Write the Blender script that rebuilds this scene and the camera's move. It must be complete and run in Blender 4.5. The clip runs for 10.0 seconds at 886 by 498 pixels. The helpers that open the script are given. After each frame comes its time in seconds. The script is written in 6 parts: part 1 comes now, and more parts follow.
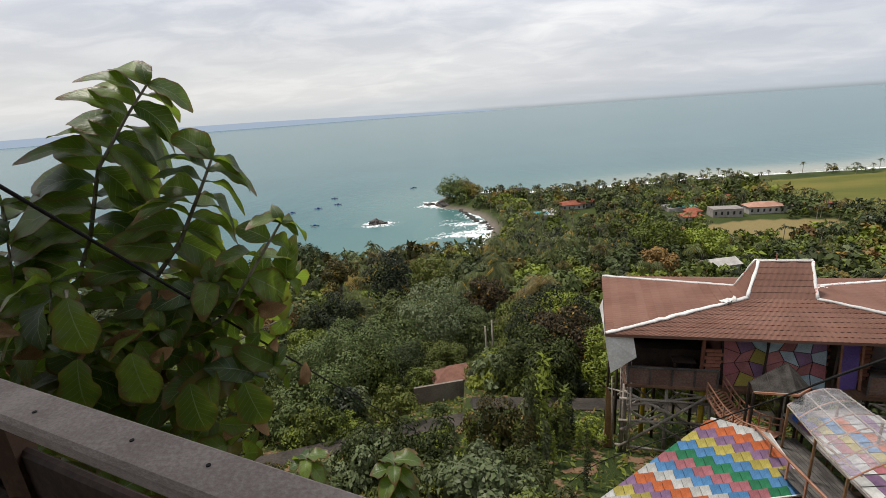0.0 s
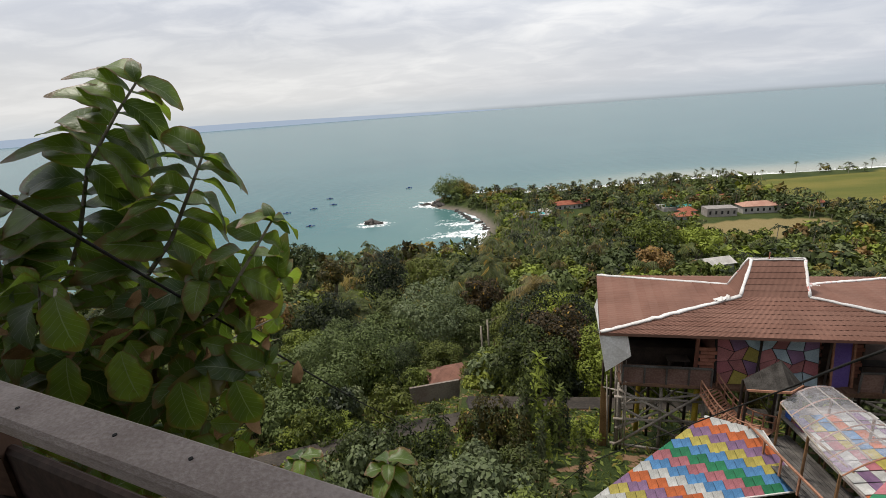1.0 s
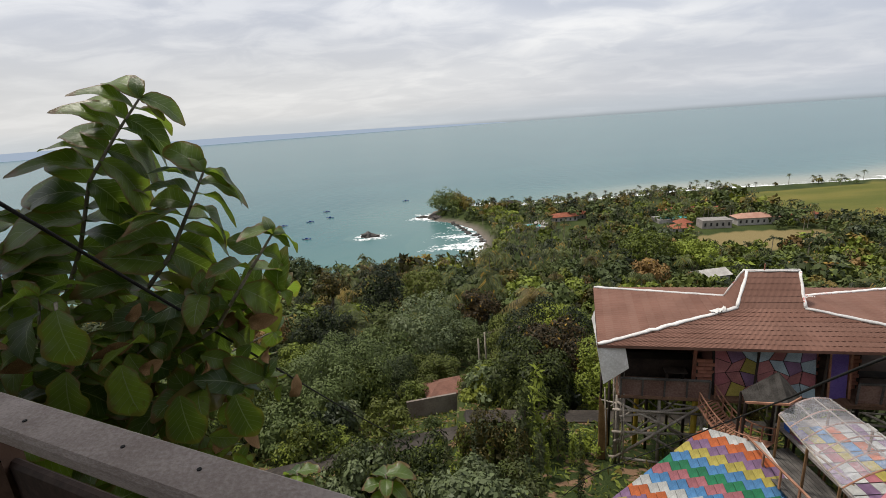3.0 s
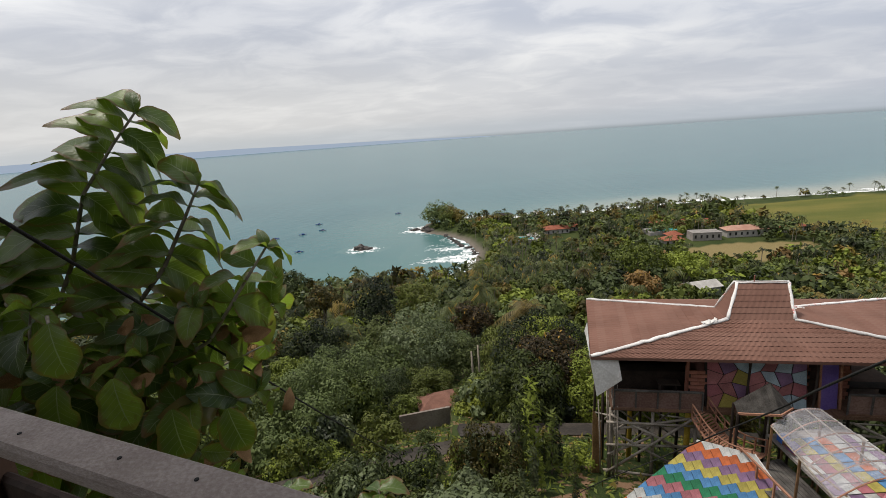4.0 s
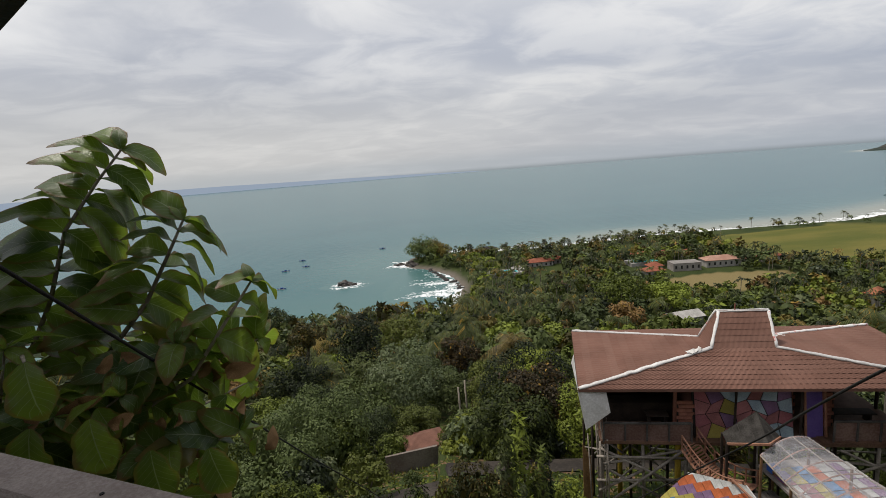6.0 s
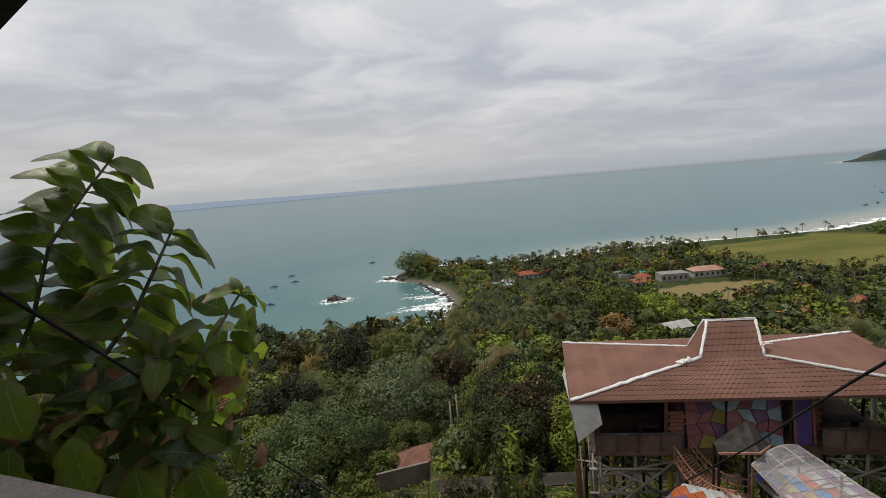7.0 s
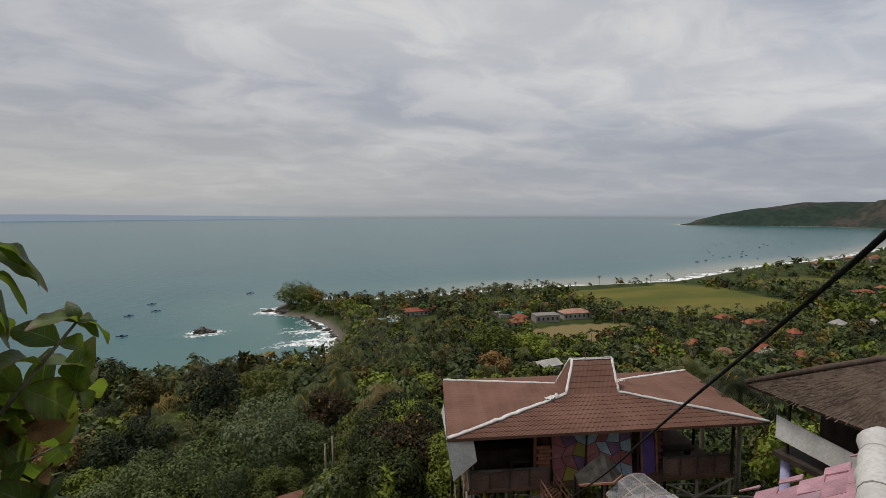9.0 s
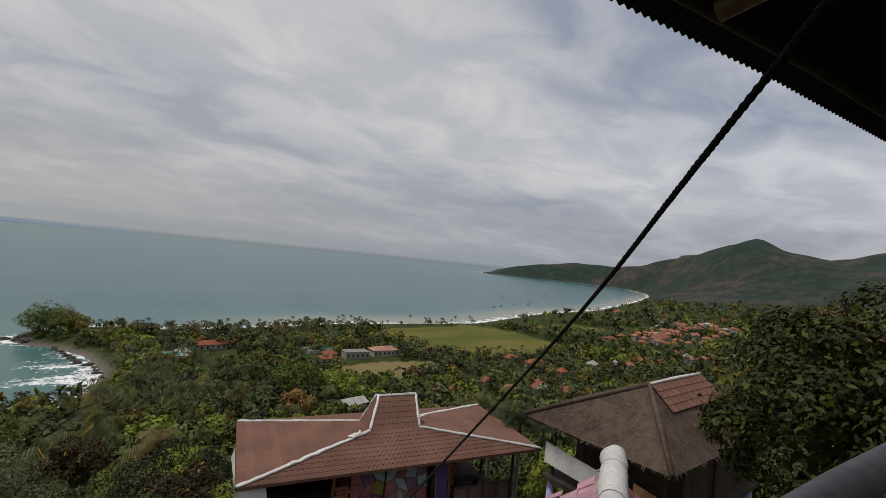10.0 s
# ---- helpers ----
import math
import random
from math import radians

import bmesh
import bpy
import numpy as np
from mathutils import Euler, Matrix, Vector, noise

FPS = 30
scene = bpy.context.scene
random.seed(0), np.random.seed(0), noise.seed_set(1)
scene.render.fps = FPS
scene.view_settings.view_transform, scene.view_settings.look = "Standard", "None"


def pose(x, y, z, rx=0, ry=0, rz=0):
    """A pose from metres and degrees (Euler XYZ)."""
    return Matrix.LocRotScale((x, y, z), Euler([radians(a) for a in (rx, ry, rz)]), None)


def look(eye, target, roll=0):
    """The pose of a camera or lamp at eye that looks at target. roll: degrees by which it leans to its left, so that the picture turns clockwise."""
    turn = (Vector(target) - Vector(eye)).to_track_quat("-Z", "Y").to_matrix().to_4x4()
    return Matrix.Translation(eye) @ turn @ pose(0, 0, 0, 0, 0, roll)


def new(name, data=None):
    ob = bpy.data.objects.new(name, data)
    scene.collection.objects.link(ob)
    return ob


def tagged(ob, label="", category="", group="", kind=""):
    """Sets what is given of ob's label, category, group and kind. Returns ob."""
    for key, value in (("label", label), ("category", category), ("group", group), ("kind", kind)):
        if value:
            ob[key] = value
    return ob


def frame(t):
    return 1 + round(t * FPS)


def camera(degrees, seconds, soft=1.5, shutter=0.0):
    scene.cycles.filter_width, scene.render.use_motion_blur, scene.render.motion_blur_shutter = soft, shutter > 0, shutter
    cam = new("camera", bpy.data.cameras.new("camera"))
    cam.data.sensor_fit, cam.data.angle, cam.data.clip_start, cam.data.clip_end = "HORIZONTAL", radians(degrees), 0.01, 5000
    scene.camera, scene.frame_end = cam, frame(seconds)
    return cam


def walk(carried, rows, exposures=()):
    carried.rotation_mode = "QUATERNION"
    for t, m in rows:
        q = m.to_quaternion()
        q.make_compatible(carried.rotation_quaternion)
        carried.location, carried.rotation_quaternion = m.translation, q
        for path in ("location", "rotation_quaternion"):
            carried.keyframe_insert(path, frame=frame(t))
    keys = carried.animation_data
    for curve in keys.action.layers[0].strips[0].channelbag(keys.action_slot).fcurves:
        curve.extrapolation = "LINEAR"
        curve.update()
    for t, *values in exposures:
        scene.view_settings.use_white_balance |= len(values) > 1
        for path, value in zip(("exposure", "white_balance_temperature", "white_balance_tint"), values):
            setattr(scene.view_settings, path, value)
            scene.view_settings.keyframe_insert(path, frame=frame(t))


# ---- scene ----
cam = camera(87.0, 10.0, 0.6)
PATH = [
    (0, (0.347, -0.365, 70.334), (0.271, 1.547, 69.752), -4.2),
    (0.5, (0.352, -0.362, 70.316), (0.287, 1.549, 69.728), -4.2),
    (1, (0.379, -0.374, 70.316), (0.321, 1.538, 69.733), -4.2),
    (1.5, (0.372, -0.387, 70.326), (0.32, 1.528, 69.753), -4.3),
    (2, (0.36, -0.388, 70.323), (0.31, 1.531, 69.762), -4.4),
    (3.5, (0.364, -0.425, 70.333), (0.336, 1.508, 69.822), -4.1),
    (4, (0.358, -0.441, 70.335), (0.352, 1.5, 69.852), -4.1),
    (4.5, (0.345, -0.455, 70.332), (0.358, 1.493, 69.877), -4.0),
    (5, (0.348, -0.471, 70.324), (0.376, 1.482, 69.895), -4.1),
    (5.5, (0.349, -0.48, 70.327), (0.399, 1.482, 69.942), -4.3),
    (7, (0.348, -0.503, 70.303), (0.468, 1.473, 70.012), -4.9),
    (7.5, (0.345, -0.506, 70.313), (0.506, 1.469, 70.039), -4.9),
    (8, (0.359, -0.478, 70.309), (0.581, 1.494, 70.053), -4.4),
    (8.5, (0.418, -0.534, 70.297), (0.726, 1.429, 70.068), -3.4),
    (9, (0.4, -0.55, 70.300), (0.993, 1.353, 70.140), -0.1),
    (9.5, (0.36, -0.6, 70.292), (1.324, 1.152, 70.238), 2.9),
    (10, (0.34, -0.6, 70.240), (1.601, 0.952, 70.271), 5.9),
]
walk(cam, [(t, look(e, a, r)) for t, e, a, r in PATH], [(0, 0.06), (3.5, -0.03), (5.5, -0.27), (7.5, -0.42), (9.0, -0.68), (10.0, -0.78)])

# ---- world, sun, exposure ----
world = bpy.data.worlds.new("sky")
scene.world = world
world.use_nodes = True
wn, wl = world.node_tree.nodes, world.node_tree.links
wn.clear()


def wnode(kind, **kw):
    n = wn.new(kind)
    for k, v in kw.items():
        if k == "op":
            n.operation = v
        elif k == "inputs":
            for i, x in v.items():
                n.inputs[i].default_value = x
    return n


def wmath(op, a, b=None, c=None):
    n = wnode("ShaderNodeMath", op=op)
    for i, x in enumerate((a, b, c)):
        if x is None:
            continue
        if isinstance(x, (int, float)):
            n.inputs[i].default_value = x
        else:
            wl.new(x, n.inputs[i])
    return n.outputs[0]


def wmix(f, a, b):
    n = wn.new("ShaderNodeMix")
    n.data_type = "RGBA"
    for i, x in ((0, f), (6, a), (7, b)):
        if isinstance(x, (int, float, tuple)):
            n.inputs[i].default_value = x
        else:
            wl.new(x, n.inputs[i])
    return n.outputs[2]


def wramp(f, a, b):
    n = wn.new("ShaderNodeMapRange")
    n.interpolation_type = "SMOOTHSTEP"
    wl.new(f, n.inputs[0])
    n.inputs[1].default_value, n.inputs[2].default_value = a, b
    return n.outputs[0]


SUN_AZ, SUN_EL = -65.0, 66.0
coord = wn.new("ShaderNodeTexCoord")
sep = wn.new("ShaderNodeSeparateXYZ")
wl.new(coord.outputs["Generated"], sep.inputs[0])
dx, dy, dz = sep.outputs
lift = wmath("MAXIMUM", wmath("ADD", dz, 0.16), 0.06)
comb = wn.new("ShaderNodeCombineXYZ")
wl.new(wmath("DIVIDE", dx, lift), comb.inputs[0])
wl.new(wmath("DIVIDE", dy, lift), comb.inputs[1])


def cloud(scale, detail, rough, stretch, seed):
    m = wn.new("ShaderNodeMapping")
    wl.new(comb.outputs[0], m.inputs[0])
    m.inputs["Location"].default_value = (seed, seed * 0.7, 0)
    m.inputs["Rotation"].default_value = (0, 0, radians(-28))
    m.inputs["Scale"].default_value = (stretch, 1, 1)
    n = wn.new("ShaderNodeTexNoise")
    wl.new(m.outputs[0], n.inputs["Vector"])
    n.inputs["Scale"].default_value, n.inputs["Detail"].default_value = scale, detail
    n.inputs["Roughness"].default_value = rough
    n.inputs["Distortion"].default_value = 0.5
    return n.outputs[0]


big = wramp(cloud(0.7, 3, 0.45, 0.6, 3.1), 0.34, 0.62)
fine = wramp(cloud(2.6, 9, 0.56, 0.8, 7.7), 0.36, 0.66)
veil = wmath("ADD", wmath("MULTIPLY", big, 0.58), wmath("MULTIPLY", fine, 0.42))
az = wmath("ARCTAN2", dx, dy)
east = wramp(az, -0.5, 1.15)
west = wmath("SUBTRACT", 1.0, east)
sky = wn.new("ShaderNodeTexSky")
sky.sky_type = "NISHITA"
sky.sun_disc = False
sky.sun_elevation, sky.sun_rotation = radians(SUN_EL), radians(SUN_AZ)
blue = wn.new("ShaderNodeVectorMath")
blue.operation = "SCALE"
wl.new(sky.outputs[0], blue.inputs[0])
blue.inputs[3].default_value = 0.07
bright = wmix(wramp(az, 0.7, 1.4), (1.2, 1.19, 1.18, 1), (1.4, 1.4, 1.44, 1))
grey = wmix(east, (0.64, 0.67, 0.75, 1), (0.54, 0.61, 0.77, 1))
cover = wmix(veil, grey, bright)
thin = wmix(0.88, blue.outputs[0], cover)
low = wmix(east, (0.72, 0.715, 0.70, 1), (0.56, 0.595, 0.67, 1))
sky_all = wmix(wramp(dz, 0.26, 0.0), thin, wmix(wmath("MULTIPLY", veil, 0.2), low, cover))
sky_all = wmix(wmath("MULTIPLY", wramp(dz, 0.035, 0.0), 0.45), sky_all, (0.45, 0.52, 0.58, 1))
ground_haze = wmix(wramp(dz, -0.02, -0.004), (0.25, 0.30, 0.32, 1), sky_all)
bg = wn.new("ShaderNodeBackground")
bg.inputs[1].default_value = 0.95
wl.new(ground_haze, bg.inputs[0])
out = wn.new("ShaderNodeOutputWorld")
wl.new(bg.outputs[0], out.inputs[0])

sun = new("sun", bpy.data.lights.new("sun", "SUN"))
sun.data.energy, sun.data.angle, sun.data.color = 3.2, radians(9), (1, 0.93, 0.84)
sx, sy, sz = (math.sin(radians(SUN_AZ)) * math.cos(radians(SUN_EL)), math.cos(radians(SUN_AZ)) * math.cos(radians(SUN_EL)), math.sin(radians(SUN_EL)))
sun.matrix_world = look((sx * 50, sy * 50, 70 + sz * 50), (0, 0, 70))

# ---- materials ----
MATS = {}


class Mat:
    """A node material under construction."""

    def __init__(self, name):
        self.m = bpy.data.materials.new(name)
        self.m.use_nodes = True
        self.n, self.l = self.m.node_tree.nodes, self.m.node_tree.links
        self.b = self.n["Principled BSDF"]
        self.o = self.n["Material Output"]
        MATS[name] = self.m

    def put(self, sock, x):
        if isinstance(x, (int, float, tuple)):
            sock.default_value = x
        else:
            self.l.new(x, sock)

    def math(self, op, a, b=0.0, c=0.0):
        n = self.n.new("ShaderNodeMath")
        n.operation = op
        for i, x in enumerate((a, b, c)):
            self.put(n.inputs[i], x)
        return n.outputs[0]

    def mix(self, f, a, b):
        n = self.n.new("ShaderNodeMix")
        n.data_type = "RGBA"
        for i, x in ((0, f), (6, a), (7, b)):
            if isinstance(x, tuple) and len(x) == 3:
                x = (*x, 1)
            self.put(n.inputs[i], x)
        return n.outputs[2]

    def ramp(self, f, a, b):
        n = self.n.new("ShaderNodeMapRange")
        n.interpolation_type = "SMOOTHSTEP"
        self.put(n.inputs[0], f)
        n.inputs[1].default_value, n.inputs[2].default_value = a, b
        return n.outputs[0]

    def coords(self, scale=(1, 1, 1), space="Object", rot=(0, 0, 0)):
        c = self.n.new("ShaderNodeTexCoord")
        m = self.n.new("ShaderNodeMapping")
        self.l.new(c.outputs[space], m.inputs[0])
        m.inputs["Scale"].default_value = scale
        m.inputs["Rotation"].default_value = rot
        return m.outputs[0]

    def world(self, scale=(1, 1, 1)):
        g = self.n.new("ShaderNodeNewGeometry")
        m = self.n.new("ShaderNodeMapping")
        self.l.new(g.outputs["Position"], m.inputs[0])
        m.inputs["Scale"].default_value = scale
        return m.outputs[0]

    def noise(self, scale, detail=4, vec=None, rough=0.55, dist=0.0):
        n = self.n.new("ShaderNodeTexNoise")
        if vec is not None:
            self.l.new(vec, n.inputs["Vector"])
        n.inputs["Scale"].default_value, n.inputs["Detail"].default_value = scale, detail
        n.inputs["Roughness"].default_value, n.inputs["Distortion"].default_value = rough, dist
        return n.outputs[0]

    def island(self):
        return self.n.new("ShaderNodeNewGeometry").outputs["Random Per Island"]

    def each(self):
        return self.n.new("ShaderNodeObjectInfo").outputs["Random"]

    def attr(self, name):
        a = self.n.new("ShaderNodeAttribute")
        a.attribute_name = name
        return a

    def bump(self, h, strength=0.3, dist=0.02):
        n = self.n.new("ShaderNodeBump")
        n.inputs["Strength"].default_value, n.inputs["Distance"].default_value = strength, dist
        self.put(n.inputs["Height"], h)
        self.l.new(n.outputs[0], self.b.inputs["Normal"])

    def done(self, color, rough=0.7, metal=0.0, spec=0.4):
        self.put(self.b.inputs["Base Color"], (*color, 1) if isinstance(color, tuple) and len(color) == 3 else color)
        self.put(self.b.inputs["Roughness"], rough)
        self.b.inputs["Metallic"].default_value = metal
        self.b.inputs["Specular IOR Level"].default_value = spec
        return self.m


def worn(name, a, b, scale=6, rough=0.75, bump=0.25, spec=0.3, grain=None):
    """Paint, wood, plaster: two tones by coarse and fine noise, with relief."""
    k = Mat(name)
    v = k.coords(grain or (1, 1, 1))
    n1, n2 = k.noise(scale * 0.25, 4, v), k.noise(scale * 4, 5, v)
    f = k.ramp(k.math("ADD", k.math("MULTIPLY", n1, 0.55), k.math("MULTIPLY", n2, 0.45)), 0.36, 0.66)
    c = k.mix(f, a, b)
    tint = k.mix(k.each(), (0.86, 0.86, 0.86), (1.1, 1.1, 1.1))
    n = k.n.new("ShaderNodeMix")
    n.data_type, n.blend_type = "RGBA", "MULTIPLY"
    n.inputs[0].default_value = 1
    k.l.new(c, n.inputs[6])
    k.l.new(tint, n.inputs[7])
    k.bump(n2, bump, 0.01)
    return k.done(n.outputs[2], rough, 0, spec)


def foliage(name, dark, light, old=None, through_light=0.13, rough=0.55, spec=0.17, old_at=0.955):
    """Leaves: each tree has its own tone, each leaf a little of its own."""
    k = Mat(name)
    r = k.island()
    tree = k.math("FRACT", k.math("ADD", k.attr("tone").outputs["Fac"], k.each()))
    big = k.noise(0.35, 2, k.world())
    f = k.math("ADD", k.math("MULTIPLY", r, 0.28), k.math("ADD", k.math("MULTIPLY", tree, 0.62), k.math("MULTIPLY", big, 0.2)))
    c = k.mix(k.ramp(f, 0.12, 0.98), (dark[0] * 0.24, dark[1] * 0.23, dark[2] * 0.34), (light[0] * 1.16, light[1] * 1.08, light[2] * 1.4))
    dry = k.math("MULTIPLY", k.ramp(k.math("FRACT", k.math("MULTIPLY", tree, 7.31)), 0.7, 1.0), 0.28)
    c = k.mix(dry, c, (light[0] * 1.25, light[1] * 0.95, light[2]))
    if old:
        c = k.mix(k.math("GREATER_THAN", r, old_at), c, old)
    k.done(c, rough, 0, spec)
    t = k.n.new("ShaderNodeBsdfTranslucent")
    k.l.new(c, t.inputs[0])
    mx = k.n.new("ShaderNodeMixShader")
    mx.inputs[0].default_value = through_light
    k.l.new(k.b.outputs[0], mx.inputs[1])
    k.l.new(t.outputs[0], mx.inputs[2])
    k.l.new(mx.outputs[0], k.o.inputs[0])
    return k.m


G_MID = foliage("leaves_mid_green", (0.034, 0.06, 0.010), (0.125, 0.165, 0.026))
G_DARK = foliage("leaves_dark_green", (0.025, 0.046, 0.012), (0.09, 0.125, 0.030))
G_BRIGHT = foliage("leaves_bright_green", (0.058, 0.10, 0.009), (0.18, 0.235, 0.026))
G_OLIVE = foliage("leaves_olive", (0.065, 0.07, 0.01), (0.18, 0.155, 0.026), (0.22, 0.13, 0.035))
G_RUST = foliage("leaves_rust", (0.09, 0.075, 0.022), (0.2, 0.13, 0.035), (0.28, 0.17, 0.03))
G_GREY = foliage("leaves_grey_green", (0.03, 0.055, 0.018), (0.125, 0.165, 0.055), None, 0.2, 0.5, 0.25)
G_PALM = foliage("palm_fronds", (0.045, 0.07, 0.014), (0.10, 0.125, 0.028), (0.26, 0.17, 0.03), 0.2, 0.45)
G_PALMDRY = foliage("palm_fronds_yellowed", (0.11, 0.10, 0.02), (0.24, 0.19, 0.04), (0.3, 0.2, 0.05), 0.2, 0.5)
GREENS = [G_MID, G_DARK, G_BRIGHT, G_OLIVE, G_RUST, G_GREY, G_PALM, G_PALMDRY]
BARK = worn("bark", (0.09, 0.07, 0.05), (0.22, 0.19, 0.15), 5, 0.9, 0.6)
PALE_BARK = worn("pale_bark", (0.2, 0.17, 0.13), (0.36, 0.32, 0.26), 5, 0.9, 0.5)
ROCK = worn("wet_rock", (0.025, 0.022, 0.02), (0.09, 0.075, 0.065), 1.2, 0.6, 0.8)
WOOD_GREY = worn("weathered_wood", (0.20, 0.18, 0.165), (0.34, 0.31, 0.29), 8, 0.8, 0.4, 0.25, (1, 9, 9))
WOOD_BROWN = worn("brown_wood", (0.10, 0.055, 0.035), (0.2, 0.115, 0.075), 8, 0.75, 0.35, 0.3)
PLANK_DARK = worn("dark_planks", (0.05, 0.045, 0.042), (0.13, 0.12, 0.11), 8, 0.8, 0.4)
SOOTY = worn("sooty_boards", (0.022, 0.02, 0.018), (0.065, 0.06, 0.055), 9, 0.9, 0.5, 0.08)
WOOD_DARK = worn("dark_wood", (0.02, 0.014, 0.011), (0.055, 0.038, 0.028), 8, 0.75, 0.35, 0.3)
BAMBOO = worn("old_bamboo", (0.17, 0.145, 0.12), (0.38, 0.335, 0.28), 7, 0.65, 0.2)
BAMBOO_BROWN = worn("brown_bamboo", (0.12, 0.07, 0.035), (0.26, 0.15, 0.075), 7, 0.6, 0.2)
RAMP_WOOD = worn("reddish_slats", (0.22, 0.10, 0.06), (0.38, 0.2, 0.13), 8, 0.7, 0.3)
YELLOW = worn("yellow_paint", (0.34, 0.22, 0.02), (0.5, 0.36, 0.05), 5, 0.7)
PURPLE = worn("purple_paint", (0.11, 0.07, 0.27), (0.17, 0.12, 0.38), 5, 0.6)
LILAC = worn("lilac_paint", (0.26, 0.24, 0.42), (0.40, 0.38, 0.56), 4, 0.65)
BRICK_RED = worn("brick_red", (0.24, 0.09, 0.06), (0.36, 0.16, 0.11), 8, 0.85)
WHITE = worn("white_sheet", (0.48, 0.46, 0.44), (0.68, 0.67, 0.65), 3, 0.6)
WHITE_CLOTH = worn("white_tarpaulin", (0.5, 0.48, 0.455), (0.68, 0.665, 0.64), 4, 0.7, 0.5)
BLUE = worn("blue_tarpaulin", (0.03, 0.10, 0.42), (0.06, 0.18, 0.55), 4, 0.5)
GREY_TARP = worn("grey_tarpaulin", (0.15, 0.15, 0.155), (0.27, 0.265, 0.27), 3, 0.6, 0.3)
DARK_SHEET = worn("dark_roof_sheet", (0.022, 0.02, 0.018), (0.075, 0.067, 0.06), 4, 0.9, 0.25, 0.1)
TERRACOTTA = worn("terracotta_tiles", (0.19, 0.055, 0.032), (0.32, 0.11, 0.06), 2, 0.85)
OLD_TILES = worn("old_brown_tiles", (0.13, 0.062, 0.044), (0.23, 0.11, 0.078), 4, 0.85)
CONCRETE = worn("concrete", (0.20, 0.18, 0.165), (0.31, 0.285, 0.26), 2, 0.9)
PLASTER = worn("plaster", (0.26, 0.245, 0.225), (0.42, 0.40, 0.37), 1.5, 0.9)
ROAD = worn("asphalt_path", (0.03, 0.025, 0.021), (0.075, 0.062, 0.05), 2, 0.9)
CHARCOAL = worn("black_metal", (0.008, 0.008, 0.008), (0.03, 0.027, 0.025), 5, 0.6)
INTERIOR = worn("dark_red_interior", (0.14, 0.05, 0.042), (0.26, 0.12, 0.10), 3, 0.7)
ROPE = worn("black_rope", (0.008, 0.008, 0.008), (0.028, 0.026, 0.024), 40, 0.85, 0.8)
POOL = worn("pool_water", (0.05, 0.34, 0.36), (0.09, 0.45, 0.46), 0.4, 0.15, 0.1, 0.5)
BOATBLUE = worn("boat_blue", (0.03, 0.07, 0.25), (0.07, 0.13, 0.35), 1, 0.5)
SKIN = worn("dry_leaf", (0.16, 0.09, 0.035), (0.3, 0.18, 0.08), 6, 0.8)


def roof_tiles():
    k = Mat("brown_shingles")
    v = k.coords()
    n1, n2 = k.noise(0.7, 4, v), k.noise(30, 4, v)
    c = k.mix(k.ramp(n1, 0.35, 0.65), (0.14, 0.070, 0.051), (0.186, 0.096, 0.071))
    c = k.mix(k.math("MULTIPLY", k.ramp(n2, 0.3, 0.75), 0.35), c, (0.13, 0.074, 0.057))
    c = k.mix(k.math("MULTIPLY", k.each(), 0.25), c, (0.22, 0.135, 0.105))
    k.bump(n2, 0.4, 0.008)
    return k.done(c, 0.88, 0, 0.14)


SHINGLE = roof_tiles()


def cap_paint():
    k = Mat("white_caps_red_paint")
    v = k.coords()
    red = k.ramp(k.noise(3.0, 5, v, 0.7), 0.56, 0.62)
    c = k.mix(k.noise(8, 4, v), (0.55, 0.53, 0.5), (0.8, 0.79, 0.77))
    k.bump(k.noise(14, 4, v), 0.5, 0.02)
    return k.done(k.mix(k.math("MULTIPLY", red, 0.8), c, (0.5, 0.09, 0.07)), 0.7)


CAP_RED = cap_paint()


def thatch_mat():
    k = Mat("old_thatch")
    v = k.world((1, 1, 1))
    n1, n2 = k.noise(0.6, 4, v), k.noise(9, 6, v, 0.7)
    c = k.mix(k.ramp(n1, 0.35, 0.65), (0.062, 0.042, 0.033), (0.11, 0.08, 0.063))
    c = k.mix(k.math("MULTIPLY", k.island(), 0.25), c, (0.14, 0.11, 0.09))
    n3 = k.noise(2.6, 5, k.world((1, 1, 0.35)), 0.65)
    c = k.mix(k.math("MULTIPLY", k.ramp(n3, 0.46, 0.62), 0.4), c, (0.04, 0.028, 0.022))
    c = k.mix(k.math("MULTIPLY", k.ramp(n2, 0.52, 0.66), 0.5), c, (0.19, 0.155, 0.125))
    k.bump(n2, 0.8, 0.03)
    return k.done(c, 0.95, 0, 0.1)


THATCH = thatch_mat()


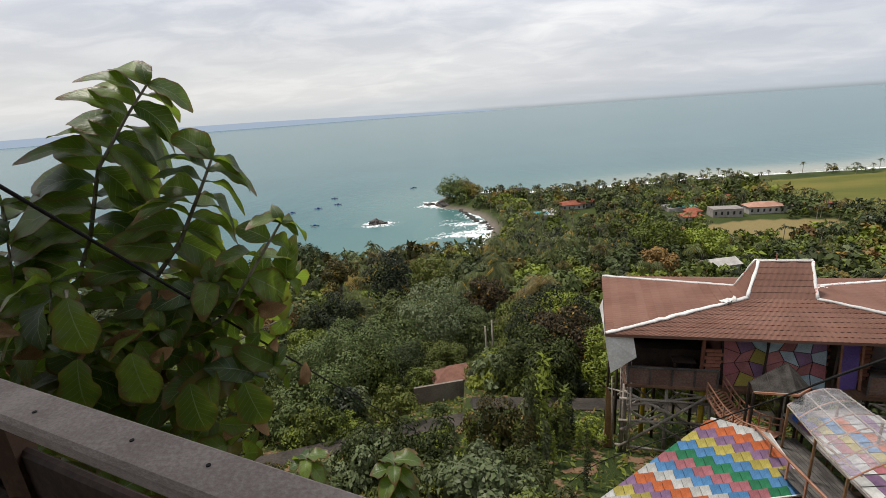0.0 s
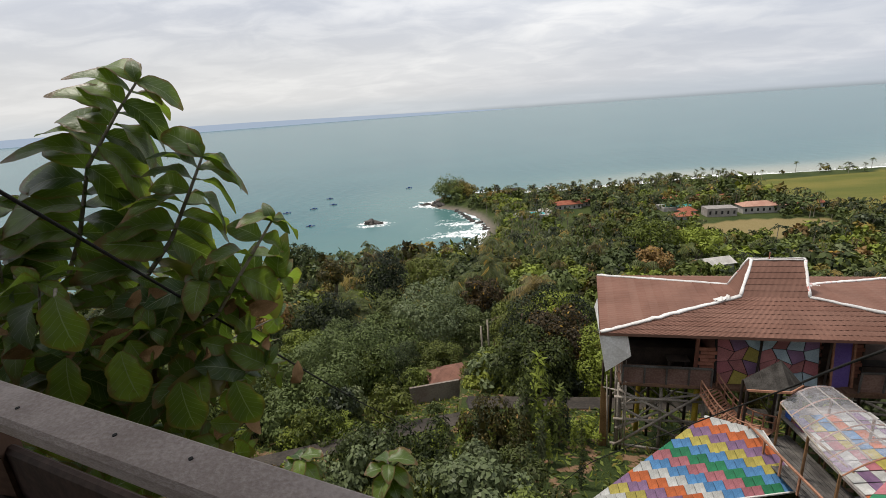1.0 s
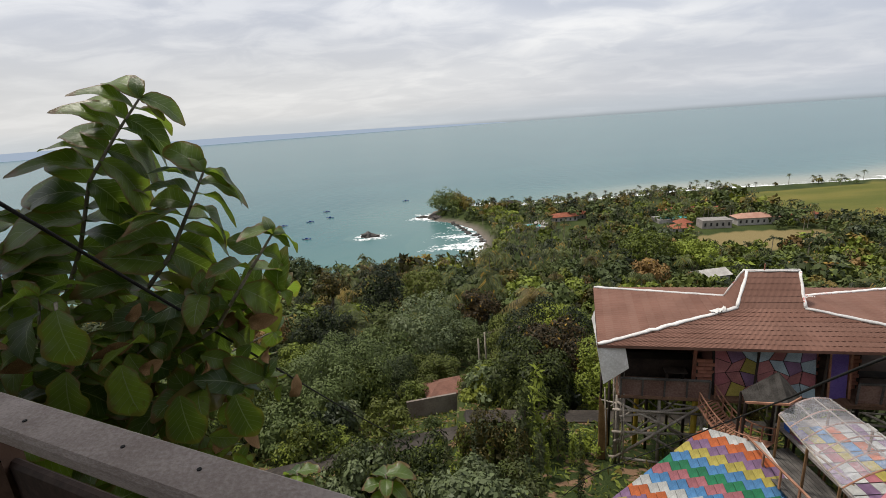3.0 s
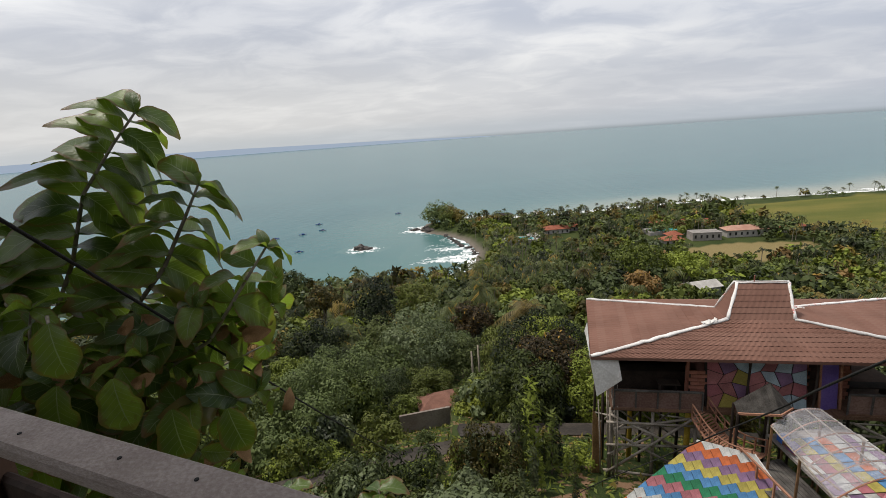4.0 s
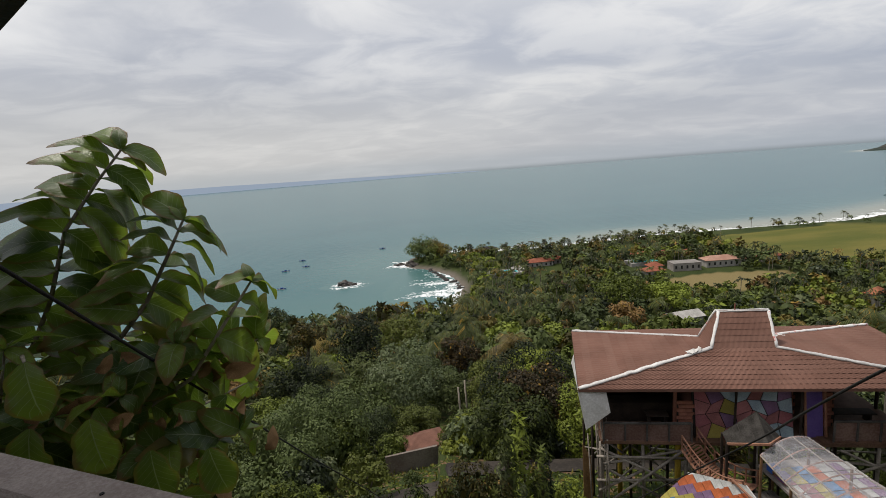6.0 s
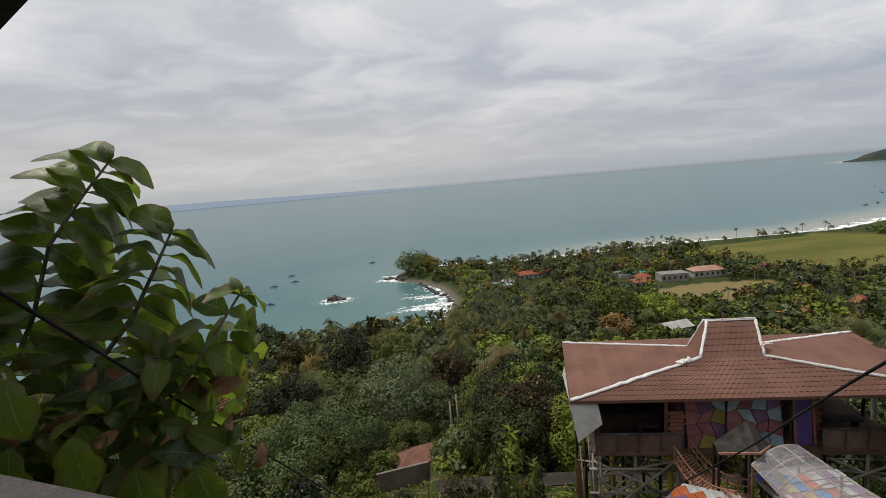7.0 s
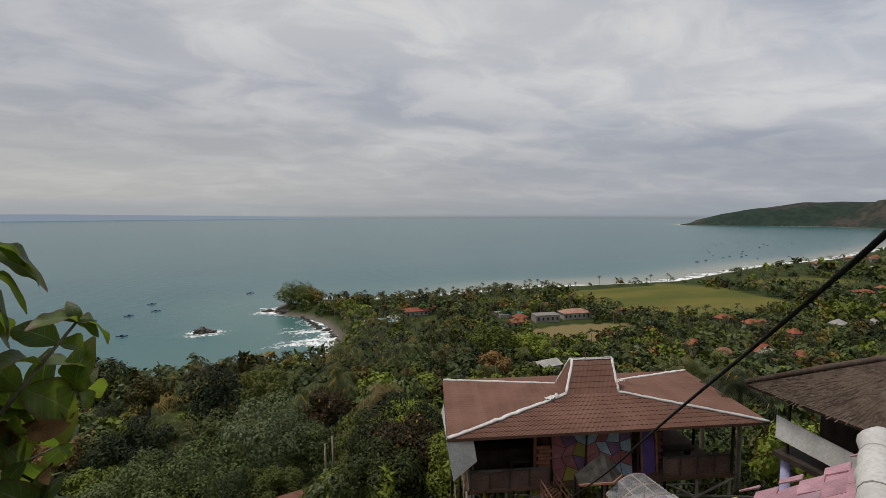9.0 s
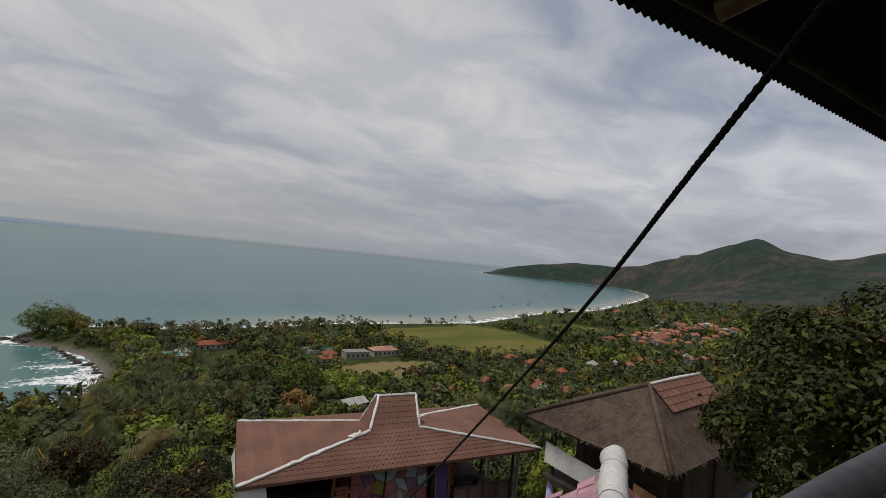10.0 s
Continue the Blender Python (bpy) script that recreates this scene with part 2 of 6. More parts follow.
def sea_mat():
    k = Mat("sea_water")
    v = k.world()
    shore = k.attr("shore").outputs["Fac"]
    surf = k.attr("surf").outputs["Fac"]
    patch = k.noise(0.006, 4, k.world((1, 2.2, 1)))
    deep = k.mix(k.ramp(patch, 0.35, 0.65), (0.017, 0.090, 0.102), (0.027, 0.108, 0.117))
    c = k.mix(k.ramp(shore, 130, 10), deep, (0.062, 0.142, 0.138))
    sandy = k.math("MULTIPLY", k.ramp(shore, 75, 15), k.attr("sandy").outputs["Fac"])
    c = k.mix(k.math("MULTIPLY", sandy, 0.75), c, (0.30, 0.29, 0.22))
    lines = k.noise(0.06, 5, k.world((0.6, 1.0, 1)), 0.6, 1.5)
    lace = k.noise(0.35, 5, v, 0.65, 1.0)
    edge = k.math("SUBTRACT", k.math("ADD", k.math("MULTIPLY", lines, 0.55), k.math("MULTIPLY", lace, 0.5)), k.math("MULTIPLY", shore, 0.010))
    foam = k.ramp(k.math("ADD", edge, k.math("MULTIPLY", surf, 0.19)), 0.53, 0.64)
    foam = k.math("MULTIPLY", foam, k.ramp(surf, 0.05, 0.35))
    c = k.mix(foam, c, (0.82, 0.83, 0.83))
    w = k.n.new("ShaderNodeTexWave")
    k.l.new(k.world((0.35, 1, 1)), w.inputs[0])
    w.inputs["Scale"].default_value, w.inputs["Distortion"].default_value, w.inputs["Detail"].default_value = 0.05, 6, 4
    k.bump(k.math("ADD", k.math("MULTIPLY", w.outputs[1], 0.5), k.noise(0.16, 4, v, 0.6)), 0.25, 0.6)
    return k.done(c, k.math("ADD", 0.22, k.math("MULTIPLY", foam, 0.6)), 0, 0.15)


SEA = sea_mat()


def ground_mat():
    k = Mat("ground_cover")
    v = k.world()
    n1, n2, n3 = k.noise(0.05, 4, v), k.noise(0.9, 5, v), k.noise(14, 4, v)
    green = k.mix(k.ramp(n1, 0.3, 0.7), (0.02, 0.034, 0.01), (0.046, 0.06, 0.018))
    green = k.mix(k.math("MULTIPLY", k.ramp(n3, 0.4, 0.7), 0.5), green, (0.072, 0.085, 0.026))
    soil = k.mix(n3, (0.15, 0.085, 0.05), (0.25, 0.16, 0.1))
    near = k.math("MULTIPLY", k.ramp(n2, 0.55, 0.62), k.attr("bare").outputs["Fac"])
    c = k.mix(near, green, soil)
    field = k.attr("field").outputs["Fac"]
    grass = k.mix(k.ramp(k.noise(0.03, 4, k.world((0.4, 1, 1))), 0.35, 0.65), (0.085, 0.095, 0.022), (0.145, 0.13, 0.034))
    c = k.mix(field, c, grass)
    c = k.mix(k.attr("dry").outputs["Fac"], c, k.mix(n2, (0.19, 0.15, 0.06), (0.27, 0.2, 0.10)))
    shore = k.attr("sand").outputs["Fac"]
    c = k.mix(shore, c, k.mix(n2, (0.10, 0.085, 0.075), (0.2, 0.17, 0.14)))
    # hill tones greyed and blued in the base colour to stand in for haze
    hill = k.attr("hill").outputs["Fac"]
    hazed_hill = k.mix(k.ramp(k.noise(0.004, 6, v, 0.6), 0.42, 0.6), (0.03, 0.048, 0.038), (0.07, 0.06, 0.052))
    hazed_hill = k.mix(k.math("MULTIPLY", k.ramp(k.noise(0.022, 8, v, 0.75), 0.42, 0.58), 0.75), hazed_hill, (0.018, 0.03, 0.023))
    c = k.mix(hill, c, hazed_hill)
    k.bump(k.math("ADD", n3, k.math("MULTIPLY", k.noise(0.06, 5, v), 6)), 0.5, 0.15)
    return k.done(c, 0.95, 0, 0.1)


GROUND = ground_mat()

# ---- mesh helpers ----


class Geo:
    """Vertices and faces of one mesh."""

    def __init__(self):
        self.v, self.f, self.mi, self.count = [], [], [], 0

    def add(self, verts, faces, mi=0):
        verts = np.asarray(verts, float).reshape(-1, 3)
        faces = [tuple(int(i) + self.count for i in f) for f in faces]
        self.v.append(verts)
        self.f += faces
        self.mi += [mi] * len(faces)
        self.count += len(verts)
        return self

    def box(self, c, s, m=None, mi=0):
        x, y, z = (a / 2 for a in s)
        p = [(-x, -y, -z), (x, -y, -z), (x, y, -z), (-x, y, -z), (-x, -y, z), (x, -y, z), (x, y, z), (-x, y, z)]
        p = [Vector(q) for q in p]
        if m is not None:
            p = [m.to_3x3() @ q for q in p]
        return self.add([tuple(q + Vector(c)) for q in p], [(0, 3, 2, 1), (4, 5, 6, 7), (0, 1, 5, 4), (1, 2, 6, 5), (2, 3, 7, 6), (3, 0, 4, 7)], mi)

    def beam(self, a, b, w, h, mi=0, up=(0, 0, 1)):
        """A squared beam from a to b."""
        a, b = Vector(a), Vector(b)
        d = (b - a).normalized()
        s = d.cross(Vector(up))
        s = s.normalized() if s.length > 1e-4 else Vector((1, 0, 0))
        u = s.cross(d)
        p = []
        for e in (a, b):
            for i, j in ((-1, -1), (1, -1), (1, 1), (-1, 1)):
                p.append(tuple(e + s * (w / 2 * i) + u * (h / 2 * j)))
        return self.add(p, [(0, 1, 2, 3), (7, 6, 5, 4), (0, 4, 5, 1), (1, 5, 6, 2), (2, 6, 7, 3), (3, 7, 4, 0)], mi)

    def tube(self, pts, radii, n=8, mi=0, cap=True):
        pts = [Vector(p) for p in pts]
        if isinstance(radii, (int, float)):
            radii = [radii] * len(pts)
        rings = []
        for i, p in enumerate(pts):
            d = (pts[min(i + 1, len(pts) - 1)] - pts[max(i - 1, 0)]).normalized()
            s = d.cross(Vector((0.13, 0.21, 0.97)))
            s = s.normalized() if s.length > 1e-3 else Vector((1, 0, 0))
            u = s.cross(d)
            rings += [tuple(p + (s * math.cos(2 * math.pi * k / n) + u * math.sin(2 * math.pi * k / n)) * radii[i]) for k in range(n)]
        f = []
        for i in range(len(pts) - 1):
            for k in range(n):
                a, b = i * n + k, i * n + (k + 1) % n
                f.append((a, b, b + n, a + n))
        if cap:
            f.append(tuple(range(n))[::-1])
            f.append(tuple(range((len(pts) - 1) * n, len(pts) * n)))
        return self.add(rings, f, mi)

    def slab(self, quad, t, mi=0):
        """A flat panel: a polygon, thickened by t below its face."""
        q = [Vector(p) for p in quad]
        nrm = (q[1] - q[0]).cross(q[-1] - q[0]).normalized()
        n = len(q)
        p = [tuple(a) for a in q] + [tuple(a - nrm * t) for a in q]
        f = [tuple(range(n)), tuple(range(2 * n - 1, n - 1, -1))]
        f += [(i, i + n, (i + 1) % n + n, (i + 1) % n) for i in range(n)]
        return self.add(p, f, mi)

    def mesh(self, name, mats, smooth=False):
        me = bpy.data.meshes.new(name)
        v = np.concatenate(self.v) if self.v else np.zeros((0, 3))
        me.from_pydata(v.tolist(), [], self.f)
        for m in (mats if isinstance(mats, (list, tuple)) else [mats]):
            me.materials.append(m)
        if any(self.mi):
            me.polygons.foreach_set("material_index", self.mi)
        if smooth:
            me.polygons.foreach_set("use_smooth", [True] * len(me.polygons))
        me.update()
        return me


def part(name, geo, material, parent=None, label="", smooth=False):
    """One mesh object, under its thing."""
    me = geo.mesh(name, material, smooth) if isinstance(geo, Geo) else geo
    ob = new(name, me)
    if parent is not None:
        ob.parent = parent
    if label:
        ob["label"] = label
    return ob


def thing(name, m, label, category, group="", kind=""):
    ob = new(name)
    ob.matrix_world = m
    ob.empty_display_size = 0.2
    return tagged(ob, label, category, group, kind)


def array_mesh(name, V, F, mats, mi=None):
    """A mesh from numpy arrays; all faces have the same number of corners."""
    me = bpy.data.meshes.new(name)
    n, k = F.shape
    me.vertices.add(len(V))
    me.vertices.foreach_set("co", V.astype(np.float32).ravel())
    me.loops.add(n * k)
    me.loops.foreach_set("vertex_index", F.astype(np.int32).ravel())
    me.polygons.add(n)
    me.polygons.foreach_set("loop_start", np.arange(0, n * k, k, dtype=np.int32))
    for m in mats:
        me.materials.append(m)
    if mi is not None:
        me.polygons.foreach_set("material_index", np.asarray(mi, np.int32))
    me.update(calc_edges=True)
    me.validate()
    return me

# ---- land and sea ----
COAST = np.array([(-1500, -600), (-420, 95), (-200, 168), (-110, 196), (-54, 214), (-25, 212), (4, 216), (17, 240), (21, 268), (15, 300), (4, 320),
                  (-9, 331), (-17, 345), (-12, 368), (8, 380), (30, 376), (52, 366), (122, 366), (179, 377), (235, 375), (359, 370), (562, 440), (748, 474),
                  (1000, 560), (1272, 666), (1700, 850), (1960, 1000), (2200, 1200), (2290, 1440), (2120, 1651), (1960, 1800), (1850, 1880), (1930, 1990),
                  (2200, 2080), (2700, 2300), (3700, 2600), (5200, 2500), (5200, -5000), (-1500, -5000)], float)


def coast_distance(x, y):
    """Distance to the shoreline: positive on land, negative at sea."""
    p = np.stack([x, y], -1)
    best = np.full(x.shape, 1e9)
    inside = np.zeros(x.shape, bool)
    for a, b in zip(COAST, np.roll(COAST, -1, 0)):
        ab = b - a
        t = np.clip(((p - a) @ ab) / (ab @ ab), 0, 1)
        best = np.minimum(best, np.hypot(*np.moveaxis(p - (a + t[..., None] * ab), -1, 0)))
        hit = (a[1] > y) != (b[1] > y)
        cx = a[0] + (y - a[1]) / (ab[1] if ab[1] else 1e-9) * ab[0]
        inside ^= hit & (x < cx)
    return np.where(inside, best, -best)


PROFILE_Q = [-400, -60, -20, 2, 17, 25, 41, 65, 90, 120, 170, 205, 330, 700, 5000]
PROFILE_Z = [140, 85, 71, 61.7, 55, 51.2, 42, 32, 23.5, 15.5, 6.5, 4, 3.5, 5, 8]
HILL_AZ = [38, 45, 48, 55, 62, 66, 70, 73, 76, 79, 83, 90, 110, 140]
HILL_H = [0, 6, 50, 102, 112, 185, 236, 258, 214, 206, 220, 240, 290, 260]
HILL_R = [2700, 2700, 2750, 2750, 2700, 2600, 2450, 2350, 2250, 2200, 2150, 2100, 2000, 1900]


def wobble(x, y, s):
    return (np.sin(x / s + 1.3 * np.sin(y / s * 0.7)) + np.sin(y / s * 1.13 + 1.7 * np.sin(x / s * 0.6 + 2)) + np.sin((x + y) / s * 0.53 + 4)) / 3


def land(x, y, coast=None):
    """Height of the ground."""
    x, y = np.asarray(x, float), np.asarray(y, float)
    r = np.hypot(x, y)
    q = np.where(x > 0, 0.86 * y + 0.36 * x, 0.96 * y - 0.1 * x)
    z = np.interp(q, PROFILE_Q, PROFILE_Z)
    z += 0.12 * (x - 6) * np.exp(-(r / 32) ** 2) * (y > -30)
    z += wobble(x, y, 23) * np.clip((r - 30) / 60, 0, 1) * np.clip((z - 3) / 10, 0, 1) * 1.8
    az = np.degrees(np.arctan2(x, y))
    h, rc = np.interp(az, HILL_AZ, HILL_H), np.interp(az, HILL_AZ, HILL_R)
    hill = h * np.exp(-((r - rc) / np.where(r < rc, 520, 900)) ** 2)
    hill *= 1 + 0.10 * wobble(x, y, 90) + 0.05 * wobble(x, y, 37)
    d = coast_distance(x, y) if coast is None else coast
    z = np.maximum(z, 0) + hill
    return np.where(d > 0, np.minimum(z, 0.25 + d * 0.22 + np.clip(d - 40, 0, None) * 0.8), np.maximum(-3, d * 0.1))


def in_poly(x, y, poly):
    inside = np.zeros(np.shape(x), bool)
    for (ax, ay), (bx, by) in zip(poly, poly[1:] + poly[:1]):
        hit = (ay > y) != (by > y)
        inside ^= hit & (x < ax + (y - ay) / ((by - ay) or 1e-9) * (bx - ax))
    return inside


FIELD = [(214, 336), (330, 342), (350, 300), (345, 238), (275, 222), (200, 232), (205, 280)]
FIELD_FAR = [(400, 330), (470, 345), (520, 300), (430, 285)]
DRY = [(104, 226), (150, 236), (186, 228), (182, 206), (132, 200)]
LAWN = [(38, 312), (36, 303), (44, 296), (54, 302), (44, 320)]
RESORT = [(62, 252), (80, 250), (84, 285), (62, 290)]
RESORT_B = [(108, 232), (170, 236), (168, 252), (108, 262)]


def polar(azs, rs):
    A, R = np.meshgrid(np.radians(azs), rs, indexing="ij")
    return R * np.sin(A), R * np.cos(A)


def grid_faces(n, m, close=False):
    i, j = np.meshgrid(np.arange(n if close else n - 1), np.arange(m - 1), indexing="ij")
    a, b = i * m + j, ((i + 1) % n) * m + j
    return np.stack([a, a + 1, b + 1, b], -1).reshape(-1, 4)


azs = np.concatenate([np.arange(-70, 100, 0.6), np.arange(100, 290, 6)])
rs = np.concatenate([[0.5], np.arange(3, 60, 1.5), np.arange(60, 240, 5), np.arange(240, 460, 4), np.geomspace(460, 4900, 60)])
gx, gy = polar(azs, rs)
cd = coast_distance(gx, gy)
gz = land(gx, gy, cd)
ground_me = array_mesh("ground", np.stack([gx, gy, gz], -1).reshape(-1, 3), grid_faces(len(azs), len(rs), True), [GROUND])
ground_me.polygons.foreach_set("use_smooth", [True] * len(ground_me.polygons))
gr = np.hypot(gx, gy)
# the hill value blends in the haze-greyed colour between 1000 and 1500 m
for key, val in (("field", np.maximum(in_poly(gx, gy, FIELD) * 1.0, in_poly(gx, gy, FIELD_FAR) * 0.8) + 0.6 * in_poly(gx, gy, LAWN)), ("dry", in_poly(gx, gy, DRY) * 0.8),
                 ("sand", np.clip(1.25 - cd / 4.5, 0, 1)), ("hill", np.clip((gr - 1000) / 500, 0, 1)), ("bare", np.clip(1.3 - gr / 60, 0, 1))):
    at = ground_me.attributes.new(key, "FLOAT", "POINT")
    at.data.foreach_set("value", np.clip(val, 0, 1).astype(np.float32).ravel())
ground = tagged(new("ground", ground_me), "steep green hillside falling to a coastal plain with hills", "ground", kind="structure")

s_az = np.arange(-75, 112, 0.5)
s_r = np.concatenate([np.arange(150, 460, 3.2), np.geomspace(460, 4920, 60)])
wx, wy = polar(s_az, s_r)
wd = coast_distance(wx, wy)
sea_me = array_mesh("water", np.stack([wx, wy, np.zeros_like(wx)], -1).reshape(-1, 3), grid_faces(len(s_az), len(s_r)), [SEA])
waz = np.degrees(np.arctan2(wx, wy))
# surf strength: the small bay, the islet, the long beach and the far beach
bay = np.exp(-((wx - 2) / 24) ** 2 - ((wy - 262) / 52) ** 2) * 0.82 + 0.8 * np.exp(-((wx + 20) / 16) ** 2 - ((wy - 346) / 14) ** 2)
islet = np.exp(-((wx + 52) / 11) ** 2 - ((wy - 296) / 8) ** 2) * 1.1
beach = 0.75 * ((wx > 20) & (wy > 340)) * np.clip(1.25 - np.abs(wd) / 48, 0, 1) + 0.6 * np.exp(-((wx - 52) / 22) ** 2 - ((wy - 375) / 16) ** 2)
surf = np.clip(np.maximum(np.maximum(bay, islet), beach), 0, 1)
away = np.minimum(-wd, np.where(islet > 0.12, 6, 1e9))
away = np.where(bay > 0.2, np.minimum(away, 14), away)
for key, val in (("shore", np.clip(away, 0, 5000)), ("surf", surf), ("sandy", np.clip((wx - 60) / 120, 0, 1))):
    at = sea_me.attributes.new(key, "FLOAT", "POINT")
    at.data.foreach_set("value", val.astype(np.float32).ravel())
tagged(new("water", sea_me), "calm grey-green sea with white surf along the shore", "sea", kind="structure")


def far_coast():
    """A low coast beyond the sea; its haze is painted as a blue glow."""
    k = Mat("painted_haze_glow")
    # land that emits a flat blue in place of the haze before it
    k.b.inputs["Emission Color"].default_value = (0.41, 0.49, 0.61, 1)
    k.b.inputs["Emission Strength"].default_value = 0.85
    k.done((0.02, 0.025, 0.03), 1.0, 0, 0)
    a = np.radians(np.arange(-60, 8.1, 0.5))
    top = 58 * np.clip((8 - np.degrees(a)) / 30, 0, 1) ** 0.8 * (0.95 + 0.05 * np.sin(a * 9 + 1))
    b = np.stack([4850 * np.sin(a), 4850 * np.cos(a), -np.ones_like(a)], -1)
    t = np.stack([4880 * np.sin(a), 4880 * np.cos(a), top], -1)
    v = np.concatenate([b, t])
    n = len(a)
    f = np.array([(i, i + 1, n + i + 1, n + i) for i in range(n - 1)])
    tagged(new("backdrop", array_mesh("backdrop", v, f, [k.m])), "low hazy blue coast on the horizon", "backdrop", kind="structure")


far_coast()

# ---- trees ----
rng = np.random.default_rng(7)


def unit(v):
    return v / np.maximum(np.linalg.norm(v, axis=-1, keepdims=True), 1e-9)


def leaf_quads(P, N, size, g, droop=0.35, slim=0.55):
    """Folded leaf blades at the points P, facing N."""
    n = len(P)
    t = g.normal(size=(n, 3))
    t[:, 2] -= droop
    t = unit(t - (t * N).sum(-1, keepdims=True) * N)
    s = np.cross(N, t)
    L = (size * g.uniform(0.7, 1.25, n))[:, None]
    W = L * slim
    mid = P + t * L * 0.45
    V = np.stack([P, mid + s * W * 0.5 + N * L * 0.06, P + t * L - N * L * 0.12, mid - s * W * 0.5 + N * L * 0.06], 1).reshape(-1, 3)
    return V, np.arange(4 * n).reshape(-1, 4)


def crown_arrays(g, leaves, rx, rz, size, lobes=14, slim=0.55, lobe=(0.26, 0.44), core=0.07):
    """Leaves of an uneven crown round (0, 0, 0): leafy domes on its outside with dark gaps between them."""
    i = np.arange(lobes) + 0.5
    up = 1 - 1.45 * i / lobes
    turn = i * 2.39996 + g.uniform(0, 6.28)
    flat = np.sqrt(np.clip(1 - up ** 2, 0, 1))
    c = np.stack([flat * np.cos(turn), flat * np.sin(turn), up], -1) + g.normal(size=(lobes, 3)) * 0.13
    rad = g.uniform(*lobe, lobes)
    c *= (g.uniform(0.82, 1.12, lobes) - rad * 0.8)[:, None]
    inner = int(leaves * core)
    n = leaves - inner
    k = g.choice(lobes, n, p=rad ** 2 / (rad ** 2).sum())
    out_ = unit(c + np.array([0, 0, 0.25]))
    d = unit(g.normal(size=(n, 3)) + out_[k] * 0.75 + np.array([0, 0, 0.3]))
    reach = g.uniform(0.72, 1.06, n) * np.where(g.random(n) < 0.07, g.uniform(1.05, 1.35, n), 1)
    P = c[k] + d * (rad[k] * reach)[:, None]
    N = unit(d + g.normal(size=(n, 3)) * 0.36 + np.array([0, 0, 0.22]))
    q = unit(g.normal(size=(inner, 3))) * g.uniform(0.2, 0.62, (inner, 1))
    V, F = leaf_quads(P * np.array([rx, rx, rz]), N, size, g, slim=slim)
    if inner:
        V2, F2 = leaf_quads(q * np.array([rx, rx, rz]), unit(g.normal(size=(inner, 3)) + np.array([0, 0, 0.6])), size * 1.9, g, slim=0.8)
        V, F = np.concatenate([V, V2]), np.concatenate([F, F2 + len(V)])
    return V, F


def palm_arrays(g, fronds, length, seg=6, width=0.58, notch=(0.0, 0.5)):
    """Arching fronds of a coconut palm: two drooping ribbons of notched leaflets along each rib."""
    V, F = [], []
    n = 0
    for i in range(fronds):
        a = 2 * math.pi * (i * 0.382 + g.uniform(0, 0.06))
        el = g.uniform(-0.35, 1.15)
        L = length * g.uniform(0.8, 1.1)
        s = np.linspace(0, 1, seg + 1)
        out_, up = L * np.cos(el) * s * (1 - 0.1 * s), L * (np.sin(el) * s - 0.62 * s ** 2)
        rib = np.stack([out_ * math.cos(a), out_ * math.sin(a), up], -1)
        side = np.array([-math.sin(a), math.cos(a), 0])
        w = L * width * 0.5 * np.sin(np.clip(s * 0.9 + 0.14, 0, 1) * math.pi) ** 0.7
        for sg in (-1, 1):
            for j in range(seg):
                p0, p1 = rib[j], rib[j + 1]
                for e in notch:
                    b = p0 + (p1 - p0) * e
                    c = p0 + (p1 - p0) * (e + 0.72 / len(notch))
                    ww = w[j] * (1 - e) + w[j + 1] * e + 0.02
                    tip = b + (p1 - p0) * 0.75 + sg * side * ww - np.array([0, 0, ww * 0.75])
                    V += [b, c, tip + (p1 - p0) * 0.05, tip]
                    F.append((n, n + 1, n + 2, n + 3))
                    n += 4
    return np.array(V), np.array(F)


def trunk_geo(g, h, r0, limbs=4, reach=1.6, lean=0.08):
    geo = Geo()
    dx_, dy_ = g.normal(size=2) * lean * h
    pts = [(dx_ * s * s, dy_ * s * s, h * s) for s in (0, 0.3, 0.65, 1.0)]
    geo.tube(pts, [r0 * 1.25, r0, r0 * 0.8, r0 * 0.5], 7)
    for i in range(limbs):
        a = 2 * math.pi * (i / limbs + g.uniform(0, 0.15))
        b = pts[2] if i % 2 else pts[1]
        m = (b[0] + math.cos(a) * reach * 0.5, b[1] + math.sin(a) * reach * 0.5, b[2] + h * 0.22)
        e = (b[0] + math.cos(a) * reach, b[1] + math.sin(a) * reach, b[2] + h * 0.5)
        geo.tube([b, m, e], [r0 * 0.55, r0 * 0.35, r0 * 0.12], 5)
    return geo


FOOT = []          # keep-outs: x, y, radius


def clear_of(x, y):
    for fx, fy, fr in FOOT:
        if (x - fx) ** 2 + (y - fy) ** 2 < fr * fr:
            return False
    for poly in (FIELD, FIELD_FAR, DRY, LAWN, RESORT, RESORT_B):
        if in_poly(x, y, poly):
            return False
    return True


FOOT += [(12, 17, 8.2), (8, 13, 6.5), (19, 9, 8), (0, 0, 8), (13, 12.5, 5), (-2.5, 39, 4.2), (-0.8, 33, 4.5), (-1.2, 28.5, 2.5), (8, 59, 4.5), (7, 53, 4.5), (6.3, 48.5, 3), (3, 25, 2.5), (8, 25.5, 2.5), (-2.5, 24, 2.5), (-7, 22.5, 2.5), (6, 8, 7), (85, 146, 7), (82, 139, 6), (79, 133, 5), (-1.3, 36, 4.5), (-1.0, 29.5, 3.5), (2.2, 41, 3), (0.6, 33, 3.6), (1.4, 37.5, 3.6)]

